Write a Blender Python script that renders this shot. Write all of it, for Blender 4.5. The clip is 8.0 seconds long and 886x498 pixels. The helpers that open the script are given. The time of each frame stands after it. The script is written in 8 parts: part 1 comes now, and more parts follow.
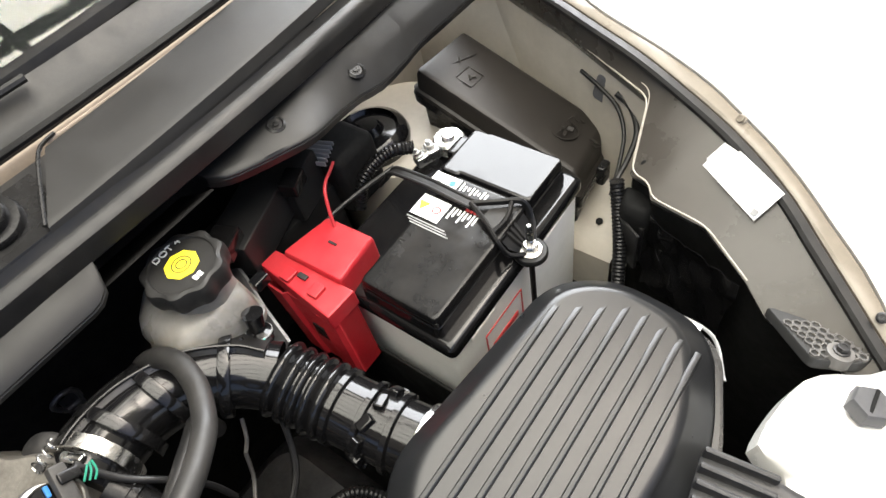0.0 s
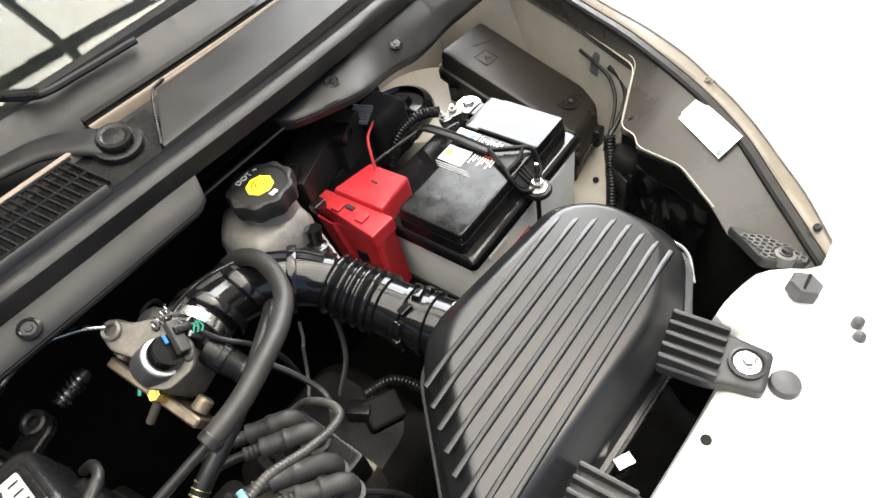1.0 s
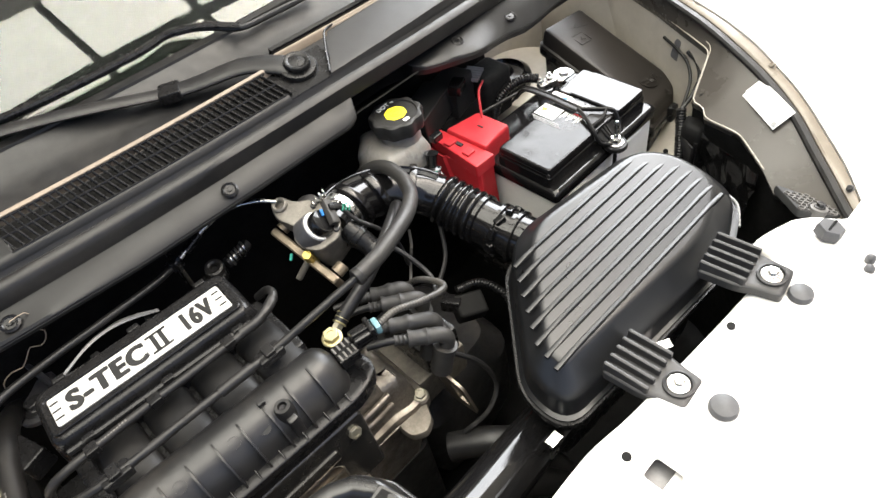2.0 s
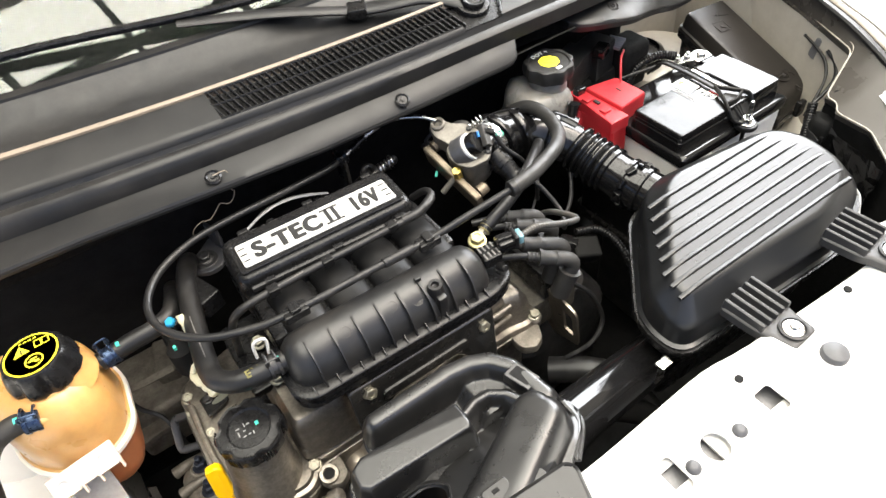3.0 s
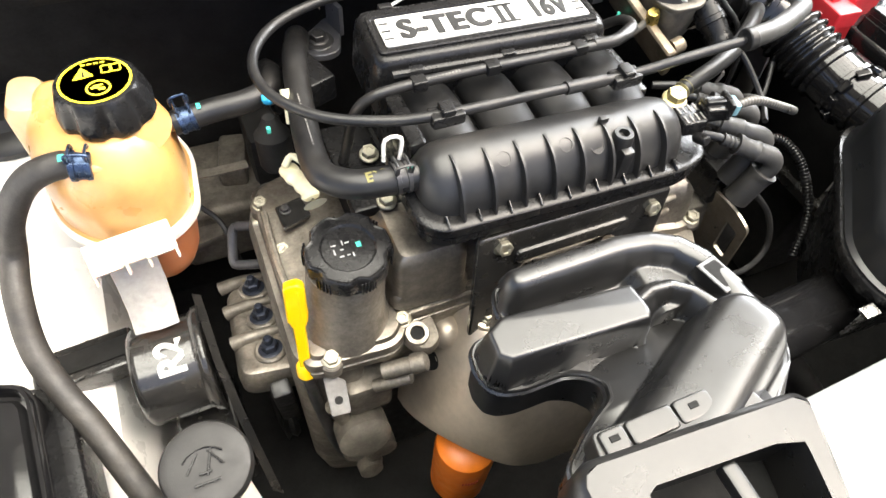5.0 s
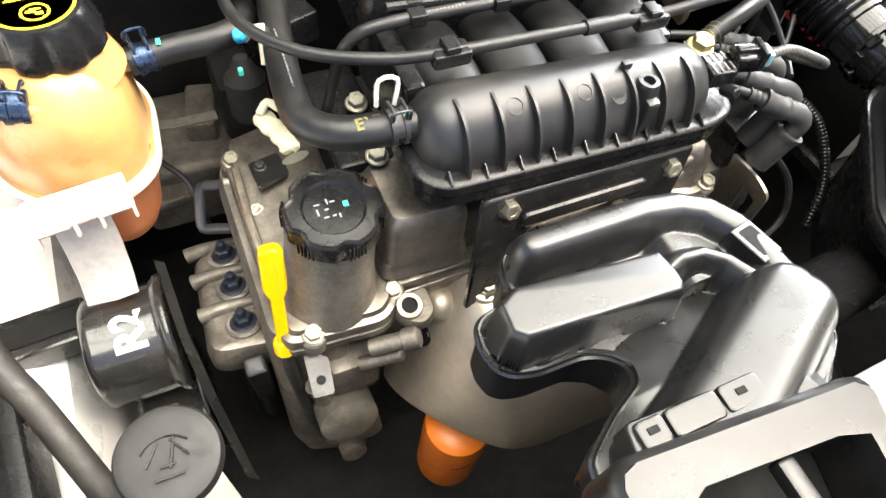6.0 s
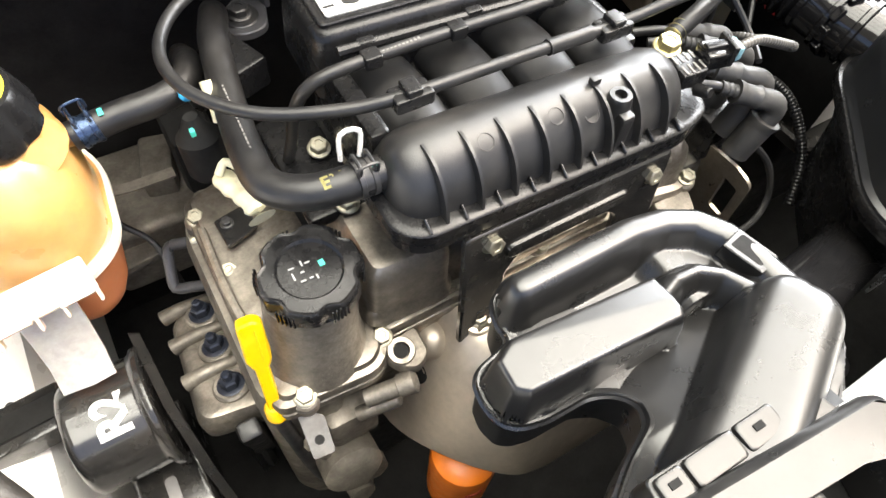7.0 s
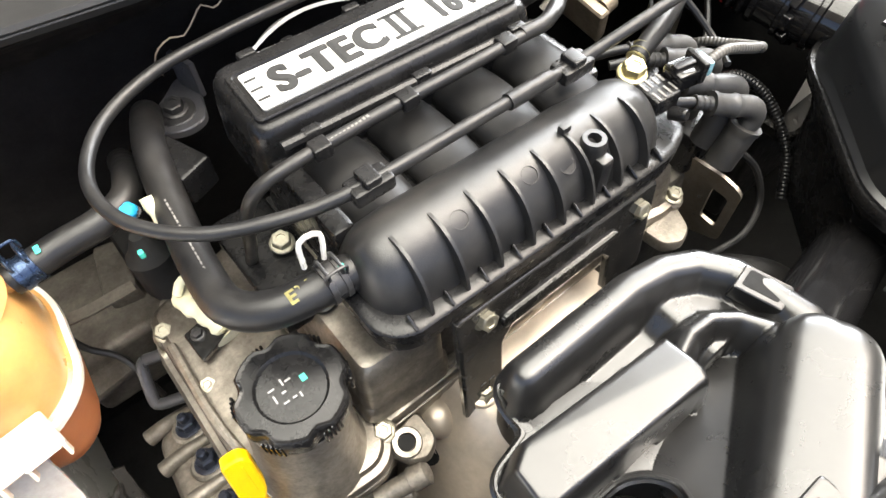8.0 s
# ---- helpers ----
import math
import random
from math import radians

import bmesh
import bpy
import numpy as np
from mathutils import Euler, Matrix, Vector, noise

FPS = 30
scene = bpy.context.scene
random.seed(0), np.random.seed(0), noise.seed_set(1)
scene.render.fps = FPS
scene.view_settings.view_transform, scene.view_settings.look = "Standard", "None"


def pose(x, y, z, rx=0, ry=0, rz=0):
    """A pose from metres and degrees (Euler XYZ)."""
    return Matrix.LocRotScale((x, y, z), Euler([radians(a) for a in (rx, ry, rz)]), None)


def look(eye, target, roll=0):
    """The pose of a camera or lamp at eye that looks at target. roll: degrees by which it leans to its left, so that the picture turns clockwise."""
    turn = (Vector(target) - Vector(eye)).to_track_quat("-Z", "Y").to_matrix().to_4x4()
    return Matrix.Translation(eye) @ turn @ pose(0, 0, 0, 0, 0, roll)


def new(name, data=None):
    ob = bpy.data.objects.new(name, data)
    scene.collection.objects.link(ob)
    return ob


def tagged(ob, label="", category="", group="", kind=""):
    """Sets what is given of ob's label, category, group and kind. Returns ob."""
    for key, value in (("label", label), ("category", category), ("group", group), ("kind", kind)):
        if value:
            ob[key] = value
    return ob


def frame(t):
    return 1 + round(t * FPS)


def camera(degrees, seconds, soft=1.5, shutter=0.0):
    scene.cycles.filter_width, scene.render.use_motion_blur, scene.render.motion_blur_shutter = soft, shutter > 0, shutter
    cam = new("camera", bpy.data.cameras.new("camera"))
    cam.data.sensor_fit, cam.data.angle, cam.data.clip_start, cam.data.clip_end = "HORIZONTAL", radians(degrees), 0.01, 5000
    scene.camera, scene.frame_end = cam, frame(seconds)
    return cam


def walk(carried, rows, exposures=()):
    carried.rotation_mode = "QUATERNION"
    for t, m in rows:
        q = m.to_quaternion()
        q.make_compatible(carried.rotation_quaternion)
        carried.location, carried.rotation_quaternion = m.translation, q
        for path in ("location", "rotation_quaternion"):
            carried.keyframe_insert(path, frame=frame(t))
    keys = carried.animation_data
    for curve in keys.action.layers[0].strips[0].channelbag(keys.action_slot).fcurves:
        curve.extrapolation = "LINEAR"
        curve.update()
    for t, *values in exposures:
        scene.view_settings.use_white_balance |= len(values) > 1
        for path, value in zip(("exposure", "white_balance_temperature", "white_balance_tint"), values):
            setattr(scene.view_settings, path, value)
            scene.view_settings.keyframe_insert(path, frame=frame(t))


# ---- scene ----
cam = camera(70.0, 8.0)
PATH = [
    (0, (0.341, -0.356, 1.268), (1.181, 0.557, -0.301), -14.7),
    (0.5, (0.251, -0.404, 1.292), (1.124, 0.534, -0.244), -15.0),
    (1, (0.189, -0.445, 1.31), (1.086, 0.512, -0.199), -13.8),
    (1.5, (0.116, -0.488, 1.334), (0.981, 0.517, -0.163), -13.3),
    (1.7, (0.074, -0.516, 1.353), (0.896, 0.538, -0.135), -14.0),
    (2.8, (-0.137, -0.573, 1.39), (0.572, 0.625, -0.046), -8.6),
    (3, (-0.166, -0.568, 1.383), (0.515, 0.622, -0.074), -7.3),
    (3.5, (-0.226, -0.552, 1.351), (0.384, 0.617, -0.152), -4.1),
    (4, (-0.253, -0.521, 1.311), (0.313, 0.632, -0.221), -1.0),
    (4.5, (-0.265, -0.486, 1.258), (0.282, 0.656, -0.29), 2.3),
    (5, (-0.27, -0.454, 1.201), (0.279, 0.584, -0.417), 6.3),
    (5.2, (-0.274, -0.444, 1.183), (0.281, 0.557, -0.456), 8.3),
    (6.3, (-0.269, -0.405, 1.136), (0.343, 0.508, -0.535), 10.6),
    (6.5, (-0.267, -0.393, 1.138), (0.356, 0.496, -0.542), 10.4),
    (7, (-0.251, -0.375, 1.145), (0.385, 0.509, -0.532), 6.2),
    (7.5, (-0.229, -0.35, 1.14), (0.425, 0.539, -0.528), 1.0),
    (8, (-0.211, -0.326, 1.14), (0.469, 0.566, -0.515), -2.2),
]
walk(cam, [(t, look(eye, target, roll)) for t, eye, target, roll in PATH], [(0, -0.29), (1.7, -0.27), (3.0, 0.03), (4.0, 0.45), (5.0, 0.66), (6.5, 0.72), (8.0, 0.66)])

# ---- light: sky, plus two added area lamps in an unseen car port ----
world = bpy.data.worlds.new("sky")
scene.world = world
world.use_nodes = True
wn = world.node_tree.nodes
wl = world.node_tree.links
sky = wn.new("ShaderNodeTexSky")
sky.sky_type = "NISHITA"
sky.sun_disc = False
sky.sun_elevation, sky.sun_rotation = radians(55), radians(110)
sky.dust_density, sky.air_density, sky.ozone_density = 5.0, 0.7, 1.0
wl.new(sky.outputs[0], wn["Background"].inputs[0])
wn["Background"].inputs[1].default_value = 0.36


def area_lamp(name, at, target, w, h, watts, colour):
    lamp = new(name, bpy.data.lights.new(name, "AREA"))
    lamp.data.shape, lamp.data.size, lamp.data.size_y = "RECTANGLE", w, h
    lamp.data.energy, lamp.data.color = watts, colour
    lamp.matrix_world = look(at, target)
    return lamp


# both lamps are added; their places were chosen for the reflections they give
area_lamp("overhead_lamp", (0.35, -0.25, 3.12), (0.35, -0.25, 0.0), 3.3, 2.4, 215, (1.0, 0.955, 0.81))
area_lamp("side_lamp", (2.08, 0.75, 2.1), (0.0, 0.75, 2.1), 1.7, 1.6, 165, (0.97, 0.99, 1.0))

# ---- builders ----
BASE = {}


def V(*a):
    return Vector(a)


def finish(bm, material, angle=38):
    """A mesh with smooth shading inside the angle, each corner's normal weighted by the faces' areas, so that flat faces stay flat."""
    bmesh.ops.recalc_face_normals(bm, faces=bm.faces)
    bm.faces.index_update()
    bm.normal_update()
    limit = math.cos(radians(angle))
    area = [f.calc_area() for f in bm.faces]
    corner = {}
    for v in bm.verts:
        left = set(v.link_faces)
        while left:
            group, todo = [], [left.pop()]
            while todo:
                f = todo.pop()
                group.append(f)
                for e in v.link_edges:
                    if f in e.link_faces:
                        for g in e.link_faces:
                            if g in left and g.normal.dot(f.normal) > limit:
                                left.discard(g)
                                todo.append(g)
            total = V(0, 0, 0)
            for f in group:
                total += f.normal * area[f.index]
            total = total.normalized() if total.length > 1e-12 else v.normal
            for f in group:
                corner[f.index, v] = total
    normals = [tuple(corner[f.index, l.vert]) for f in bm.faces for l in f.loops]
    me = bpy.data.meshes.new("mesh")
    bm.to_mesh(me)
    bm.free()
    me.polygons.foreach_set("use_smooth", [True] * len(me.polygons))
    me.normals_split_custom_set(normals)
    me.materials.append(material)
    return me


def thing(name, at, label, category, group="", kind=""):
    ob = new(name)
    ob.empty_display_size = 0.02
    ob.location = at
    BASE[ob.name] = Vector(at)
    return tagged(ob, label, category, group, kind)


def part(name, bm, material, parent, label="", angle=38):
    base = BASE[parent.name]
    bmesh.ops.translate(bm, vec=-base, verts=bm.verts)
    ob = new(name, finish(bm, material, angle))
    ob.parent = parent
    BASE[ob.name] = base
    return tagged(ob, label)


def solo(name, bm, material, label, category, group="", kind="", angle=38):
    lo = Vector([min(v.co[i] for v in bm.verts) for i in range(3)])
    hi = Vector([max(v.co[i] for v in bm.verts) for i in range(3)])
    base = V((lo.x + hi.x) / 2, (lo.y + hi.y) / 2, lo.z)
    bmesh.ops.translate(bm, vec=-base, verts=bm.verts)
    ob = new(name, finish(bm, material, angle))
    ob.location = base
    BASE[ob.name] = base
    return tagged(ob, label, category, group, kind)


def placed(name, me, parent, m, label=""):
    ob = new(name, me)
    ob.parent = parent
    ob.matrix_basis = Matrix.Translation(-BASE[parent.name]) @ m
    BASE[ob.name] = BASE[parent.name]
    return tagged(ob, label)


def aim(at, axis):
    return Matrix.Translation(at) @ Vector(axis).to_track_quat("Z", "Y").to_matrix().to_4x4()


def from_rings(rings, caps=True, closed=True, bm=None):
    bm = bm or bmesh.new()
    vs = [[bm.verts.new(p) for p in ring] for ring in rings]
    n = len(rings[0])
    for a, b in zip(vs, vs[1:]):
        for i in range(n if closed else n - 1):
            j = (i + 1) % n
            bm.faces.new((a[i], a[j], b[j], b[i]))
    if caps and closed:
        bm.faces.new(vs[0][::-1])
        bm.faces.new(vs[-1])
    return bm


def rbox(c, s, r=0.003, seg=2, m=None):
    bm = bmesh.new()
    bmesh.ops.create_cube(bm, size=1.0)
    bmesh.ops.scale(bm, vec=s, verts=bm.verts)
    if r > 0:
        bmesh.ops.bevel(bm, geom=bm.edges[:], offset=min(r, min(s) * 0.45), segments=seg, affect="EDGES", profile=0.5)
    bmesh.ops.transform(bm, matrix=Matrix.Translation(c) @ (m or Matrix()), verts=bm.verts)
    return bm


def join(*bms):
    out = bms[0]
    for b in bms[1:]:
        me = bpy.data.meshes.new("tmp")
        b.to_mesh(me)
        b.free()
        out.from_mesh(me)
        bpy.data.meshes.remove(me)
    return out


def offset_poly(poly, d):
    """Moves the sides of an anticlockwise outline inwards by d."""
    out = []
    n = len(poly)
    for i in range(n):
        p0, p1, p2 = (Vector(poly[(i + k) % n]) for k in (-1, 0, 1))
        a, b = (p1 - p0).normalized(), (p2 - p1).normalized()
        na, nb = V(-a.y, a.x), V(-b.y, b.x)
        mitre = (na + nb) / max(0.3, 1 + na.dot(nb))
        out.append(p1 + mitre * d)
    return out


def rounded(poly, r, k=4):
    out = []
    n = len(poly)
    rs = r if isinstance(r, (list, tuple)) else [r] * n
    for i in range(n):
        p0, p1, p2 = (Vector(poly[(i + j) % n]) for j in (-1, 0, 1))
        a, b = p0 - p1, p2 - p1
        t = min(rs[i], a.length * 0.48, b.length * 0.48)
        pa, pb = p1 + a.normalized() * t, p1 + b.normalized() * t
        for j in range(k + 1):
            u = j / k
            out.append((1 - u) ** 2 * pa + 2 * u * (1 - u) * p1 + u * u * pb)
    return out


def moulded(poly, levels, r=0.01, k=4, m=None, lift=None, caps=True):
    """A moulded body over an outline: levels are (inset, height); lift(x, y) adds to the height of the last rings."""
    rings = []
    for inset, z in levels:
        ring = rounded(offset_poly(poly, inset), max(r - inset * 0.5, 0.001) if not isinstance(r, (list, tuple)) else r, k)
        rings.append([V(p.x, p.y, z + (lift(p.x, p.y) if lift else 0)) for p in ring])
    bm = from_rings(rings, caps)
    if m:
        bmesh.ops.transform(bm, matrix=m, verts=bm.verts)
    return bm


def punch(ob, cutters):
    """Cuts real holes through a part."""
    base = BASE[ob.name]
    tools = []
    for bm in cutters:
        bmesh.ops.translate(bm, vec=-base, verts=bm.verts)
        me = bpy.data.meshes.new("cutter")
        bmesh.ops.recalc_face_normals(bm, faces=bm.faces)
        bm.to_mesh(me)
        bm.free()
        tool = new("cutter", me)
        tool.parent = ob.parent
        mod = ob.modifiers.new("hole", "BOOLEAN")
        mod.operation, mod.object, mod.solver = "DIFFERENCE", tool, "EXACT"
        tools.append(tool)
    bpy.context.view_layer.update()
    cut = bpy.data.meshes.new_from_object(ob.evaluated_get(bpy.context.evaluated_depsgraph_get()))
    ob.modifiers.clear()
    bm = bmesh.new()
    bm.from_mesh(cut)
    material = ob.data.materials[0]
    ob.data = finish(bm, material)
    for tool in tools:
        bpy.data.objects.remove(tool)


def rect(x0, y0, x1, y1):
    return [(x0, y0), (x1, y0), (x1, y1), (x0, y1)]


def spline(pts, step=0.006):
    pts = [Vector(p) for p in pts]
    ext = [2 * pts[0] - pts[1]] + pts + [2 * pts[-1] - pts[-2]]
    out = []
    for i in range(1, len(ext) - 2):
        p0, p1, p2, p3 = ext[i - 1 : i + 3]
        n = max(2, int((p2 - p1).length / step))
        for j in range(n):
            t = j / n
            out.append(0.5 * ((2 * p1) + (p2 - p0) * t + (2 * p0 - 5 * p1 + 4 * p2 - p3) * t * t + (3 * p1 - p0 - 3 * p2 + p3) * t ** 3))
    out.append(pts[-1])
    return out


def tube(pts, r, n=12, step=0.006, smooth=True, flat=1.0):
    line = spline(pts, step) if smooth else [Vector(p) for p in pts]
    rings = []
    up = None
    s = 0.0
    for i, p in enumerate(line):
        d = (line[min(i + 1, len(line) - 1)] - line[max(i - 1, 0)]).normalized()
        if up is None:
            up = V(0, 0, 1) if abs(d.z) < 0.9 else V(0, 1, 0)
        up = (up - d * up.dot(d)).normalized()
        side = d.cross(up)
        if i:
            s += (p - line[i - 1]).length
        q = r(s) if callable(r) else r
        rings.append([p + q * (math.cos(a) * side + flat * math.sin(a) * up) for a in (2 * math.pi * k / n for k in range(n))])
    return from_rings(rings)


def lathe(profile, at=(0, 0, 0), axis=(0, 0, 1), n=32, wave=None):
    """wave(angle, k) scales the radius of the k-th ring."""
    rings = [[V(r * (wave(2 * math.pi * i / n, k) if wave else 1) * math.cos(2 * math.pi * i / n), r * (wave(2 * math.pi * i / n, k) if wave else 1) * math.sin(2 * math.pi * i / n), z) for i in range(n)] for k, (r, z) in enumerate(profile)]
    bm = from_rings(rings)
    bmesh.ops.transform(bm, matrix=aim(at, axis), verts=bm.verts)
    return bm


def plane_slab(rows, thick):
    """A sheet through rows of points, thickened downwards."""
    bm = bmesh.new()
    top = [[bm.verts.new(p) for p in row] for row in rows]
    low = [[bm.verts.new(Vector(p) - V(*thick)) for p in row] for row in rows]
    a, b = len(rows), len(rows[0])
    for i in range(a - 1):
        for j in range(b - 1):
            bm.faces.new((top[i][j], top[i + 1][j], top[i + 1][j + 1], top[i][j + 1]))
            bm.faces.new((low[i][j], low[i][j + 1], low[i + 1][j + 1], low[i + 1][j]))
    for i in range(a - 1):
        for j in (0, b - 1):
            bm.faces.new((top[i][j], top[i + 1][j], low[i + 1][j], low[i][j]))
    for j in range(b - 1):
        for i in (0, a - 1):
            bm.faces.new((top[i][j], top[i][j + 1], low[i][j + 1], low[i][j]))
    return bm


def relief(x0, y0, x1, y1, height, step=0.0025, floor=0.0):
    """A moulded skin: height(x, y) over a grid, left open where it sinks below the floor."""
    nx, ny = int((x1 - x0) / step), int((y1 - y0) / step)
    bm = bmesh.new()
    grid = {}
    zs = {(i, j): height(x0 + (x1 - x0) * i / nx, y0 + (y1 - y0) * j / ny) for i in range(nx + 1) for j in range(ny + 1)}

    def vert(i, j):
        if (i, j) not in grid:
            grid[i, j] = bm.verts.new((x0 + (x1 - x0) * i / nx, y0 + (y1 - y0) * j / ny, zs[i, j]))
        return grid[i, j]
    for i in range(nx):
        for j in range(ny):
            if min(zs[i, j], zs[i + 1, j], zs[i, j + 1], zs[i + 1, j + 1]) > floor:
                bm.faces.new((vert(i, j), vert(i + 1, j), vert(i + 1, j + 1), vert(i, j + 1)))
    return bm


def path_distance(line, x, y):
    best = 9.0
    p = V(x, y)
    for a, b in zip(line, line[1:]):
        a, b = V(*a), V(*b)
        u = max(0.0, min(1.0, (p - a).dot(b - a) / (b - a).length_squared))
        best = min(best, (p - a.lerp(b, u)).length)
    return best


MESHES = {}


def shared(key, build, material):
    if key not in MESHES:
        MESHES[key] = finish(build(), material)
    return MESHES[key]


def hex_bolt(r):
    def build():
        h = r * 1.15
        low = lathe([(r * 1.25, 0), (r * 1.25, r * 0.22), (r * 1.1, r * 0.34), (r * 0.9, r * 0.36)], n=20)
        six = lathe([(r * 0.97, r * 0.3), (r * 0.97, h * 0.92), (r * 0.84, h), (r * 0.5, h), (r * 0.45, h * 0.9)], n=6)
        return join(low, six)
    return build


def nut_stud(r):
    def build():
        low = lathe([(r * 1.4, 0), (r * 1.4, r * 0.2), (r * 1.1, r * 0.3)], n=20)
        six = lathe([(r, r * 0.2), (r, r * 1.1), (r * 0.85, r * 1.25), (r * 0.55, r * 1.25)], n=6)
        stud = lathe([(r * 0.5, r), (r * 0.5, r * 2.0), (r * 0.36, r * 2.15)], n=12)
        return join(low, six, stud)
    return build


def bolt(parent, at, axis=(0, 0, 1), r=0.006, material=None, nut=False, label=""):
    material = material or M["zinc"]
    me = shared((r, material.name, nut), nut_stud(r) if nut else hex_bolt(r), material)
    return placed("nut" if nut else "bolt", me, parent, aim(at, axis), label)


def letters(text, size, m, depth=0.0006, spacing=1.0, bold=0.0):
    cu = bpy.data.curves.new("letters", "FONT")
    cu.body, cu.size, cu.align_x, cu.align_y, cu.extrude, cu.space_character, cu.offset = text, size, "CENTER", "CENTER", depth, spacing, bold
    ob = bpy.data.objects.new("letters", cu)
    scene.collection.objects.link(ob)
    me = bpy.data.meshes.new_from_object(ob.evaluated_get(bpy.context.evaluated_depsgraph_get()))
    bpy.data.objects.remove(ob)
    bpy.data.curves.remove(cu)
    bm = bmesh.new()
    bm.from_mesh(me)
    bpy.data.meshes.remove(me)
    bmesh.ops.transform(bm, matrix=m, verts=bm.verts)
    return bm


# ---- materials ----
M = {}


def mat(name, col, rough=0.5, metal=0.0, vary=0.2, scale=30.0, bump=0.1, bscale=500.0, dust=0.0, dust_col=(0.32, 0.28, 0.23), coat=0.0, trans=0.0, sss=0.0, rvar=0.12, spec=0.5, bdist=0.0006):
    ma = bpy.data.materials.new(name)
    ma.use_nodes = True
    nt = ma.node_tree
    p = nt.nodes["Principled BSDF"]
    L = nt.links.new
    tc = nt.nodes.new("ShaderNodeTexCoord")

    def noise_tex(s, detail=6.0, rough_=0.6):
        n = nt.nodes.new("ShaderNodeTexNoise")
        n.inputs["Scale"].default_value, n.inputs["Detail"].default_value, n.inputs["Roughness"].default_value = s, detail, rough_
        L(tc.outputs["Object"], n.inputs["Vector"])
        return n.outputs["Fac"]

    def remap(fac, a, b, lo, hi):
        r = nt.nodes.new("ShaderNodeMapRange")
        r.inputs[1].default_value, r.inputs[2].default_value, r.inputs[3].default_value, r.inputs[4].default_value = a, b, lo, hi
        L(fac, r.inputs[0])
        return r.outputs[0]

    big, fine = noise_tex(scale), noise_tex(scale * 9)
    hsv = nt.nodes.new("ShaderNodeHueSaturation")
    hsv.inputs["Color"].default_value = (*col, 1)
    add = nt.nodes.new("ShaderNodeMath")
    add.operation = "ADD"
    L(remap(big, 0.3, 0.7, 1 - vary, 1 + vary), add.inputs[0])
    L(remap(fine, 0.3, 0.7, -vary * 0.5, vary * 0.5), add.inputs[1])
    L(add.outputs[0], hsv.inputs["Value"])
    colour = hsv.outputs["Color"]
    rough_out = remap(noise_tex(scale * 2.3), 0.3, 0.7, max(0.02, rough - rvar), min(1, rough + rvar))
    if dust > 0:
        mask = remap(noise_tex(scale * 0.6, 8.0, 0.7), 0.42, 0.75, 0.0, dust)
        mix = nt.nodes.new("ShaderNodeMix")
        mix.data_type = "RGBA"
        mix.inputs[7].default_value = (*dust_col, 1)
        L(mask, mix.inputs[0])
        L(colour, mix.inputs[6])
        colour = mix.outputs[2]
        up = nt.nodes.new("ShaderNodeMath")
        up.operation = "MULTIPLY_ADD"
        up.inputs[1].default_value = 0.5
        L(mask, up.inputs[0])
        L(rough_out, up.inputs[2])
        rough_out = up.outputs[0]
    L(colour, p.inputs["Base Color"])
    L(rough_out, p.inputs["Roughness"])
    p.inputs["Metallic"].default_value = metal
    p.inputs["Specular IOR Level"].default_value = spec
    p.inputs["Coat Weight"].default_value = coat
    p.inputs["Coat Roughness"].default_value = 0.08
    p.inputs["Transmission Weight"].default_value = trans
    p.inputs["Subsurface Weight"].default_value = sss
    p.inputs["Subsurface Radius"].default_value = (0.02, 0.012, 0.006)
    p.inputs["Subsurface Scale"].default_value = 0.6
    if bump > 0:
        b = nt.nodes.new("ShaderNodeBump")
        b.inputs["Strength"].default_value, b.inputs["Distance"].default_value = bump, bdist
        L(noise_tex(bscale, 3.0), b.inputs["Height"])
        L(b.outputs[0], p.inputs["Normal"])
    M[name] = ma
    return ma


mat("white_paint", (0.8, 0.79, 0.76), 0.3, vary=0.03, coat=0.4, bump=0.0, scale=6, dust=0.1)
mat("primer", (0.52, 0.48, 0.41), 0.4, vary=0.1, scale=8, bump=0.05, dust=0.3, dust_col=(0.3, 0.25, 0.19), coat=0.2)
# pale body paint taken down to dark grey, the panel's shade included
mat("shaded_panel", (0.058, 0.052, 0.045), 0.28, vary=0.08, scale=7, bump=0.04, dust=0.04)
mat("black_plastic", (0.0075, 0.0075, 0.008), 0.27, vary=0.3, dust=0.015, bump=0.15, bscale=900, rvar=0.08, spec=0.28)
mat("satin_plastic", (0.012, 0.0125, 0.0135), 0.3, vary=0.1, scale=12, bump=0.015, bscale=900, rvar=0.03)
mat("lid_plastic", (0.022, 0.019, 0.0165), 0.42, vary=0.12, scale=12, bump=0.1, bscale=1200, rvar=0.04, spec=0.3)
mat("gloss_plastic", (0.006, 0.006, 0.0065), 0.1, vary=0.2, bump=0.02, rvar=0.05, dust=0.01)
mat("duct_plastic", (0.010, 0.010, 0.0103), 0.3, vary=0.2, scale=14, bump=0.05, bscale=160, rvar=0.06, dust=0.015, spec=0.68)
mat("scoop_plastic", (0.012, 0.012, 0.0122), 0.3, vary=0.2, scale=14, bump=0.05, bscale=160, rvar=0.05, dust=0.03)
mat("cowl_plastic", (0.012, 0.012, 0.0123), 0.4, vary=0.12, scale=10, dust=0.025, bump=0.2, bscale=1100, spec=0.33)
mat("rubber", (0.009, 0.009, 0.0095), 0.4, vary=0.25, dust=0.04, bump=0.2, bscale=700, spec=0.4)
mat("dark_metal", (0.05, 0.05, 0.052), 0.4, metal=0.6, vary=0.3, dust=0.15)
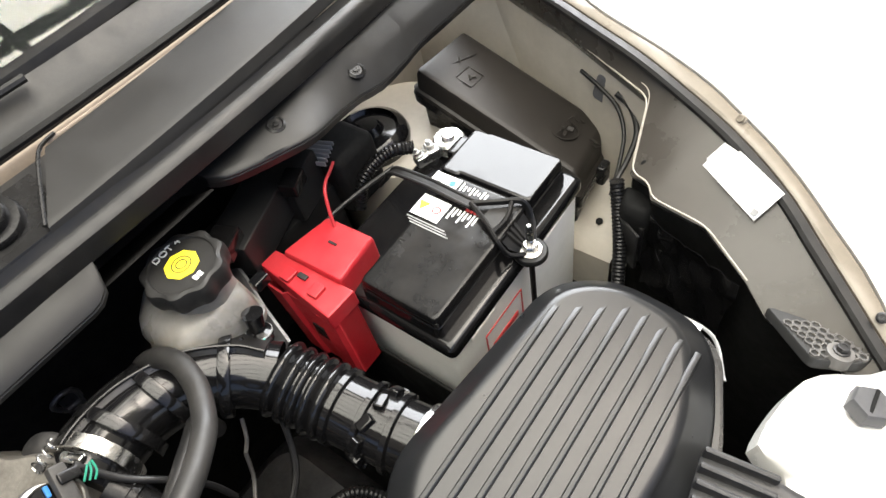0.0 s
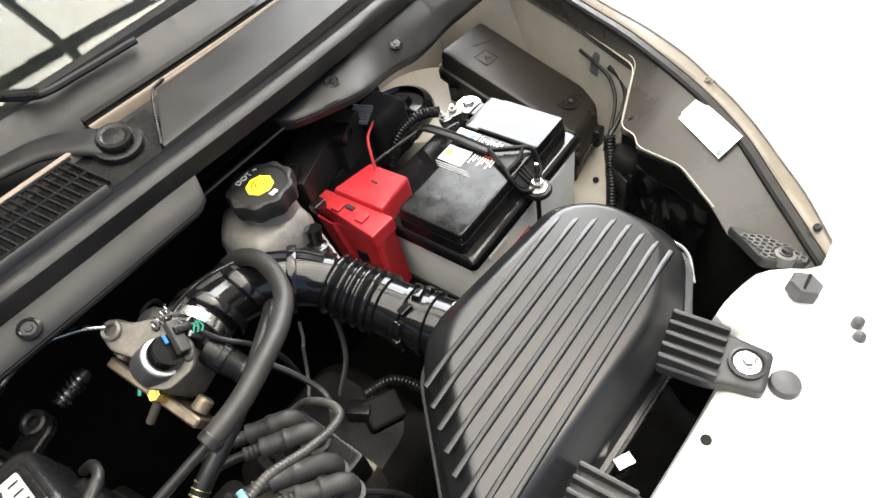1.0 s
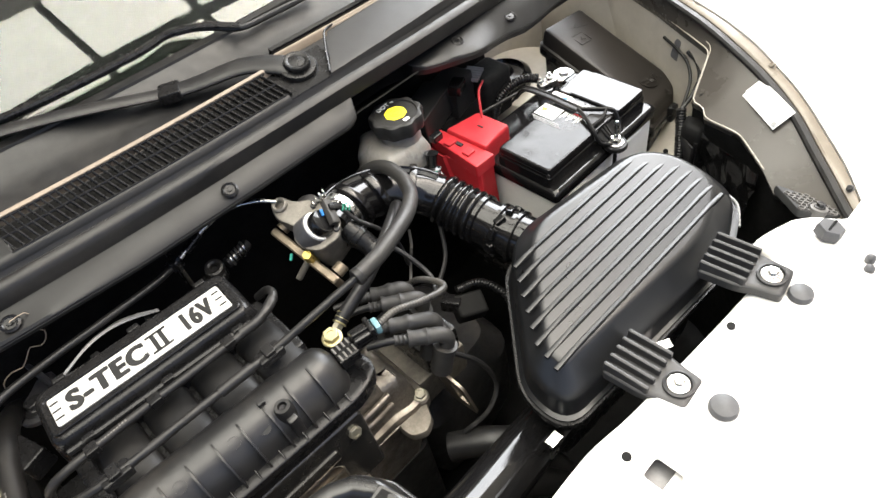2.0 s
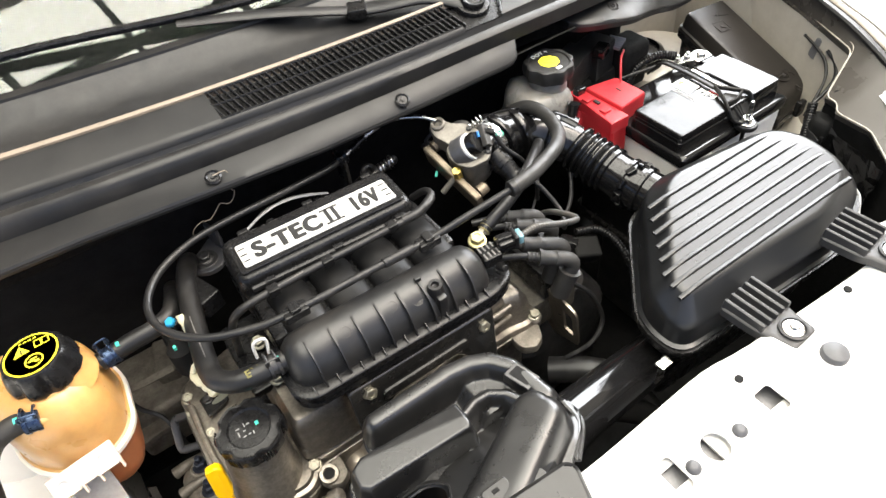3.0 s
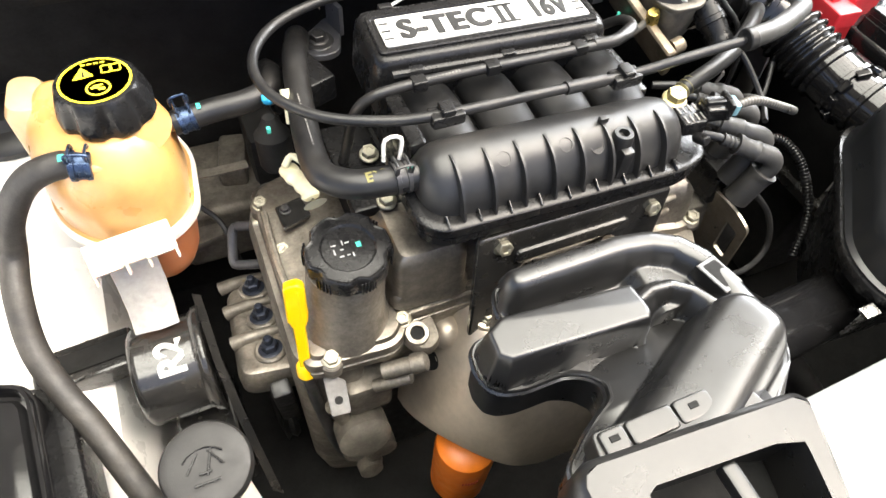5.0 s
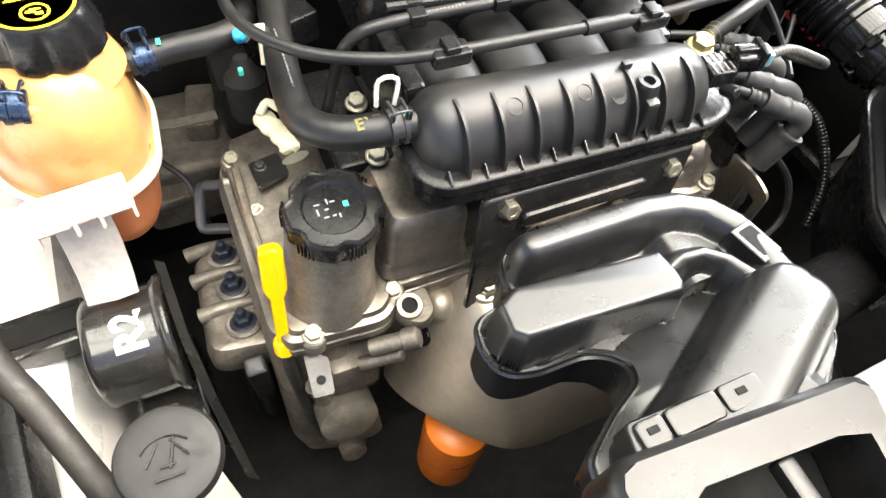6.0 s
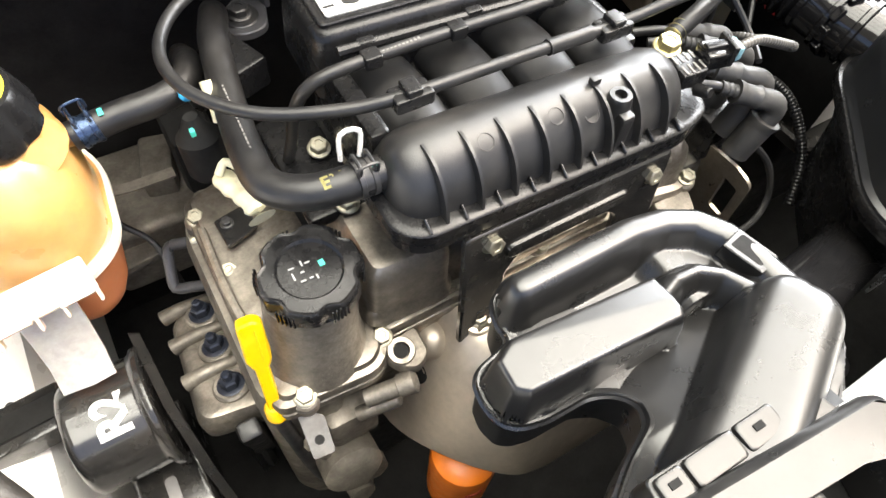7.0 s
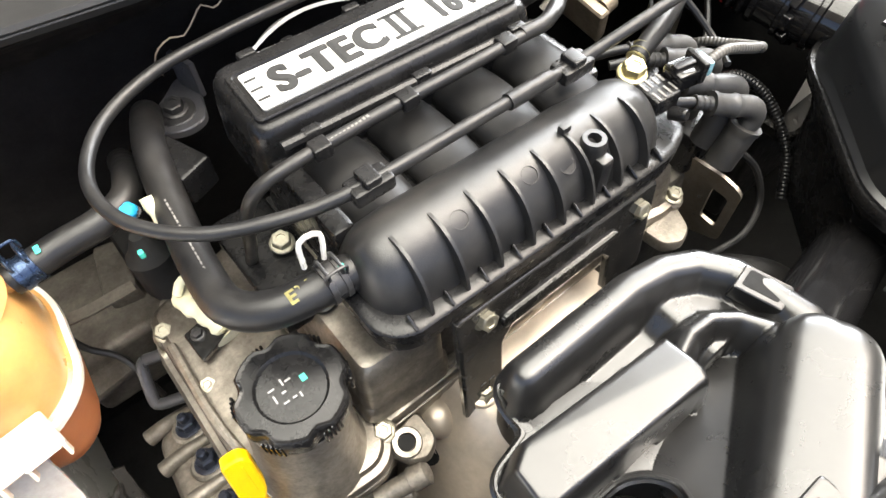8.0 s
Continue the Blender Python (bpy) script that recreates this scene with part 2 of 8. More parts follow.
# matt near-black: black parts, holes, and places where shade is filled in
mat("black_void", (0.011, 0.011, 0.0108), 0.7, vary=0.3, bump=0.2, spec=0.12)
mat("cast_alu", (0.29, 0.265, 0.228), 0.4, metal=0.8, vary=0.35, scale=32, bump=0.7, bscale=340, dust=0.7, dust_col=(0.06, 0.044, 0.03))
mat("cover_alu", (0.245, 0.222, 0.19), 0.38, metal=0.85, vary=0.35, scale=30, bump=0.5, bscale=420, dust=0.75, dust_col=(0.055, 0.04, 0.026))
mat("steel", (0.6, 0.59, 0.57), 0.26, metal=1.0, vary=0.12, bump=0.1)
mat("zinc", (0.34, 0.32, 0.255), 0.45, metal=0.85, vary=0.25, scale=80, bump=0.2, dust=0.3, dust_col=(0.12, 0.09, 0.05))
mat("shield_steel", (0.52, 0.455, 0.375), 0.42, metal=0.7, vary=0.15, scale=11, bump=0.15, bscale=250, dust=0.2, dust_col=(0.2, 0.15, 0.1))
mat("red_plastic", (0.42, 0.016, 0.024), 0.42, vary=0.08, bump=0.1, dust=0.06)
mat("yellow_plastic", (0.8, 0.45, 0.0), 0.38, vary=0.06, bump=0.05)
mat("yellow_print", (0.85, 0.72, 0.03), 0.5, vary=0.03, bump=0.0)
mat("tank_amber", (0.54, 0.295, 0.1), 0.33, vary=0.14, scale=9, bump=0.05, sss=0.35, coat=0.2)
mat("tank_brown", (0.42, 0.15, 0.06), 0.36, vary=0.1, scale=9, bump=0.05, sss=0.3)
mat("tank_white", (0.72, 0.68, 0.6), 0.42, vary=0.06, scale=12, bump=0.05, sss=0.3)
mat("reservoir_white", (0.21, 0.2, 0.185), 0.33, vary=0.25, scale=16, bump=0.05, sss=0.15, dust=0.35, dust_col=(0.14, 0.115, 0.08))
mat("lid_film", (0.007, 0.007, 0.0075), 0.16, vary=0.3, scale=16, bump=0.14, bscale=22, bdist=0.003, spec=0.28, dust=0.05, rvar=0.12)
mat("battery_white", (0.87, 0.87, 0.84), 0.4, vary=0.04, bump=0.1)
mat("paper", (0.82, 0.82, 0.8), 0.45, vary=0.03, bump=0.0)
mat("print_black", (0.012, 0.012, 0.012), 0.5, vary=0.1, bump=0.0)
mat("print_red", (0.55, 0.05, 0.05), 0.5, vary=0.1, bump=0.0)
mat("print_grey", (0.3, 0.3, 0.3), 0.5, vary=0.1, bump=0.0)
mat("mark_green", (0.05, 0.5, 0.38), 0.5, vary=0.1, bump=0.0)
mat("wire_green", (0.015, 0.2, 0.13), 0.5, vary=0.1, bump=0.0)
mat("mark_blue", (0.03, 0.18, 0.5), 0.4, vary=0.1, bump=0.0)
mat("filter_orange", (0.8, 0.2, 0.015), 0.4, vary=0.08, bump=0.05, dust=0.15)
mat("cream_plastic", (0.6, 0.57, 0.4), 0.45, vary=0.12, bump=0.1, dust=0.1)
mat("insulation", (0.011, 0.0105, 0.0103), 0.8, vary=0.35, bump=0.35, spec=0.1)
mat("black_paint", (0.012, 0.012, 0.012), 0.2, vary=0.2, coat=0.4, bump=0.03, dust=0.06)
mat("hose_ink", (0.34, 0.31, 0.1), 0.6, vary=0.3, bump=0.0)
mat("beige_seal", (0.2, 0.162, 0.125), 0.5, vary=0.15, bump=0.1)
mat("concrete", (0.3, 0.29, 0.27), 0.8, vary=0.2, scale=3, bump=0.4, bscale=60)
mat("strap_alu", (0.7, 0.7, 0.68), 0.3, metal=1.0, vary=0.08, bump=0.05)
mat("plenum_plastic", (0.012, 0.012, 0.0125), 0.36, vary=0.2, scale=18, dust=0.07, bump=0.25, bscale=800, rvar=0.08)
mat("strap_plate", (0.7, 0.69, 0.66), 0.34, metal=0.35, vary=0.05, bump=0.05)
mat("cast_dirty", (0.19, 0.172, 0.145), 0.5, metal=0.6, vary=0.35, scale=28, bump=0.5, bscale=350, dust=0.65, dust_col=(0.045, 0.036, 0.027))
mat("lift_steel", (0.34, 0.295, 0.235), 0.38, metal=0.8, vary=0.2, bump=0.1, dust=0.25, dust_col=(0.12, 0.09, 0.06))
mat("tank_shoe", (0.56, 0.47, 0.4), 0.42, vary=0.08, scale=14, bump=0.06, sss=0.3)
mat("hose_cloth", (0.02, 0.0185, 0.017), 0.55, vary=0.25, scale=40, bump=0.5, bscale=420, dust=0.1)
mat("foot_white", (0.36, 0.35, 0.33), 0.42, vary=0.2, scale=20, bump=0.2, sss=0.3, dust=0.2)
mat("foam_sleeve", (0.016, 0.0155, 0.015), 0.5, vary=0.2, dust=0.04, bump=0.25, bscale=700)
mat("ear_metal", (0.10, 0.10, 0.108), 0.36, metal=0.5, vary=0.2, bump=0.1, dust=0.1)
mat("cast_grey", (0.21, 0.197, 0.175), 0.5, metal=0.7, vary=0.25, scale=30, bump=0.5, bscale=350, dust=0.4, dust_col=(0.07, 0.058, 0.043))
mat("pale_brass", (0.55, 0.49, 0.27), 0.35, metal=0.8, vary=0.2, scale=90, bump=0.1, dust=0.15, dust_col=(0.12, 0.09, 0.05))
# wing paint with the shade on its rolled edge mixed into the colour
mat("flange_shaded", (0.2, 0.172, 0.135), 0.35, vary=0.15, scale=9, bump=0.06, dust=0.25, dust_col=(0.1, 0.082, 0.06), coat=0.15)
mat("cap_grey", (0.017, 0.0165, 0.016), 0.5, vary=0.2, bump=0.2, bscale=900, spec=0.34)
mat("clamp_black", (0.008, 0.008, 0.0085), 0.42, vary=0.2, bump=0.1, spec=0.3, dust=0.05)
mat("nut_dark", (0.03, 0.035, 0.05), 0.35, metal=0.5, vary=0.3, bump=0.05)
mat("clip_blue", (0.05, 0.075, 0.13), 0.3, metal=0.85, vary=0.4, scale=120, bump=0.1)
mat("boot_rubber", (0.022, 0.0215, 0.021), 0.55, vary=0.2, dust=0.12, bump=0.2)
mat("mark_cyan", (0.02, 0.3, 0.55), 0.4, vary=0.1, bump=0.0)
mat("clip_cyan", (0.16, 0.3, 0.34), 0.35, vary=0.3, scale=90, bump=0.05)
mat("sleeve_grey", (0.04, 0.039, 0.037), 0.33, vary=0.2, bump=0.1, dust=0.2)
mat("print_dark", (0.03, 0.03, 0.03), 0.6, vary=0.2, bump=0.1)
mat("print_mid", (0.13, 0.125, 0.12), 0.5, vary=0.15, bump=0.1, dust=0.2)

mat("plug_grey", (0.075, 0.075, 0.08), 0.5, vary=0.15, bump=0.1)
mat("foot_rubber", (0.028, 0.028, 0.03), 0.42, vary=0.2, bump=0.15, dust=0.05)
mat("bracket_grey", (0.16, 0.16, 0.165), 0.45, metal=0.4, vary=0.15, bump=0.1, dust=0.2)
mat("plaster", (0.5, 0.47, 0.42), 0.9, vary=0.1, scale=2, bump=0.1, bscale=40)
glass = bpy.data.materials.new("windscreen_glass")
glass.use_nodes = True
gp = glass.node_tree.nodes["Principled BSDF"]
gp.inputs["Base Color"].default_value = (0.9, 0.95, 0.9, 1)
gp.inputs["Transmission Weight"].default_value = 1.0
gp.inputs["IOR"].default_value = 1.52
gp.inputs["Roughness"].default_value = 0.02
M["glass"] = glass

mat("yellow_zinc", (0.62, 0.47, 0.13), 0.32, metal=0.85, vary=0.2, scale=90, bump=0.1)
mat("brown_steel", (0.26, 0.215, 0.16), 0.4, metal=0.7, vary=0.3, scale=40, bump=0.25, dust=0.3, dust_col=(0.07, 0.05, 0.035))
mat("runner_plastic", (0.008, 0.008, 0.0083), 0.48, vary=0.25, scale=20, bump=0.25, bscale=800, dust=0.04, spec=0.2)
mat("tank_pale", (0.5, 0.36, 0.19), 0.36, vary=0.12, scale=9, bump=0.05, sss=0.4)

# ---- the car body round the engine bay ----
ground = bmesh.new()
bmesh.ops.create_grid(ground, x_segments=4, y_segments=4, size=40)
solo("ground", ground, M["concrete"], "pale concrete ground under the car", "ground", kind="structure")


def front_panel():
    t = thing("front_panel", (0.3, -0.45, 0.7), "white painted radiator support panel across the front", "car panel", kind="structure")
    inner = [(-0.75, -0.33), (-0.5, -0.37), (-0.2, -0.40), (0.056, -0.401), (0.147, -0.399), (0.235, -0.397), (0.30, -0.405), (0.455, -0.416), (0.54, -0.418), (0.565, -0.41), (0.578, -0.388), (0.64, -0.395), (0.668, -0.41), (0.688, -0.442), (0.715, -0.46), (0.76, -0.465)]
    line = spline([V(x, y, 0.77) for x, y in inner], 0.012)
    rows = []
    for p in line:
        x = p.x
        dip = 0.012 if x < 0.32 else 0.0
        bend = 0.06 * max(0.0, abs(x) - 0.55)
        drop = 0.018 * min(1.0, max(0.0, (x - 0.57) / 0.07))
        rows.append([p + V(0, 0.006, -0.03), p + V(0, 0.002, -0.006), p + V(0, -0.006, 0), V(x, -0.45, 0.771), V(x, -0.5 + bend, 0.771), V(x, -0.506 + bend, 0.771 - dip), V(x, -0.58 + bend, 0.765 - dip), V(x, -0.66 + bend, 0.745 - dip), V(x, -0.72 + bend * 2, 0.69), V(x, -0.74 + bend * 2, 0.45), V(x, -0.74 + bend * 2, 0.2)])
        rows[-1] = [q - V(0, 0, drop) for q in rows[-1]]
    panel = part("panel", plane_slab(rows, (0, 0, 0.002)), M["white_paint"], t)
    # holes and their dark wells, plugs
    cutters = [lathe([(0.0148, 0.74), (0.0148, 0.80)], (0.174, -0.461, 0), n=32), rbox((0.261, -0.462, 0.77), (0.024, 0.03, 0.06), 0.004, 3), rbox((0.121, -0.456, 0.77), (0.02, 0.036, 0.06), 0.005, 3)]
    punch(panel, cutters)
    part("hole_rim", tube([V(0.174 + 0.0158 * math.cos(a), -0.461 + 0.0158 * math.sin(a), 0.772) for a in (2 * math.pi * k / 32 for k in range(33))], 0.0013, 8, smooth=False), M["white_paint"], t)
    part("inner_sheet", rbox((0.19, -0.458, 0.754), (0.2, 0.05, 0.004), 0.001), M["bracket_grey"], t, "grey sheet added below the holes")
    # white strips added below the holes for the lit part of their insides
    for c, s in (((0.185, -0.461, 0.7615), (0.018, 0.04, 0.004)), ((0.121, -0.478, 0.7615), (0.03, 0.026, 0.004)), ((0.121, -0.437, 0.7615), (0.03, 0.018, 0.004)), ((0.261, -0.478, 0.7615), (0.03, 0.022, 0.004))):
        part("bright_strip", rbox(c, s, 0.001), M["white_paint"], t)
    for x, y in ((0.207, -0.464), (0.141, -0.462)):
        part("fastener", lathe([(0.0078, 0), (0.0075, 0.002), (0.005, 0.0045), (0.002, 0.005)], (x, y, 0.7715), n=18), M["plug_grey"], t, "small grey push fastener")
    for x, y in ((0.449, -0.426), (0.255, -0.426)):
        part("small_hole", lathe([(0.0048, 0), (0.0045, 0.0016), (0.002, 0.0014)], (x, y, 0.7712), n=14), M["black_void"], t)
    return t


front_panel()


def plug(x, y, z, r):
    solo("rubber_plug", lathe([(r, 0), (r, 0.004), (r * 0.9, 0.0075), (r * 0.5, 0.0095), (r * 0.1, 0.01)], (x, y, z), n=28), M["plug_grey"], "round dark grey rubber plug in the white front panel", "plug", "panel plugs")


plug(0.530, -0.462, 0.771, 0.0132)
plug(0.357, -0.468, 0.771, 0.0145)
for x, y in ((0.618, -0.501), (0.634, -0.496)):
    plug(x, y, 0.757, 0.0055)

stop = thing("bump_stop", (0.649, -0.443, 0.756), "hexagonal dark rubber bonnet bump stop with a slot", "bump stop")
part("stem", lathe([(0.012, -0.004), (0.012, 0.008)], (0.649, -0.443, 0.756), (0.15, -0.1, 1), 20), M["plug_grey"], stop)
part("head", join(lathe([(0.015, -0.002), (0.0165, 0.0), (0.0165, 0.010), (0.0145, 0.013), (0.004, 0.0134)], (0.649, -0.443, 0.756), (0.15, -0.1, 1), 6)), M["plug_grey"], stop)
part("slot", rbox((0.651, -0.4443, 0.7698), (0.022, 0.003, 0.0016), 0.0006), M["black_void"], stop)


# left wing: inner flange, sloped panel, outer skin
INNER = [(1.04, 0.30, 0.815), (0.99, 0.14, 0.81), (0.926, -0.03, 0.805), (0.891, -0.099, 0.805), (0.859, -0.163, 0.805), (0.802, -0.175, 0.752), (0.791, -0.20, 0.757), (0.781, -0.208, 0.748), (0.765, -0.271, 0.755), (0.737, -0.325, 0.735), (0.718, -0.352, 0.722), (0.70, -0.42, 0.722), (0.66, -0.50, 0.722), (0.60, -0.60, 0.715)]
SEAL_Y = [0.30, 0.12, -0.05, -0.12, -0.185, -0.20, -0.225, -0.24, -0.30, -0.35, -0.385, -0.435, -0.51, -0.61]
GAP_LINE = spline([V(*p) for p in ((1.02, 0.32, 0.858), (0.97, 0.14, 0.857), (0.928, 0.0, 0.85), (0.903, -0.08, 0.841), (0.886, -0.135, 0.834), (0.868, -0.19, 0.822), (0.844, -0.26, 0.802), (0.812, -0.322, 0.782), (0.777, -0.367, 0.767), (0.743, -0.41, 0.753), (0.695, -0.467, 0.738), (0.615, -0.56, 0.728), (0.55, -0.64, 0.72))], 0.008)
SKIN_LINE = spline([V(*p) for p in ((1.06, 0.32, 0.866), (1.005, 0.14, 0.865), (0.955, 0.0, 0.857), (0.924, -0.07, 0.848), (0.899, -0.16, 0.836), (0.886, -0.217, 0.82), (0.869, -0.256, 0.809), (0.851, -0.296, 0.797), (0.828, -0.335, 0.784), (0.803, -0.37, 0.772), (0.775, -0.408, 0.76), (0.742, -0.44, 0.751), (0.68, -0.5, 0.737), (0.6, -0.6, 0.725), (0.55, -0.66, 0.72))], 0.008)


def at_depth(line, y):
    for a, b in zip(line, line[1:]):
        if b.y <= y <= a.y:
            return a.lerp(b, (a.y - y) / max(1e-6, a.y - b.y))
    return line[-1] if y < line[-1].y else line[0]


def rounded_line(pts, r):
    """The line with each corner cut by a short arc."""
    res = [pts[0]]
    for a, b, c in zip(pts, pts[1:], pts[2:]):
        d0, d1 = min(r, (b - a).length * 0.45), min(r, (c - b).length * 0.45)
        p, q = b + (a - b).normalized() * d0, b + (c - b).normalized() * d1
        res += [p.lerp(b, k / 4).lerp(b.lerp(q, k / 4), k / 4) for k in range(5)]
    return res + [pts[-1]]


def wing():
    t = thing("wing_left", (0.9, -0.2, 0.6), "white front wing, its inner panel and edge coloured darker for shade", "car wing", kind="structure")
    rows = []
    for a, y in zip(INNER, SEAL_Y):
        a, b = Vector(a), at_depth(GAP_LINE, y) - V(0, 0, 0.003)
        d = b - a
        rows.append([a + V(0.006, 0.0, -0.012), a + V(0.001, 0, -0.002), a, a + d * 0.05, a + d * 0.35, a + d * 0.65, b])
    # the slope's shade sits in this base colour
    part("sloped_panel", plane_slab(rows, (0.0015, 0, 0.0015)), M["shaded_panel"], t, "inner wing panel, coloured dark grey for its shade")
    out = V(0.62, -0.5, 0).normalized()
    seal, flange, skin = [], [], []
    for i in range(60):
        y = 0.30 - 0.93 * i / 59
        g, b = at_depth(GAP_LINE, y), at_depth(SKIN_LINE, y - 0.012)
        seal.append([g - out * 0.008 + V(0, 0, -0.0015), g - out * 0.005 + V(0, 0, 0.0012), g + out * 0.003 + V(0, 0, 0.001), g + out * 0.005 + V(0, 0, -0.003)])
        flange.append([g + out * 0.004 + V(0, 0, -0.006), g + out * 0.0045 + V(0, 0, 0.002), g + out * 0.007 + V(0, 0, 0.0038), g.lerp(b, 0.75) + V(0, 0, 0.002), b - out * 0.001 + V(0, 0, -0.001), b + V(0, 0, -0.006)])
        skin.append([b + out * 0.001 + V(0, 0, -0.01), b + out * 0.001 + V(0, 0, 0.001), b + out * 0.004 + V(0, 0, 0.003), b + out * 0.05 + V(0, 0, 0.009), b + out * 0.16 + V(0, 0, 0.01), b + out * 0.3 + V(0, 0, -0.005), b + out * 0.42 + V(0, 0, -0.08), b + out * 0.46 + V(0, 0, -0.5)])
    part("gap_seal", plane_slab(seal, (0, 0, 0.004)), M["rubber"], t, "black rubber strip along the wing gap")
    # shade on this inward-facing edge is painted as beige
    part("rolled_edge", plane_slab(flange, (0, 0, 0.001)), M["flange_shaded"], t, "rolled edge of the wing, coloured beige for its shade")
    part("outer_skin", plane_slab(skin, (0, 0, 0.0015)), M["white_paint"], t, "glossy white wing skin")
    # wheel-house wall below the flange
    wall = []
    for a in INNER[:6]:
        a = Vector(a)
        wall.append([a + V(0.006, 0, -0.012), a + V(0.004, 0.0, -0.05), V(a.x + 0.0, a.y, 0.62), V(a.x + 0.01, a.y, 0.3)])
    part("inner_wall", plane_slab(wall, (-0.002, 0, 0)), M["primer"], t, "beige primed inner wing wall")
    liner = []
    for a in INNER[5:]:
        a = Vector(a)
        liner.append([a + V(0.006, 0, -0.012), a + V(0.01, 0.0, -0.05), V(a.x + 0.02, a.y, 0.62), V(a.x + 0.02, a.y, 0.25)])
    part("black_liner", plane_slab(liner, (-0.002, 0, 0)), M["black_void"], t, "black plastic liner below the wing flange")
    for p, r in (((0.868, -0.181, 0.808), 0.0055), ((0.810, -0.187, 0.7605), 0.0048)):
        part("hole", lathe([(r, 0), (r, 0.002), (r * 0.5, 0.0021)], p, (-0.69, 0.2, 0.7), 16), M["black_void"], t)
    edge = [Vector(p) + V(0.0, 0, 0.0008) for p in INNER[1:10]]
    part("fold_edge", tube(rounded_line(edge, 0.012), 0.001, 6, smooth=False), M["primer"], t, "thin pale line along the flange fold")
    part("fold_edge", tube([p + V(0.006, 0.0, 0.005) for p in rounded_line(edge[2:5], 0.012)], 0.0006, 6, smooth=False), M["primer"], t)
    bolt(t, (0.862, -0.258, 0.8085), (-0.5, 0.3, 0.8), 0.0045, M["flange_shaded"])
    bolt(t, (0.738, -0.432, 0.7565), (-0.5, 0.3, 0.8), 0.004, M["dark_metal"])
    brk = part("wall_bracket", moulded([(-0.078, 0.748), (-0.085, 0.784), (-0.155, 0.752), (-0.148, 0.728), (-0.112, 0.734)], [(0, 0), (0, 0.0015), (0.001, 0.002)], 0.006, 3, Matrix(((0, 0, -1, 0.9), (1, 0, 0, 0), (0, 1, 0, 0), (0, 0, 0, 1)))), M["bracket_grey"], t, "grey pressed bracket on the inner wing")
    part("bracket_hole", lathe([(0.005, 0), (0.005, 0.0012), (0.001, 0.0013)], (0.8978, -0.105, 0.752), (-1, 0, 0), 16), M["black_void"], brk)
    for k in range(2):
        pts = [V(0.872 - 0.055 * k, -0.186 - 0.02 * k, 0.807 - 0.045 * k) + V(0.002 * (i % 2) - 0.0012 * i, -0.004 * i, -0.0005 * i) + V(-.002,0,.002) for i in range(5)]
        part("sealant", tube(pts, 0.0012, 6, 0.002), M["shaded_panel"], t, "bead of seam sealant")
    return t


wing()

# sticker on the sloped panel
def sticker():
    c = [V(0.8193, -0.2405, 0.7782), V(0.8421, -0.2551, 0.7973), V(0.8076, -0.3228, 0.7867), V(0.7801, -0.3085, 0.7684)]
    n = V(-0.5, 0.17, 0.84)
    t = thing("sticker", (c[0] + c[2]) / 2 - V(0, 0, 0.01), "blank white rectangular sticker on the inner wing", "sticker")
    rows = []
    for i in range(7):
        for_row = []
        for j in range(5):
            u, v = i / 6, j / 4
            for_row.append(c[0].lerp(c[3], u).lerp(c[1].lerp(c[2], u), v) + n * (0.0016 + 0.0022 * math.sin(math.pi * u) * 1.0))
        rows.append(for_row)
    part("sheet", plane_slab(rows, tuple(n * 0.0006)), M["paper"], t)
    q = c[3].lerp(c[2], 0.16).lerp(c[0], 0.06) + n * 0.0042
    part("mark", rbox(q, (0.006, 0.006, 0.0012), 0.0, m=n.to_track_quat("Z", "Y").to_matrix().to_4x4()), M["print_grey"], t)
    return t


sticker()


def right_side():
    t = thing("inner_wing_right", (-0.55, 0.0, 0.3), "white painted inner wing with strut tower", "car panel", kind="structure")
    rows = []
    for y in (0.5, 0.36, 0.22, 0.12, 0.02, -0.08, -0.18, -0.3, -0.45, -0.6):
        rows.append([V(-0.43, y, 0.25), V(-0.435, y, 0.47), V(-0.45, y, 0.535), V(-0.475, y, 0.55), V(-0.54, y, 0.57), V(-0.585, y, 0.62), V(-0.61, y, 0.72), V(-0.66, y, 0.79), V(-0.74, y, 0.80), V(-0.95, y, 0.70), V(-1.0, y, 0.3)])
    part("panel", plane_slab(rows, (0, 0, 0.002)), M["white_paint"], t)
    part("tower", lathe([(0.115, 0.53), (0.108, 0.62), (0.1, 0.648), (0.09, 0.66), (0.05, 0.664), (0.02, 0.664)], (-0.485, 0.235, 0), n=40), M["white_paint"], t, "white strut tower top")
    for p in ((-0.468, -0.02, 0.5495), (-0.5, -0.045, 0.56)):
        part("hole", lathe([(0.004, 0), (0.004, 0.002), (0.001, 0.0022)], p, (0.2, 0, 1), 12), M["black_void"], t)
    return t


right_side()
cap = thing("strut_cap", (-0.485, 0.235, 0.664), "round black rubber strut tower cap", "cap", "strut caps")
part("cover", lathe([(0.07, 0), (0.072, 0.008), (0.066, 0.016), (0.05, 0.022), (0.045, 0.034), (0.03, 0.04), (0.01, 0.041)], (-0.485, 0.235, 0.664), n=40), M["rubber"], cap)

tower = thing("strut_tower_left", (0.80, 0.16, 0.3), "beige primed strut tower beside the battery", "strut tower", kind="structure")
part("tower", lathe([(0.115, 0.3), (0.115, 0.6), (0.108, 0.66), (0.098, 0.685), (0.085, 0.69), (0.03, 0.69)], (0.80, 0.16, 0), n=44), M["primer"], tower)
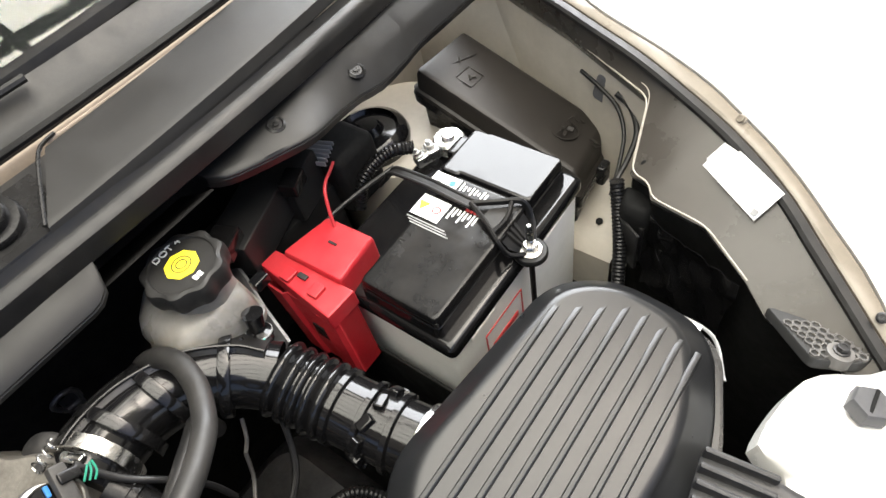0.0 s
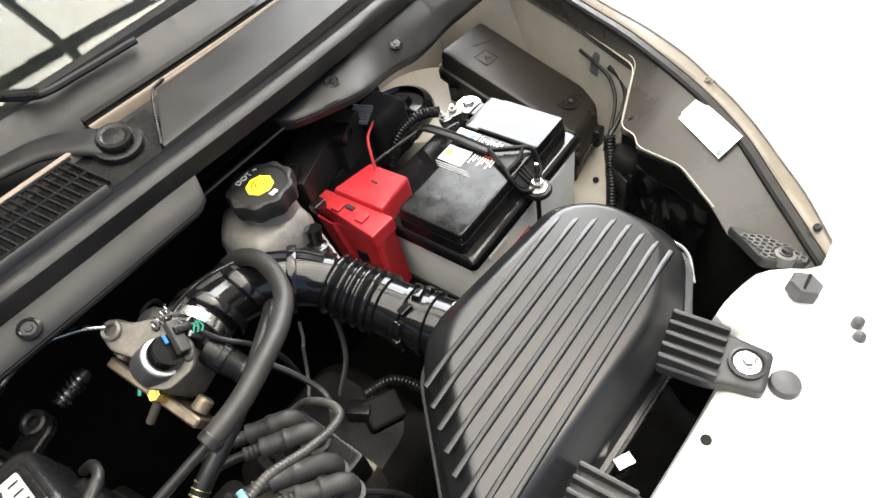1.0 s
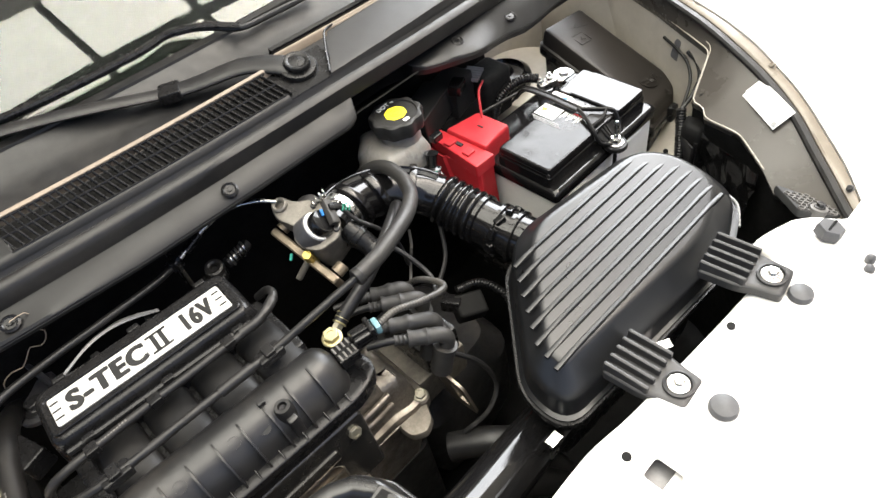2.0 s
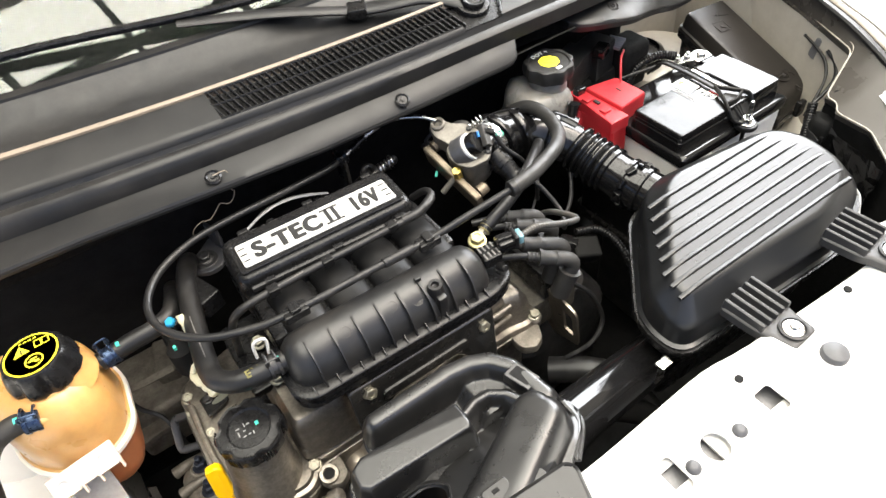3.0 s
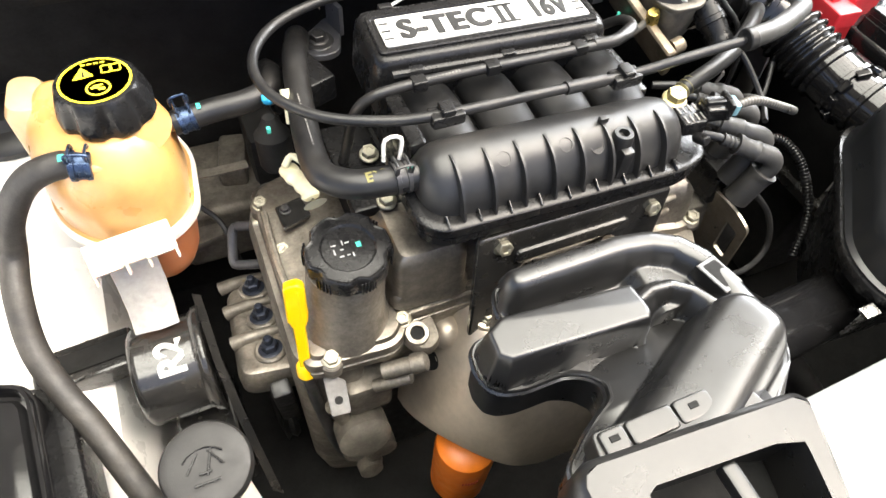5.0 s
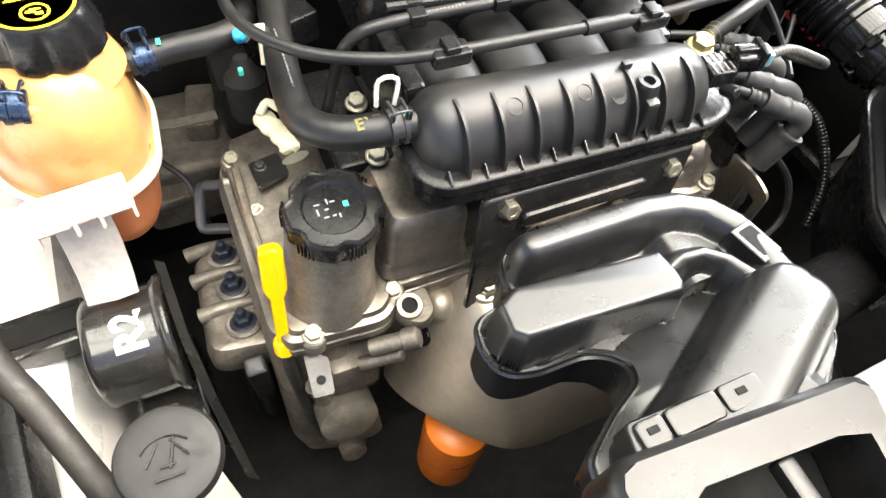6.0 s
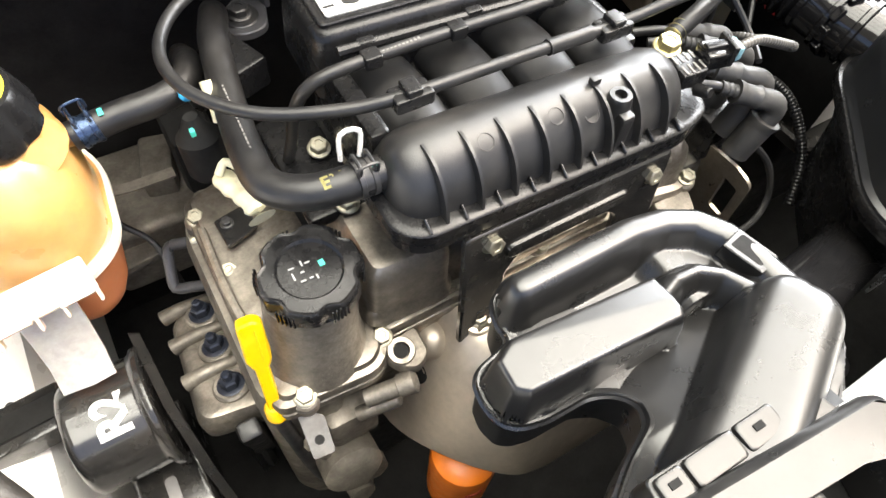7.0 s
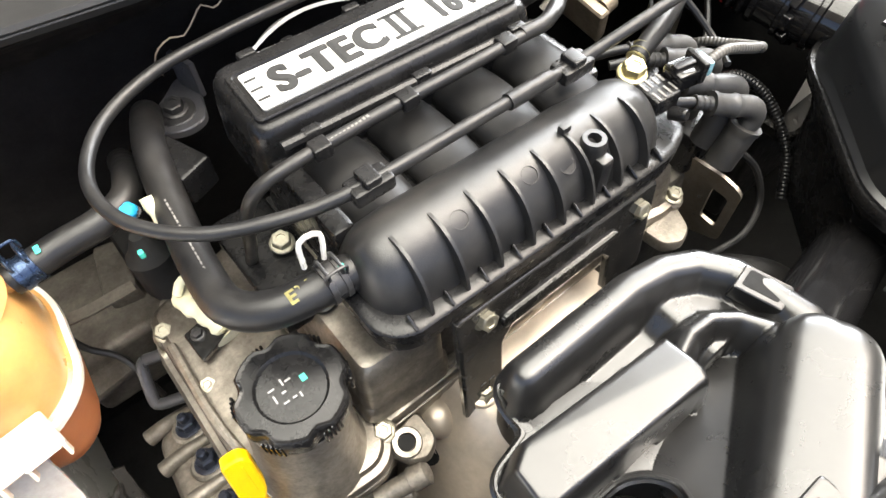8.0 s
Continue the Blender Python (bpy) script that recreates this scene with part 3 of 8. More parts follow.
part("side_wall", plane_slab([[V(x, 0.26, 0.9), V(x, 0.255, 0.7), V(x, 0.24, 0.3)] for x in (0.79, 0.9, 1.03)], (0, -0.003, 0)), M["primer"], tower)
part("black_sheet", plane_slab([[V(x, 0.258, 0.9), V(x, 0.253, 0.7), V(x, 0.238, 0.3)] for x in (0.5, 0.65, 0.788)], (0, -0.003, 0)), M["black_void"], tower, "black sheet behind the strut tower")
part("gusset", plane_slab([[V(1.03, y, 0.85), V(0.99, y, 0.8), V(0.965, y, 0.7), V(0.955, y, 0.3)] for y in (0.26, 0.12, -0.1)], (-0.003, 0, 0)), M["primer"], tower)
part("wheel_house", plane_slab([[V(1.0, y, 0.68), V(0.92, y, 0.655), V(0.86, y, 0.62), V(0.81, y, 0.605), V(0.79, y, 0.59), V(0.785, y, 0.45)] for y in (0.12, 0.02, -0.06, -0.12, -0.165)], (0, 0, 0.002)), M["primer"], tower, "beige wheel house behind the battery")
for hx, hy in ((0.845, -0.095), (0.828, -0.13)):
    part("hole", lathe([(0.0045, 0), (0.0045, 0.002), (0.001, 0.0021)], (hx, hy, 0.6135 + 0.25 * (hx - 0.828)), (-0.2, 0, 1), 14), M["black_void"], tower)
cap2 = thing("strut_cap", (0.752, 0.172, 0.69), "round black rubber strut tower cap", "cap", "strut caps")
part("cover", lathe([(0.052, 0), (0.054, 0.012), (0.05, 0.022), (0.04, 0.028), (0.036, 0.022), (0.02, 0.024), (0.014, 0.034), (0.003, 0.035)], (0.752, 0.172, 0.69), n=40), M["gloss_plastic"], cap2)

# firewall, floor of the bay, far side of the bay
fw = thing("firewall", (0.2, 0.25, 0.3), "black insulated firewall behind the engine", "firewall", kind="structure")
part("sheet", plane_slab([[V(x, 0.19, 0.9), V(x, 0.215, 0.8), V(x, 0.24, 0.6), V(x, 0.25, 0.2)] for x in (-0.75, -0.3, 0.1, 0.5, 0.74)], (0, -0.004, 0)), M["insulation"], fw)
tray = thing("undertray", (0, -0.2, 0.2), "black plastic undertray below the engine", "undertray", kind="structure")
part("sheet", plane_slab([[V(x, y, 0.22) for y in (-0.74, -0.3, 0.3)] for x in (-1.0, -0.4, 0.2, 1.2)], (0, 0, 0.004)), M["black_void"], tray)
rad = thing("radiator", (-0.05, -0.42, 0.22), "black radiator and fan shroud behind the front panel", "radiator")
part("shroud", rbox((-0.1, -0.425, 0.47), (0.62, 0.04, 0.5), 0.008), M["black_void"], rad)


# ---- cowl ----
def cx(x, k):
    return k * (-0.1 * x + 0.12 * x * x)


def cowl_rows(profile, x0, x1, n=30):
    return [[V(x, y + cx(x, k), z - 0.03 * max(0, abs(x) - 0.35)) for y, z, k in profile] for x in (x0 + (x1 - x0) * i / n for i in range(n + 1))]


cowl = thing("cowl_panel", (0.1, 0.15, 0.85), "dark grey plastic cowl panel with a rubber bonnet seal", "cowl", kind="structure")


def flange_rows(x0, x1, n=120):
    rows = []
    for i in range(n + 1):
        x = x0 + (x1 - x0) * i / n
        low = 0.879 + 0.016 * max(0.0, min(1.0, (0.05 - x) / 0.3)) - 0.05 * max(0.0, -0.36 - x)
        drop = 0.03 * max(0.0, abs(x) - 0.35)
        rows.append([V(x, y + cx(x, k), z) for y, z, k in ((0.091, low, 0.4), (0.0895, low + 0.005, 0.4), (0.0915, low + 0.008, 0.4), (0.1, max(0.8955 - drop, low + 0.009), 0.45), (0.115, max(0.901 - drop, low + 0.009), 0.7), (0.122, 0.904 - drop, 0.8))])
        u = max(0.0, (x - x1 + 0.028) / 0.028)
        f = 0.9 * (1 - math.sqrt(max(0.0, 1 - u * u)))
        rows[-1] = [p.lerp(rows[-1][-1], f) for p in rows[-1]]
    return rows


part("flange", plane_slab(flange_rows(-0.75, 0.385), (0, 0, 0.003)), M["cowl_plastic"], cowl)
part("seal", plane_slab(cowl_rows([(0.121, 0.903, 0.8), (0.1215, 0.916, 0.85), (0.123, 0.923, 0.9), (0.128, 0.928, 0.9), (0.135, 0.929, 0.95), (0.14, 0.926, 1), (0.142, 0.922, 1), (0.145, 0.924, 1), (0.148, 0.931, 1)], -0.75, 0.85), (0, -0.002, 0.002)), M["rubber"], cowl, "black rubber bonnet seal")
part("top_plate", plane_slab(cowl_rows([(0.147, 0.93, 1), (0.15, 0.936, 1), (0.156, 0.939, 1), (0.198, 0.951, 1), (0.203, 0.951, 1), (0.206, 0.944, 1)], -0.75, -0.045, 16), (0, 0, 0.003)), M["cowl_plastic"], cowl, "smooth grey cowl plate")
part("end_plate", plane_slab([[V(x, p + cx(x, 1), z) for x, p, z in ((0.409 + 0.75 * (p - 0.185) + (0.491 - 0.75 * (p - 0.185)) * i / 16, p, z) for p, z in ((0.147, 0.925), (0.15, 0.934), (0.156, 0.937), (0.185, 0.944), (0.212, 0.95), (0.217, 0.95), (0.22, 0.944)))] for i in range(17)], (0, 0, 0.003)), M["cowl_plastic"], cowl, "smooth grey cowl end plate")
part("trim_strip", plane_slab(cowl_rows([(0.205, 0.944, 1), (0.206, 0.9525, 1), (0.208, 0.954, 1.02), (0.211, 0.9545, 1.05), (0.213, 0.952, 1.05)], -0.75, 0.33, 26), (0, 0, 0.002)), M["beige_seal"], cowl, "pale beige trim strip")
part("trim_strip", plane_slab(cowl_rows([(0.219, 0.944, 1), (0.22, 0.952, 1), (0.2215, 0.9535, 1), (0.2235, 0.9535, 1), (0.225, 0.952, 1)], 0.437, 0.9, 16), (0, 0, 0.002)), M["beige_seal"], cowl, "pale beige trim strip")
part("gutter", plane_slab(cowl_rows([(0.20, 0.925, 1), (0.24, 0.93, 1.05), (0.27, 0.936, 1.05), (0.30, 0.945, 1), (0.315, 0.962, 1), (0.325, 0.965, 1), (0.33, 0.955, 1)], -0.75, 0.9), (0, 0, 0.003)), M["rubber"], cowl, "black gutter below the windscreen")
part("trim_strip", plane_slab(cowl_rows([(0.245, 0.931, 1), (0.247, 0.94, 1), (0.249, 0.942, 1), (0.252, 0.942, 1), (0.254, 0.939, 1)], 0.36, 0.9, 16), (0, 0, 0.002)), M["beige_seal"], cowl, "thin bronze strip along the gutter")
part("gutter_lip", plane_slab(cowl_rows([(0.254, 0.936, 1), (0.256, 0.946, 1), (0.262, 0.948, 1), (0.266, 0.938, 1)], 0.36, 0.9, 16), (0, 0, 0.002)), M["gloss_plastic"], cowl)
part("trim_end", tube([V(x, p + cx(x, 1), z) for x, p, z in ((0.382, 0.152, 0.936), (0.394, 0.17, 0.941), (0.406, 0.188, 0.9455), (0.42, 0.207, 0.951), (0.431, 0.2185, 0.9525), (0.447, 0.2225, 0.9525))], 0.0018, 8), M["black_plastic"], cowl)


def vent():
    x0, x1, rows, n = -0.045, 0.315, 3, 41
    part("vent_frame", plane_slab(cowl_rows([(0.147, 0.93, 1), (0.15, 0.936, 1), (0.154, 0.938, 1)], x0, x1, 14), (0, 0, 0.003)), M["cowl_plastic"], cowl)
    part("vent_floor", plane_slab(cowl_rows([(0.15, 0.926, 1), (0.205, 0.94, 1)], x0, x1, 10), (0, 0, 0.002)), M["black_void"], cowl)
    for f in (0.0, 0.5, 1.0):
        pts = [V(x, 0.1545 + 0.049 * f + cx(x, 1), 0.9375 + 0.0135 * f) for x in (x0 + (x1 - x0) * i / 16 for i in range(17))]
        part("vent_bar", tube(pts, 0.0016, 6, 0.03), M["black_plastic"], cowl)
    sl = MESHES.setdefault("vent_slat", finish(rbox((0, 0, 0), (0.0022, 0.052, 0.006), 0.0006, 1), M["black_plastic"]))
    for i in range(n + 1):
        x = x0 + (x1 - x0) * i / n
        placed("slat", sl, cowl, Matrix.Translation((x, 0.179 + cx(x, 1), 0.9425)) @ pose(0, 0, 0, 15, 0, 12))


vent()
part("vent_bridge", plane_slab(cowl_rows([(0.147, 0.927, 1), (0.15, 0.932, 1), (0.212, 0.945, 1), (0.216, 0.94, 1)], 0.312, 0.408, 6), (0, 0, 0.003)), M["black_plastic"], cowl)


def corner_flange():
    # the wider flange that sweeps over the left strut tower
    low = [(0.503, 0.14, 0.884), (0.508, 0.118, 0.878), (0.522, 0.104, 0.875), (0.545, 0.094, 0.873), (0.572, 0.083, 0.872), (0.61, 0.074, 0.868), (0.653, 0.083, 0.859), (0.69, 0.086, 0.853), (0.72, 0.08, 0.85), (0.767, 0.084, 0.848), (0.80, 0.09, 0.846), (0.84, 0.09, 0.845), (0.92, 0.09, 0.842)]
    hi = [(0.504, 0.143, 0.888), (0.51, 0.138, 0.888), (0.525, 0.134, 0.888), (0.548, 0.131, 0.888), (0.575, 0.127, 0.888), (0.612, 0.122, 0.888), (0.66, 0.117, 0.885), (0.70, 0.11, 0.88), (0.73, 0.105, 0.876), (0.772, 0.103, 0.872), (0.81, 0.103, 0.868), (0.85, 0.105, 0.866), (0.93, 0.11, 0.862)]
    a, b = spline([V(*p) for p in low], 0.012), spline([V(*p) for p in hi], 0.012)
    n = 40
    pick = lambda s, i: s[round(i * (len(s) - 1) / n)]
    rows = []
    for i in range(n + 1):
        p, q = pick(a, i), pick(b, i)
        rows.append([p + V(0, 0.004, -0.012), p + V(0, 0, -0.002), p + V(0, 0.002, 0.001), p.lerp(q, 0.3), p.lerp(q, 0.7), q, V(q.x, 0.135 + cx(q.x, 0.9), 0.905 - 0.03 * max(0, q.x - 0.35))])
    part("corner_flange", plane_slab(rows, (0, 0, 0.003)), M["cowl_plastic"], cowl)
    for p, ax in (((0.592, 0.106, 0.8795), (0, -0.3, 1)), ((0.703, 0.099, 0.868), (0, -0.4, 1)), ((0.178, 0.092, 0.8965), (0, -0.5, 1)), ((-0.375, 0.125, 0.902), (0, -0.4, 1)), ((-0.09, 0.107, 0.9), (0, -0.4, 1))):
        part("clip", lathe([(0.0105, 0), (0.0105, 0.0015), (0.008, 0.003), (0.0065, 0.0018), (0.0035, 0.0018), (0.003, 0.003), (0.001, 0.003)], p, ax, 20), M["black_plastic"], cowl, "round black push clip")


corner_flange()

inf = thing("cowl_infill", (0.3, 0.1, 0.83), "black plastic infill below the cowl edge", "trim", kind="structure")
part("strip", plane_slab([[V(x, 0.102 + cx(x, 0.4), 0.882), V(x, 0.135 + cx(x, 0.5), 0.86), V(x, 0.19, 0.82)] for x in (-0.75, -0.4, 0, 0.3, 0.5)], (0, -0.003, 0)), M["insulation"], inf)

dash = thing("dashboard", (0.1, 0.7, 0.85), "dark dashboard behind the windscreen", "dashboard", kind="structure")
part("top", plane_slab([[V(x, 0.33 + cx(x, 1), 0.93), V(x, 0.7, 0.93), V(x, 1.25, 0.9), V(x, 1.3, 0.4)] for x in (-0.8, 0, 0.9)], (0, 0, 0.004)), M["black_void"], dash)
# black sheet added in place of the unlit cabin behind the glass
part("cabin_backdrop", plane_slab([[V(x, 1.6, 1.6), V(x, 1.6, 0.4)] for x in (-0.9, 1.0)], (0, -0.01, 0)), M["black_void"], dash)

roof = thing("roof", (0, 0, 3.1), "plain car port roof added out of view round the overhead lamp", "roof", kind="structure")
# slabs added out of view; they close the roof round the overhead lamp
for c, s in (((-0.9, 2.75, 3.16), (6.2, 3.6, 0.06)), ((-2.65, -0.25, 3.16), (2.7, 2.4, 0.06)), ((2.1, -0.25, 3.16), (0.2, 2.4, 0.06))):
    part("slab", rbox(c, s, 0.005, 1), M["plaster"], roof)
for x in (-1.0, -0.46, 0.08, 0.62, 1.16, 1.7):
    part("beam", rbox((x, -0.25, 3.02), (0.034, 2.4, 0.06), 0.004, 1, pose(0, 0, 0, 0, 0, 12)), M["dark_metal"], roof)
part("beam", rbox((0.35, 0.62, 3.06), (3.3, 0.05, 0.05), 0.004, 1), M["dark_metal"], roof)
# unseen walls, added to bound the light and frame the side lamp
wr = thing("added_wall_back", (0, 4.4, 0), "unseen plain wall added behind the car to bound the light", "wall", kind="structure")
part("face", rbox((-0.9, 4.45, 1.56), (6.2, 0.1, 3.1), 0.005, 1), M["plaster"], wr)
we = thing("added_wall_side", (2.15, 0, 0), "unseen plain side wall added round the side lamp", "wall", kind="structure")
for c, s in (((2.15, 0, 0.65), (0.1, 8, 1.3)), ((2.15, 0, 3.015), (0.1, 8, 0.23)), ((2.15, 2.8, 2.1), (0.1, 2.4, 1.6)), ((2.15, -2.05, 2.1), (0.1, 3.9, 1.6))):
    part("face", rbox(c, s, 0.005, 1), M["plaster"], we)

ws = thing("windscreen", (0.1, 0.5, 0.95), "sloping glass windscreen reflecting a pale roof", "windscreen", kind="structure")
part("pane", plane_slab([[V(x, 0.325 + cx(x, 1) + 0.9 * s, 0.957 + 0.52 * s - 0.03 * s * s) for s in (0, 0.25, 0.5, 0.75, 1.0)] for x in (-0.75 + 1.65 * i / 16 for i in range(17))], (0, 0, 0.004)), M["glass"], ws)
part("edge_band", plane_slab([[V(x, 0.318 + cx(x, 1), 0.958), V(x, 0.321 + cx(x, 1), 0.967), V(x, 0.335 + cx(x, 1), 0.969), V(x, 0.337 + cx(x, 1), 0.966)] for x in (-0.75 + 1.65 * i / 24 for i in range(25))], (0, 0, 0.002)), M["rubber"], ws, "black rubber edge of the windscreen")

# ---- battery corner ----
def battery():
    t = thing("battery", (0.66, -0.04, 0.52), "car battery with a white case and glossy black lid", "battery")
    part("case", moulded(rect(0.533, -0.1225, 0.783, 0.056), [(0.006, 0.52), (0.003, 0.525), (0.001, 0.70), (0.001, 0.724)], 0.006), M["battery_white"], t, "white plastic battery case")
    lid = part("lid", moulded(rect(0.531, -0.125, 0.785, 0.058), [(0.0, 0.716), (-0.002, 0.72), (-0.002, 0.731), (0.001, 0.735), (0.006, 0.737)], 0.008), M["gloss_plastic"], t, "glossy black battery lid")
    for x0, x1, look_ in ((0.537, 0.699, "lid_film"), (0.704, 0.774, "gloss_plastic")):
        part("raised_block", moulded(rect(x0, -0.108, x1, -0.012), [(-0.003, 0.735), (-0.002, 0.752), (-0.001, 0.753), (-0.0005, 0.763), (0.001, 0.766), (0.004, 0.767)], 0.006), M[look_], t)
    part("end_block", moulded(rect(0.70, -0.02, 0.772, 0.006), [(0.0, 0.735), (0.0, 0.763), (0.001, 0.766), (0.004, 0.767)], 0.006), M["gloss_plastic"], t)
    part("grip", rbox((0.742, 0.010, 0.758), (0.03, 0.014, 0.014), 0.003), M["gloss_plastic"], t)
    part("block_seam", rbox((0.6545, -0.06, 0.752), (0.2365, 0.096, 0.017), 0.002), M["print_black"], t)
    for x0, x1 in ((0.56, 0.605), (0.70, 0.75)):
        part("handle_slot", rbox(((x0 + x1) / 2, -0.1195, 0.709), (x1 - x0, 0.012, 0.008), 0.002), M["battery_white"], t)
    # labels
    z = 0.7674
    warn = part("warning_label", rbox((0.647, -0.021, z), (0.029, 0.036, 0.0006), 0), M["paper"], t, "white warning label")
    part("triangle", moulded([(0.652, -0.018), (0.652, -0.004), (0.64, -0.011)], [(0, z + 0.0003), (0, z + 0.0006)], 0.0005, 1), M["yellow_print"], warn)
    part("ring", tube([V(0.647 + 0.0044 * math.cos(a), -0.029 + 0.0044 * math.sin(a), z + 0.0006) for a in (2 * math.pi * k / 18 for k in range(19))], 0.0009, 6, smooth=False, flat=0.4), M["print_red"], warn)
    for i in range(4):
        part("print_bar", rbox((0.6365, -0.034 + 0.008 * i, z + 0.0005), (0.002, 0.006, 0.0003), 0), M["print_grey"], warn)
    info = part("info_label", rbox((0.6865, -0.0125, z), (0.018, 0.034, 0.0006), 0), M["paper"], t, "white label with a blue mark")
    part("blue_mark", lathe([(0.004, 0), (0.004, 0.0003)], (0.6865, -0.022, z + 0.0003), n=14), M["mark_blue"], info)
    part("grey_mark", lathe([(0.004, 0), (0.004, 0.0003)], (0.6865, -0.006, z + 0.0003), n=14), M["print_grey"], info)
    for i in range(8):
        part("print_bar", rbox((0.652 + 0.002 * (i % 3), -0.044 - 0.0042 * i, z), (0.017 - 0.005 * (i % 3), 0.0021, 0.0006), 0), M["paper"], t)
        part("print_bar", rbox((0.688 - 0.001 * (i % 2), -0.034 - 0.0045 * i, z), (0.011 - 0.003 * (i % 3), 0.0021, 0.0006), 0), M["paper"], t)
    for i in range(4):
        part("print_bar", rbox((0.663, -0.058 - 0.005 * i, z), (0.003, 0.0035, 0.0006), 0), M["print_red"], t)
    for i in range(3):
        part("print_bar", rbox((0.628 - 0.003 * i, -0.028 - 0.004 * i, z), (0.0012, 0.05, 0.0006), 0), M["print_grey"], t)
    # faint red frame on the case
    for c, s in (((0.62, -0.1216, 0.676), (0.07, 0.0016, 0.0012)), ((0.62, -0.1212, 0.61), (0.07, 0.0016, 0.0012)), ((0.585, -0.1214, 0.643), (0.0012, 0.0018, 0.066)), ((0.655, -0.1214, 0.643), (0.0012, 0.0018, 0.066)), ((0.62, -0.1214, 0.641), (0.05, 0.0018, 0.008))):
        part("print_bar", rbox(c, s, 0), M["print_red"], t)
    return t


battery()

tray_b = thing("battery_tray", (0.66, -0.04, 0.55), "black painted metal tray under the battery", "battery tray")
part("floor", moulded(rect(0.51, -0.15, 0.81, 0.08), [(0, 0.501), (0, 0.516), (0.004, 0.52)], 0.015), M["black_paint"], tray_b)
part("pillar", rbox((0.66, -0.03, 0.375), (0.2, 0.14, 0.26), 0.01), M["dark_metal"], tray_b)
part("side_guard", rbox((0.521, -0.03, 0.585), (0.004, 0.19, 0.145), 0.0015), M["black_void"], tray_b, "black plastic guard beside the battery")


def clamp():
    t = thing("battery_clamp", (0.661, -0.134, 0.735), "black steel battery hold-down bar with a threaded rod", "clamp")
    rows = [V(0.667, 0.07, 0.742), V(0.668, 0.058, 0.758), V(0.669, 0.046, 0.773), V(0.671, 0.0, 0.7745), V(0.669, -0.04, 0.7745), V(0.668, -0.062, 0.7745)]
    for dx in (-0.005, 0.005):
        part("bar_edge", tube([p + V(dx, 0, 0) for p in rows], 0.0022, 8, 0.006), M["clamp_black"], t)
    part("bar_web", plane_slab([[p + V(-0.0055, 0, 0.0005), p + V(0.0055, 0, 0.0005)] for p in spline(rows, 0.008)], (0, 0, 0.002)), M["clamp_black"], t)
    legs = ([V(0.668, -0.06, 0.7745), V(0.656, -0.085, 0.7735), V(0.643, -0.108, 0.768), V(0.644, -0.119, 0.752), V(0.657, -0.13, 0.744)], [V(0.668, -0.06, 0.7745), V(0.685, -0.086, 0.774), V(0.697, -0.104, 0.772), V(0.694, -0.116, 0.756), V(0.676, -0.129, 0.745)], [V(0.69, -0.096, 0.773), V(0.67, -0.102, 0.771), V(0.648, -0.1, 0.771)])
    for leg in legs:
        part("leg", tube(leg, 0.0027, 8, 0.005, flat=1.5), M["clamp_black"], t)
    part("leg_web", plane_slab([[V(0.662, -0.078, 0.769), V(0.675, -0.078, 0.769)], [V(0.65, -0.102, 0.766), V(0.692, -0.104, 0.767)], [V(0.65, -0.116, 0.752), V(0.69, -0.116, 0.753)], [V(0.658, -0.13, 0.742), V(0.674, -0.13, 0.742)]], (0, 0, 0.002)), M["clamp_black"], t)
    for k in range(3):
        part("gusset", tube([V(0.66 + 0.008 * k, -0.098, 0.7695), V(0.663 + 0.004 * k, -0.126, 0.746)], 0.0024, 6), M["clamp_black"], t)
    part("eye", lathe([(0.0165, 0), (0.018, 0.002), (0.018, 0.006), (0.0165, 0.008)], (0.665, -0.132, 0.736), n=24), M["clamp_black"], t)
    bolt(t, (0.665, -0.132, 0.744), (0, 0, 1), 0.0085, M["steel"], nut=True, label="bright zinc nut")
    part("rod", tube([V(0.665, -0.132, 0.775), V(0.665, -0.132, 0.70), V(0.661, -0.134, 0.60)], 0.0032, 8), M["clamp_black"], t, "thin black hook rod")
    part("rod_tip", lathe([(0.0036, 0.755), (0.0036, 0.782), (0.002, 0.784)], (0.665, -0.132, 0), n=10), M["steel"], t)
    return t


clamp()


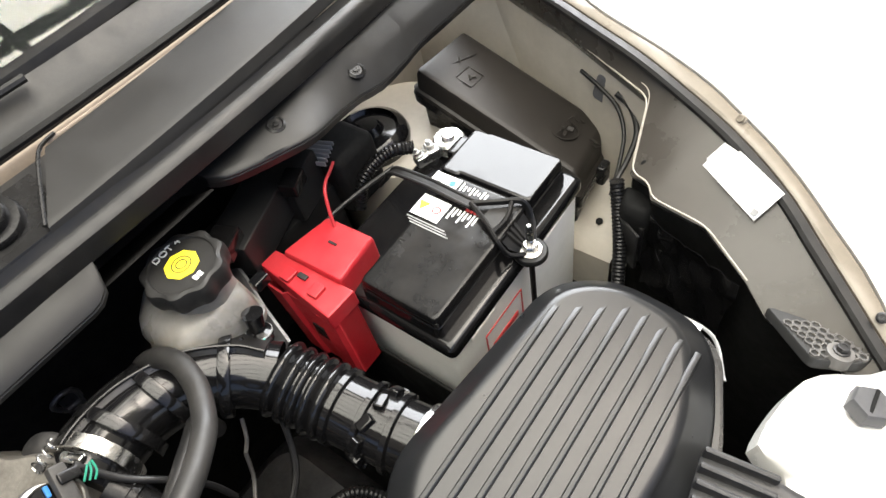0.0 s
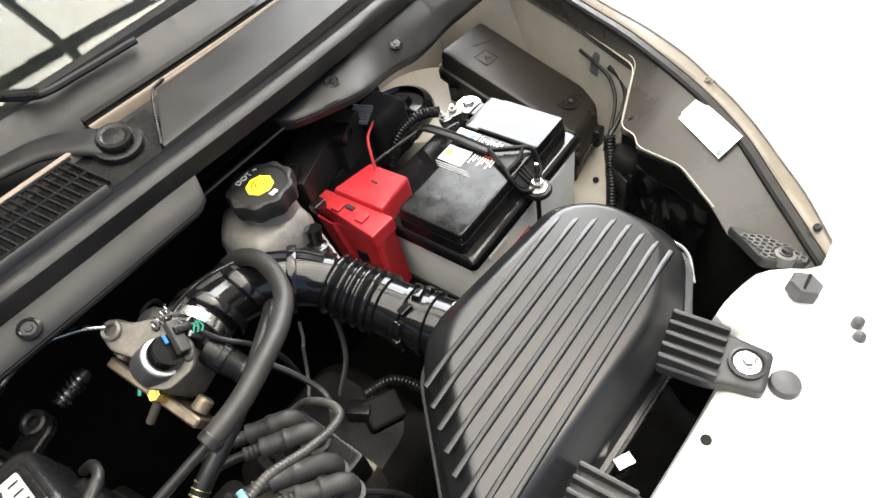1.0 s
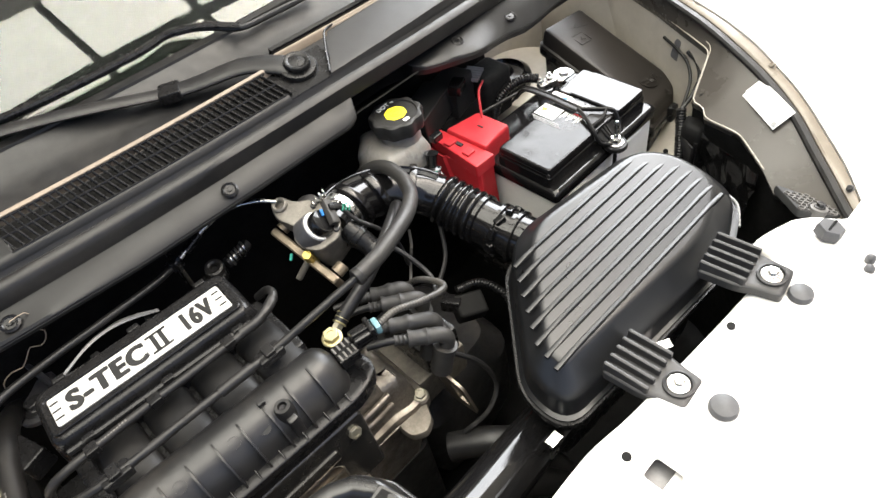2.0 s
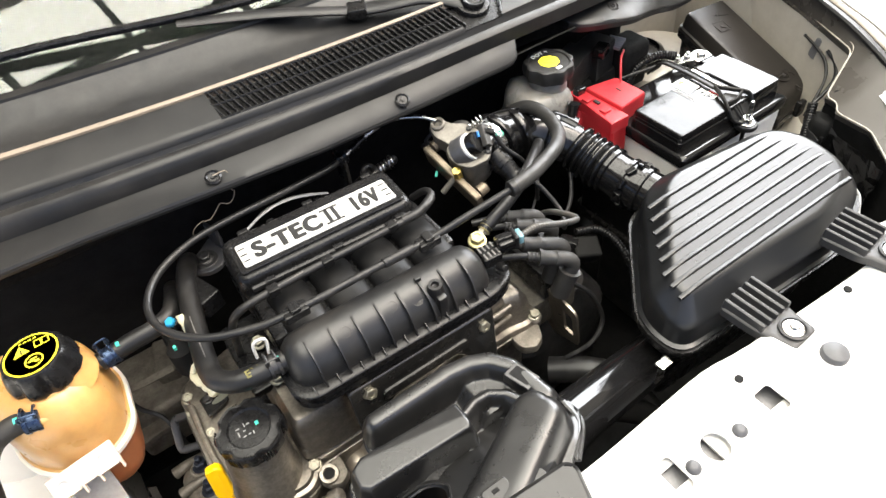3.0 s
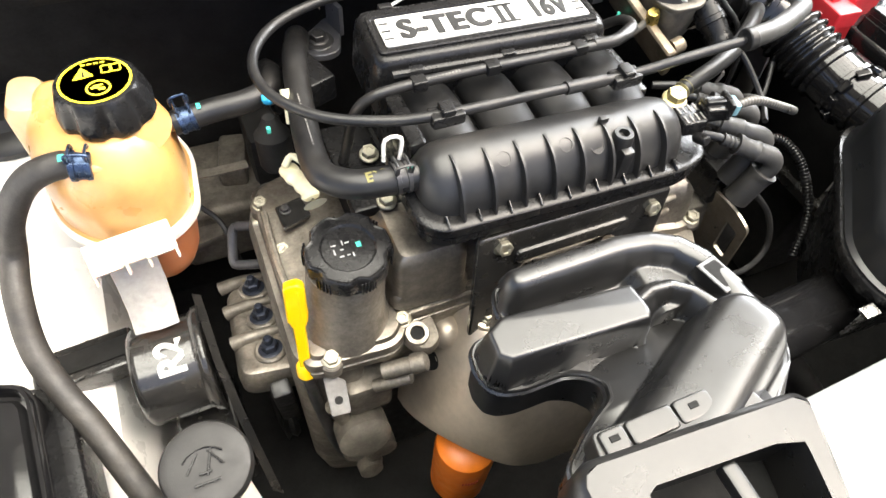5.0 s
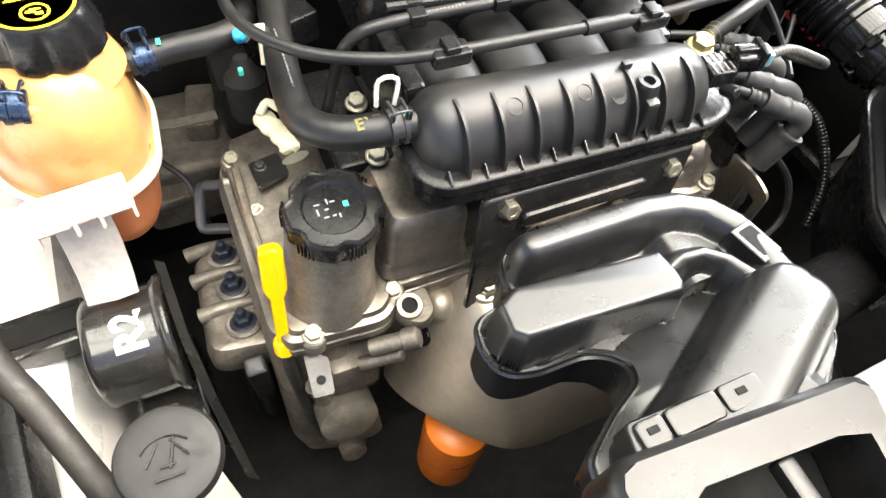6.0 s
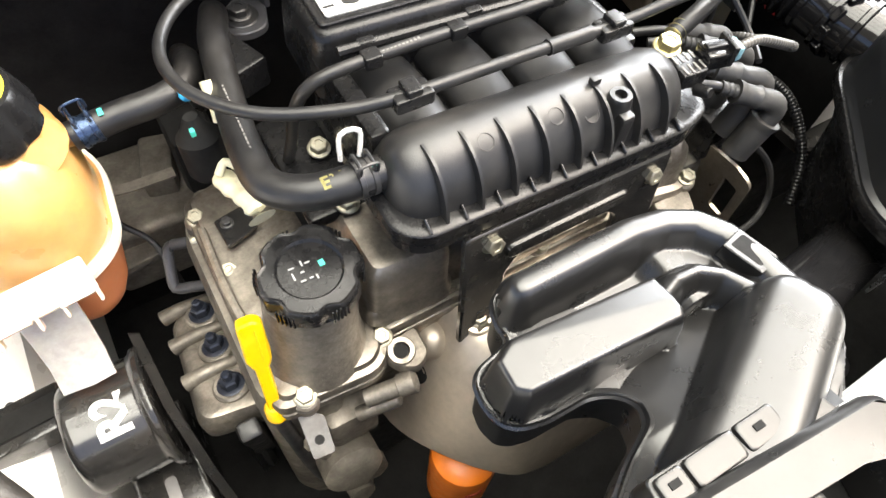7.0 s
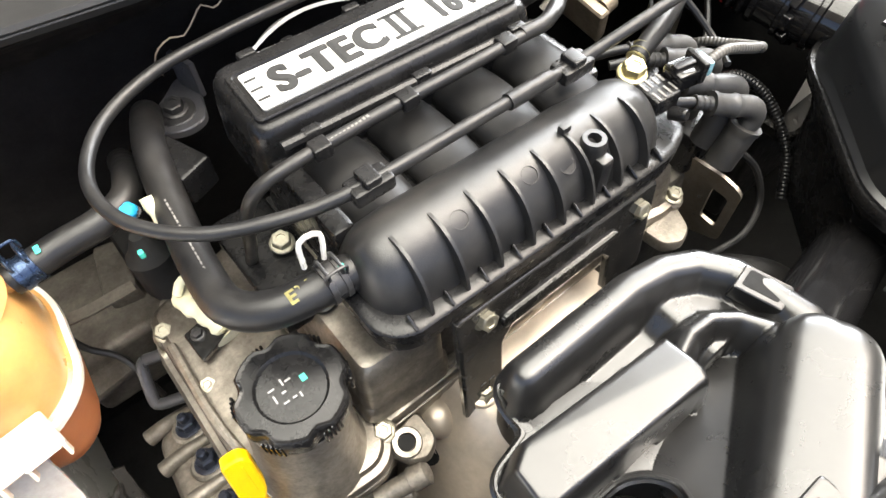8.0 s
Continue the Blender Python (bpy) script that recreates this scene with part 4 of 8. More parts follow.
def red_cover():
    t = thing("terminal_cover", (0.55, 0.03, 0.62), "red plastic cover over the battery terminal fuse", "terminal cover")
    part("top_box", moulded([(0.524, 0.002), (0.586, 0.008), (0.583, 0.073), (0.521, 0.085)], [(0, 0.735), (0, 0.764), (0.0012, 0.768), (0.003, 0.7695)], 0.005), M["red_plastic"], t)
    part("front_bar", moulded([(0.487, -0.012), (0.526, -0.014), (0.523, 0.099), (0.499, 0.1)], [(0, 0.742), (0, 0.759), (0.001, 0.762), (0.003, 0.763)], 0.003), M["red_plastic"], t)
    # hanging apron
    rows = []
    for i in range(9):
        s = i / 8
        z = 0.745 - 0.088 * s
        x = 0.49 - 0.006 * s
        y1 = 0.095 - 0.035 * s
        y0 = -0.012 - 0.012 * s
        rows.append([V(x + 0.022, y1, z), V(x + 0.004, y1, z), V(x, y1 - 0.004, z), V(x - 0.001, y1 - 0.03, z), V(x + 0.003, y1 - 0.034, z), V(x + 0.003, y0 + 0.03, z), V(x - 0.001, y0 + 0.026, z), V(x, y0 + 0.004, z), V(x + 0.004, y0, z), V(x + 0.03, y0, z)])
    part("apron", plane_slab(rows, (-0.0025, 0, 0)), M["red_plastic"], t)
    part("window", rbox((0.4905, 0.02, 0.70), (0.003, 0.03, 0.022), 0.001), M["black_void"], t)
    for y in (0.02, 0.06):
        part("tab", rbox((0.505, y, 0.764), (0.016, 0.014, 0.006), 0.0015), M["red_plastic"], t)
    part("notch", rbox((0.511, 0.045, 0.7645), (0.006, 0.012, 0.003), 0.0005), M["print_black"], t)
    part("slot", rbox((0.557, 0.042, 0.7698), (0.003, 0.011, 0.0015), 0.0003), M["print_black"], t)
    return t


red_cover()
solo("red_wire", tube([V(0.575, 0.055, 0.768), V(0.584, 0.066, 0.785), V(0.60, 0.082, 0.795), V(0.63, 0.104, 0.785), V(0.655, 0.128, 0.766), V(0.66, 0.14, 0.74)], 0.0019, 8), M["red_plastic"], "thin red wire leaving the terminal cover", "wire")


def negative():
    t = thing("battery_terminal", (0.74, 0.035, 0.737), "silver clamp on the negative battery post", "terminal")
    part("post", lathe([(0.0095, 0.737), (0.0085, 0.762), (0.007, 0.764), (0.002, 0.764)], (0.752, 0.032, 0), n=20), M["steel"], t)
    part("ring", lathe([(0.018, 0.743), (0.019, 0.746), (0.019, 0.757), (0.017, 0.759), (0.0095, 0.759)], (0.752, 0.032, 0), n=24), M["strap_alu"], t)
    part("ear", rbox((0.722, 0.044, 0.75), (0.032, 0.016, 0.014), 0.003, m=pose(0, 0, 0, 0, 0, -20)), M["strap_alu"], t)
    bolt(t, (0.727, 0.042, 0.757), (0, 0, 1), 0.0065, M["strap_alu"], nut=True)
    bolt(t, (0.712, 0.048, 0.757), (0, 0.2, 1), 0.005, M["strap_alu"], nut=True)
    return t


negative()


def ribbed(r, d, pitch):
    return lambda s: r + d * (0.5 + 0.5 * math.cos(2 * math.pi * s / pitch))


def loom(name, pts, r, label, pitch=0.0045, material="black_plastic"):
    solo(name, tube(pts, ribbed(r * 0.86, r * 0.14, pitch), 12, pitch / 4.5), M[material], label, "cable", "corrugated looms")


loom("corrugated_loom", [V(0.722, 0.062, 0.756), V(0.703, 0.08, 0.758), V(0.682, 0.093, 0.75), V(0.662, 0.1, 0.735), V(0.648, 0.105, 0.70)], 0.0085, "black corrugated loom from the battery terminal")
loom("corrugated_loom", [V(0.798, -0.162, 0.735), V(0.786, -0.172, 0.70), V(0.765, -0.186, 0.665), V(0.735, -0.2, 0.63), V(0.70, -0.215, 0.59)], 0.0085, "black corrugated loom beside the battery")
solo("battery_cable", tube([V(0.53, 0.06, 0.735), V(0.56, 0.085, 0.742), V(0.60, 0.092, 0.742), V(0.65, 0.085, 0.742), V(0.69, 0.07, 0.748)], 0.0028, 8), M["rubber"], "black cable behind the battery", "cable")
solo("harness_wire", tube([V(0.885, -0.115, 0.775), V(0.88, -0.136, 0.765), V(0.86, -0.154, 0.751), V(0.83, -0.158, 0.735), V(0.80, -0.159, 0.725), V(0.79, -0.168, 0.70), V(0.785, -0.18, 0.66)], 0.0034, 8), M["rubber"], "thin black wire on the inner wing", "wire")


def fuse_box():
    t = thing("fuse_box", (0.857, 0.0, 0.62), "black plastic fuse box with an embossed lid", "fuse box")
    out = [(0.812, -0.108), (0.922, -0.095), (0.926, 0.13), (0.812, 0.13)]
    tilt = lambda x, y: 0.37 * y - 0.012 - 0.1 * (x - 0.86)
    part("base", moulded(out, [(0.006, 0.60), (0.004, 0.69), (-0.004, 0.695), (-0.004, 0.707)], 0.008, 4, None, tilt), M["black_plastic"], t)
    lid = part("lid", moulded(out, [(-0.003, 0.707), (-0.003, 0.714), (0.001, 0.716), (0.003, 0.735), (0.006, 0.742), (0.012, 0.745)], 0.009, 5, None, tilt), M["lid_plastic"], t)
    top = lambda x, y: 0.7452 + tilt(x, y)
    part("emboss", lathe([(0.019, 0), (0.019, 0.001), (0.0165, 0.001), (0.0165, 0)], (0.868, -0.058, top(0.868, -0.058)), (0.12, -0.25, 1), 28), M["lid_plastic"], lid)
    for a in range(4):
        c = V(0.868, -0.058, top(0.868, -0.058) + 0.0005) + V(0.007 * math.cos(a * 1.57 + 0.5), 0.007 * math.sin(a * 1.57 + 0.5), 0)
        part("emboss", rbox(c, (0.008, 0.006, 0.0012), 0.0004, 1, pose(0, 0, 0, 14, 7, a * 90)), M["lid_plastic"], lid)
    for c, s, r in (((0.855, 0.060), (0.028, 0.002), 0), ((0.855, 0.082), (0.028, 0.002), 0), ((0.841, 0.071), (0.002, 0.024), 0), ((0.869, 0.071), (0.002, 0.024), 0), ((0.855, 0.071), (0.014, 0.003), 50), ((0.857, 0.068), (0.010, 0.003), 110), ((0.87, 0.095), (0.05, 0.0022), -20), ((0.872, 0.098), (0.02, 0.0022), 40), ((0.893, -0.06), (0.012, 0.002), 60), ((0.897, -0.066), (0.012, 0.002), 60), ((0.89, -0.054), (0.01, 0.002), 150), ((0.878, -0.09), (0.024, 0.004), 70), ((0.874, -0.099), (0.009, 0.008), 70)):
        part("emboss", rbox((c[0], c[1], top(*c) + 0.0004), (s[0], s[1], 0.0012), 0.0004, 1, pose(0, 0, 0, 14, 7, r)), M["lid_plastic"], lid)
    part("latch", rbox((0.875, 0.118, 0.742), (0.026, 0.014, 0.026), 0.005), M["black_plastic"], t)
    part("latch", rbox((0.85, -0.121, 0.68), (0.02, 0.012, 0.03), 0.004), M["black_plastic"], t)
    part("side_rib", rbox((0.80, 0.04, 0.70), (0.01, 0.09, 0.016), 0.003), M["black_plastic"], t)
    return t


fuse_box()


def brake_reservoir():
    t = thing("brake_reservoir", (0.44, 0.09, 0.72), "milky brake fluid reservoir with a black screw cap", "reservoir")
    part("body", moulded([(0.377, 0.056), (0.412, 0.042), (0.462, 0.05), (0.472, 0.12), (0.41, 0.16), (0.372, 0.122)], [(0.03, 0.742), (0.012, 0.746), (0.004, 0.752), (0, 0.76), (-0.003, 0.762), (-0.003, 0.768), (0, 0.77), (0, 0.79), (0.005, 0.803), (0.014, 0.81), (0.026, 0.814)], 0.014), M["reservoir_white"], t, "milky translucent reservoir body")
    part("pedestal", moulded([(0.39, 0.075), (0.45, 0.075), (0.455, 0.14), (0.40, 0.15)], [(0, 0.69), (0, 0.75)], 0.01), M["black_void"], t, "dark stem under the reservoir")
    part("neck", lathe([(0.03, 0.80), (0.029, 0.84)], (0.436, 0.088, 0), n=28), M["reservoir_white"], t)
    wave = lambda a, k: 1.0 + (0.05 * math.cos(9 * a) if 0 < k < 6 else 0)
    capb = part("cap", lathe([(0.034, 0.828), (0.037, 0.830), (0.0385, 0.838), (0.0385, 0.846), (0.037, 0.851), (0.034, 0.8525), (0.031, 0.852), (0.030, 0.850), (0.004, 0.850)], (0.436, 0.088, 0), n=90, wave=wave), M["cap_grey"], t, "ribbed black screw cap")
    part("emblem", lathe([(0.0165, 0), (0.0165, 0.0009), (0.015, 0.0012), (0.001, 0.0012)], (0.436, 0.088, 0.850), n=8), M["yellow_print"], capb, "yellow brake fluid emblem")
    for r in (0.0055, 0.0095):
        part("emblem_ring", lathe([(r, 0), (r, 0.0004), (r - 0.0011, 0.0004), (r - 0.0011, 0)], (0.436, 0.088, 0.8511), n=28), M["print_black"], capb)
    part("lettering", letters("DOT 4", 0.0105, pose(0.438, 0.1135, 0.8505, 0, 0, 2)), M["paper"], capb)
    part("book_mark", join(rbox((0.4335, 0.0645, 0.8508), (0.004, 0.006, 0.0006), 0), rbox((0.4385, 0.0645, 0.8508), (0.004, 0.006, 0.0006), 0)), M["paper"], capb)
    part("outlet", rbox((0.476, 0.058, 0.795), (0.018, 0.012, 0.012), 0.002), M["gloss_plastic"], t, "small black level plug")
    part("cylinder", lathe([(0.022, -0.03), (0.022, 0.10), (0.016, 0.105)], (0.43, 0.16, 0.70), (0, -1, 0), 20), M["cast_alu"], t, "dull aluminium master cylinder")
    t.location += V(-0.003, -0.008, 0.006)
    return t


brake_reservoir()

# boxes and brackets between the reservoir and the battery
ecu = thing("relay_box", (0.53, 0.13, 0.70), "black plastic relay box against the firewall", "relay box")
part("body", rbox((0.53, 0.135, 0.775), (0.10, 0.05, 0.05), 0.004, m=pose(0, 0, 0, 0, 0, 20)), M["cowl_plastic"], ecu)
part("body", rbox((0.60, 0.145, 0.77), (0.06, 0.05, 0.06), 0.004, m=pose(0, 0, 0, 0, 0, 15)), M["cowl_plastic"], ecu)
part("connector", rbox((0.485, 0.115, 0.805), (0.035, 0.03, 0.02), 0.003, m=pose(0, 0, 0, 0, 0, 25)), M["gloss_plastic"], ecu)
part("connector", rbox((0.585, 0.115, 0.80), (0.03, 0.022, 0.018), 0.003, m=pose(0, 0, 0, 0, 0, 25)), M["gloss_plastic"], ecu)
for i in range(6):
    part("fin", rbox((0.628 + 0.006 * i, 0.13 + 0.003 * i, 0.783), (0.002, 0.03, 0.006), 0.0004, 1, pose(0, 0, 0, 0, 0, 20)), M["print_grey"], ecu)
part("harness_cover", rbox((0.672, 0.135, 0.735), (0.07, 0.06, 0.09), 0.012, 3, pose(0, 0, 0, 0, 0, 0)), M["black_void"], ecu)
part("support", rbox((0.55, 0.17, 0.68), (0.18, 0.1, 0.13), 0.01), M["black_void"], ecu)
br = thing("bracket", (0.49, 0.05, 0.6), "grey folded metal bracket beside the battery", "bracket")
part("plate", plane_slab([[V(0.492, 0.15, 0.765), V(0.478, 0.10, 0.762), V(0.462, 0.055, 0.76), V(0.452, 0.02, 0.74)], [V(0.484, 0.152, 0.757), V(0.47, 0.102, 0.755), V(0.453, 0.058, 0.75), V(0.444, 0.024, 0.73)], [V(0.484, 0.15, 0.65), V(0.47, 0.10, 0.65), V(0.455, 0.055, 0.65), V(0.45, 0.02, 0.65)]], (-0.003, 0, 0)), M["bracket_grey"], br)


# ---- air cleaner ----
def airbox():
    t = thing("air_cleaner", (0.46, -0.27, 0.60), "black plastic air cleaner box with a ribbed lid", "air cleaner")
    out = [(0.262, -0.352), (0.56, -0.368), (0.668, -0.325), (0.668, -0.225), (0.625, -0.172), (0.395, -0.150), (0.262, -0.290)]
    tilt = lambda x, y: 0.16 * (y + 0.25) - 0.02 * (x - 0.45)
    part("base", moulded(out, [(0.03, 0.56), (0.02, 0.66), (0.006, 0.70), (-0.004, 0.705), (-0.004, 0.716)], 0.03, 5), M["black_plastic"], t)
    levels = [(-0.003, 0.716, 0), (-0.003, 0.724, 0), (0.002, 0.728, 0.2), (0.004, 0.755, 0.6), (0.006, 0.764, 0.8), (0.010, 0.771, 1), (0.027, 0.7905, 1), (0.031, 0.793, 1), (0.036, 0.794, 1)]
    rings = []
    for inset, z, k in levels:
        rings.append([V(p.x, p.y, z + k * tilt(p.x, p.y)) for p in rounded(offset_poly(out, inset), 0.04, 6)])
    lid = part("lid", from_rings(rings), M["satin_plastic"], t, "satin black ribbed lid")
    for i in range(8):
        y = -0.205 - 0.0165 * i
        x0 = 0.352 - (0.0125 * i if i < 6 else 0.0625 + 0.004 * (i - 5))
        x1 = 0.592 + (0.011 * i if i < 4 else 0.036 - 0.003 * (i - 4))
        prof = []
        for a in range(13):
            x = x0 + (x1 - x0) * a / 12
            h = 0.0035 * min(1, min(a, 12 - a) / 0.8 + 0.05)
            z = 0.7935 + tilt(x, y)
            prof.append([V(x, y - 0.0032, z - 0.003), V(x, y - 0.0026, z + h * 0.75), V(x, y - 0.0016, z + h), V(x, y + 0.0016, z + h), V(x, y + 0.0026, z + h * 0.75), V(x, y + 0.0032, z - 0.003)])
        part("rib", from_rings(prof), M["satin_plastic"], lid)
    for p, d in (((0.672, -0.30, 0.722), 0), ((0.245, -0.345, 0.712), 90), ((0.415, -0.372, 0.722), 60)):
        part("spring_clip", join(rbox((p[0], p[1], p[2]), (0.012, 0.018, 0.004), 0.001, m=pose(0, 0, 0, 0, 0, d)), rbox((p[0], p[1], p[2] - 0.02), (0.003, 0.014, 0.04), 0.001, m=pose(0, 0, 0, 0, 0, d))), M["strap_alu"], t, "bright metal spring clip")
    part("seam_band", moulded(out, [(-0.006, 0.711), (-0.007, 0.713), (-0.007, 0.719), (-0.006, 0.721)], 0.03, 5), M["black_plastic"], t)
    part("strap", tube([V(0.672, -0.25, 0.735), V(0.678, -0.28, 0.725), V(0.676, -0.32, 0.718), V(0.64, -0.345, 0.715)], 0.002, 6), M["print_grey"], t)
    # mounting feet on the front panel
    for bx, by, bz, ang in ((0.526, -0.429, 0.786, 8), (0.352, -0.422, 0.773, 4)):
        m = pose(bx, by, bz, 0, 0, ang)
        foot = part("mounting_foot", moulded([(-0.022, -0.019), (0.021, -0.019), (0.025, 0.01), (0.029, 0.028), (0.03, 0.072), (-0.03, 0.072), (-0.03, 0.028), (-0.025, 0.01)], [(0, -0.014), (0, -0.004), (0.002, -0.002), (0.006, -0.001)], 0.006, 3, m), M["foot_rubber"], t, "ribbed black rubber mounting foot")
        for k in range(5):
            part("foot_rib", rbox((0, 0, 0), (0.0052, 0.052, 0.016), 0.0024, 2, m @ pose(-0.025 + 0.0125 * k, 0.046, 0.001, 3, 0, 0)), M["foot_rubber"], foot)
        part("foot_rim", lathe([(0.016, -0.002), (0.016, 0.002), (0.0135, 0.003), (0.0125, 0.0)], m.translation, (0, 0, 1), 28), M["foot_rubber"], foot)
        part("washer", lathe([(0.0118, -0.001), (0.0118, 0.0016), (0.011, 0.0022), (0.004, 0.0022)], m.translation, n=28), M["steel"], foot)
        bolt(foot, m.translation + V(0, 0, 0.002), (0, 0, 1), 0.0055, M["steel"])
    return t


airbox()


# ---- intake hose ----
def intake_hose():
    t = thing("intake_hose", (0.4, 0.0, 0.70), "black ribbed rubber intake hose to the throttle body", "hose")
    elbow = [V(0.25, 0.028, 0.804), V(0.285, 0.047, 0.797), V(0.325, 0.055, 0.786), V(0.367, 0.047, 0.774), V(0.4, 0.023, 0.761), V(0.418, -0.004, 0.750)]
    part("elbow", tube(elbow, 0.0335, 28, 0.006), M["gloss_plastic"], t, "smooth glossy elbow")
    # flat panel along the outer side, framed by two ridges
    line = spline(elbow, 0.004)
    lo, hi, face = [], [], []
    for i in range(5, len(line) - 3):
        d = (line[i + 1] - line[i - 1]).normalized()
        side = V(0, 0, 1).cross(d).normalized()
        up = d.cross(side)
        a, b = [line[i] + 0.0395 * (math.sin(q) * side + math.cos(q) * up) for q in (radians(8), radians(66))]
        lo.append(a)
        hi.append(b)
        face.append([line[i] + 0.033 * (math.sin(radians(2)) * side + math.cos(radians(2)) * up), a.lerp(b, 0.04), a.lerp(b, 0.35), a.lerp(b, 0.65), a.lerp(b, 0.96), line[i] + 0.033 * (math.sin(radians(72)) * side + math.cos(radians(72)) * up)])
    part("flat_panel", plane_slab(face, (0, 0, 0.003)), M["duct_plastic"], t, "flat moulded panel on the elbow")
    for edge_line in (lo, hi):
        part("ridge", tube(edge_line, 0.0016, 8, smooth=False), M["gloss_plastic"], t)
    bell = [V(0.418, -0.004, 0.750), V(0.425, -0.037, 0.740), V(0.431, -0.067, 0.734)]
    part("bellows", tube(bell, lambda s: 0.031 + 0.0075 * abs(math.sin(math.pi * s / 0.0125)) ** 0.6, 28, 0.0014), M["gloss_plastic"], t, "deeply ribbed bellows")
    part("sleeve", tube([V(0.431, -0.067, 0.734), V(0.437, -0.107, 0.729), V(0.443, -0.14, 0.727), V(0.447, -0.165, 0.726)], lambda s: 0.034 + (0.004 if (s % 0.03) < 0.007 else 0), 28, 0.0018), M["gloss_plastic"], t)
    for a in range(10):
        ang = a * 0.628
        part("lug", rbox((0, 0, 0), (0.010, 0.016, 0.008), 0.002, 2, aim(V(0.437, -0.112, 0.729) + V(0.036 * math.cos(ang), 0, 0.036 * math.sin(ang)), (math.cos(ang), 0.1, math.sin(ang)))), M["gloss_plastic"], t)
    for i, p in enumerate(((0.30, 0.0505, 0.793), (0.342, 0.0535, 0.781), (0.392, 0.0305, 0.764))):
        d = [(1, 0.3, 0), (1, 0, 0), (0.7, -0.7, -0.3)][i]
        part("rib_band", lathe([(0.033, -0.006), (0.0405, -0.0052), (0.0412, -0.003), (0.0412, 0.003), (0.0405, 0.0052), (0.033, 0.006)], p, d, 28), M["gloss_plastic"], t)
    part("clamp", lathe([(0.036, -0.007), (0.0385, -0.006), (0.0385, 0.006), (0.036, 0.007)], (0.272, 0.040, 0.800), (1, 0.5, -0.2), 36), M["steel"], t, "steel worm-drive clamp")
    part("clamp_screw", lathe([(0.004, 0), (0.004, 0.018), (0.003, 0.02)], (0.266, 0.034, 0.841), (0.4, -0.9, 0.1), 12), M["steel"], t)
    part("clamp", lathe([(0.037, -0.007), (0.0385, -0.006), (0.0385, 0.006), (0.037, 0.007)], (0.446, -0.159, 0.7265), (0.15, -1, -0.05), 36), M["steel"], t, "bright steel hose clamp")
    s = part("air_sensor", lathe([(0.009, -0.02), (0.009, 0.004), (0.0125, 0.005), (0.0125, 0.007), (0.0075, 0.009), (0.009, 0.026), (0.0105, 0.03), (0.004, 0.03)], (0.436, 0.027, 0.772), (0.25, 0.1, 1), 18), M["gloss_plastic"], t, "black air temperature sensor")
    part("ring", lathe([(0.0125, 0), (0.0132, 0.0006), (0.0132, 0.0018), (0.0125, 0.0024), (0.011, 0.0024)], (0.437, 0.0275, 0.7765), (0.25, 0.1, 1), 22), M["print_grey"], s)
    part("mark", rbox((0.433, 0.0165, 0.7795), (0.004, 0.004, 0.002), 0.0006), M["mark_green"], s)
    return t


intake_hose()


fwc = thing("line_bracket", (0.28, 0.2, 0.70), "small grey wire clip on the firewall", "clip")
part("loop", tube([V(0.272, 0.205, 0.70), V(0.268, 0.2, 0.722), V(0.28, 0.196, 0.732), V(0.292, 0.2, 0.722), V(0.29, 0.205, 0.70), V(0.272, 0.205, 0.70)], 0.003, 8, 0.005), M["ear_metal"], fwc)
part("stem", rbox((0.281, 0.215, 0.69), (0.02, 0.03, 0.008), 0.002), M["ear_metal"], fwc)


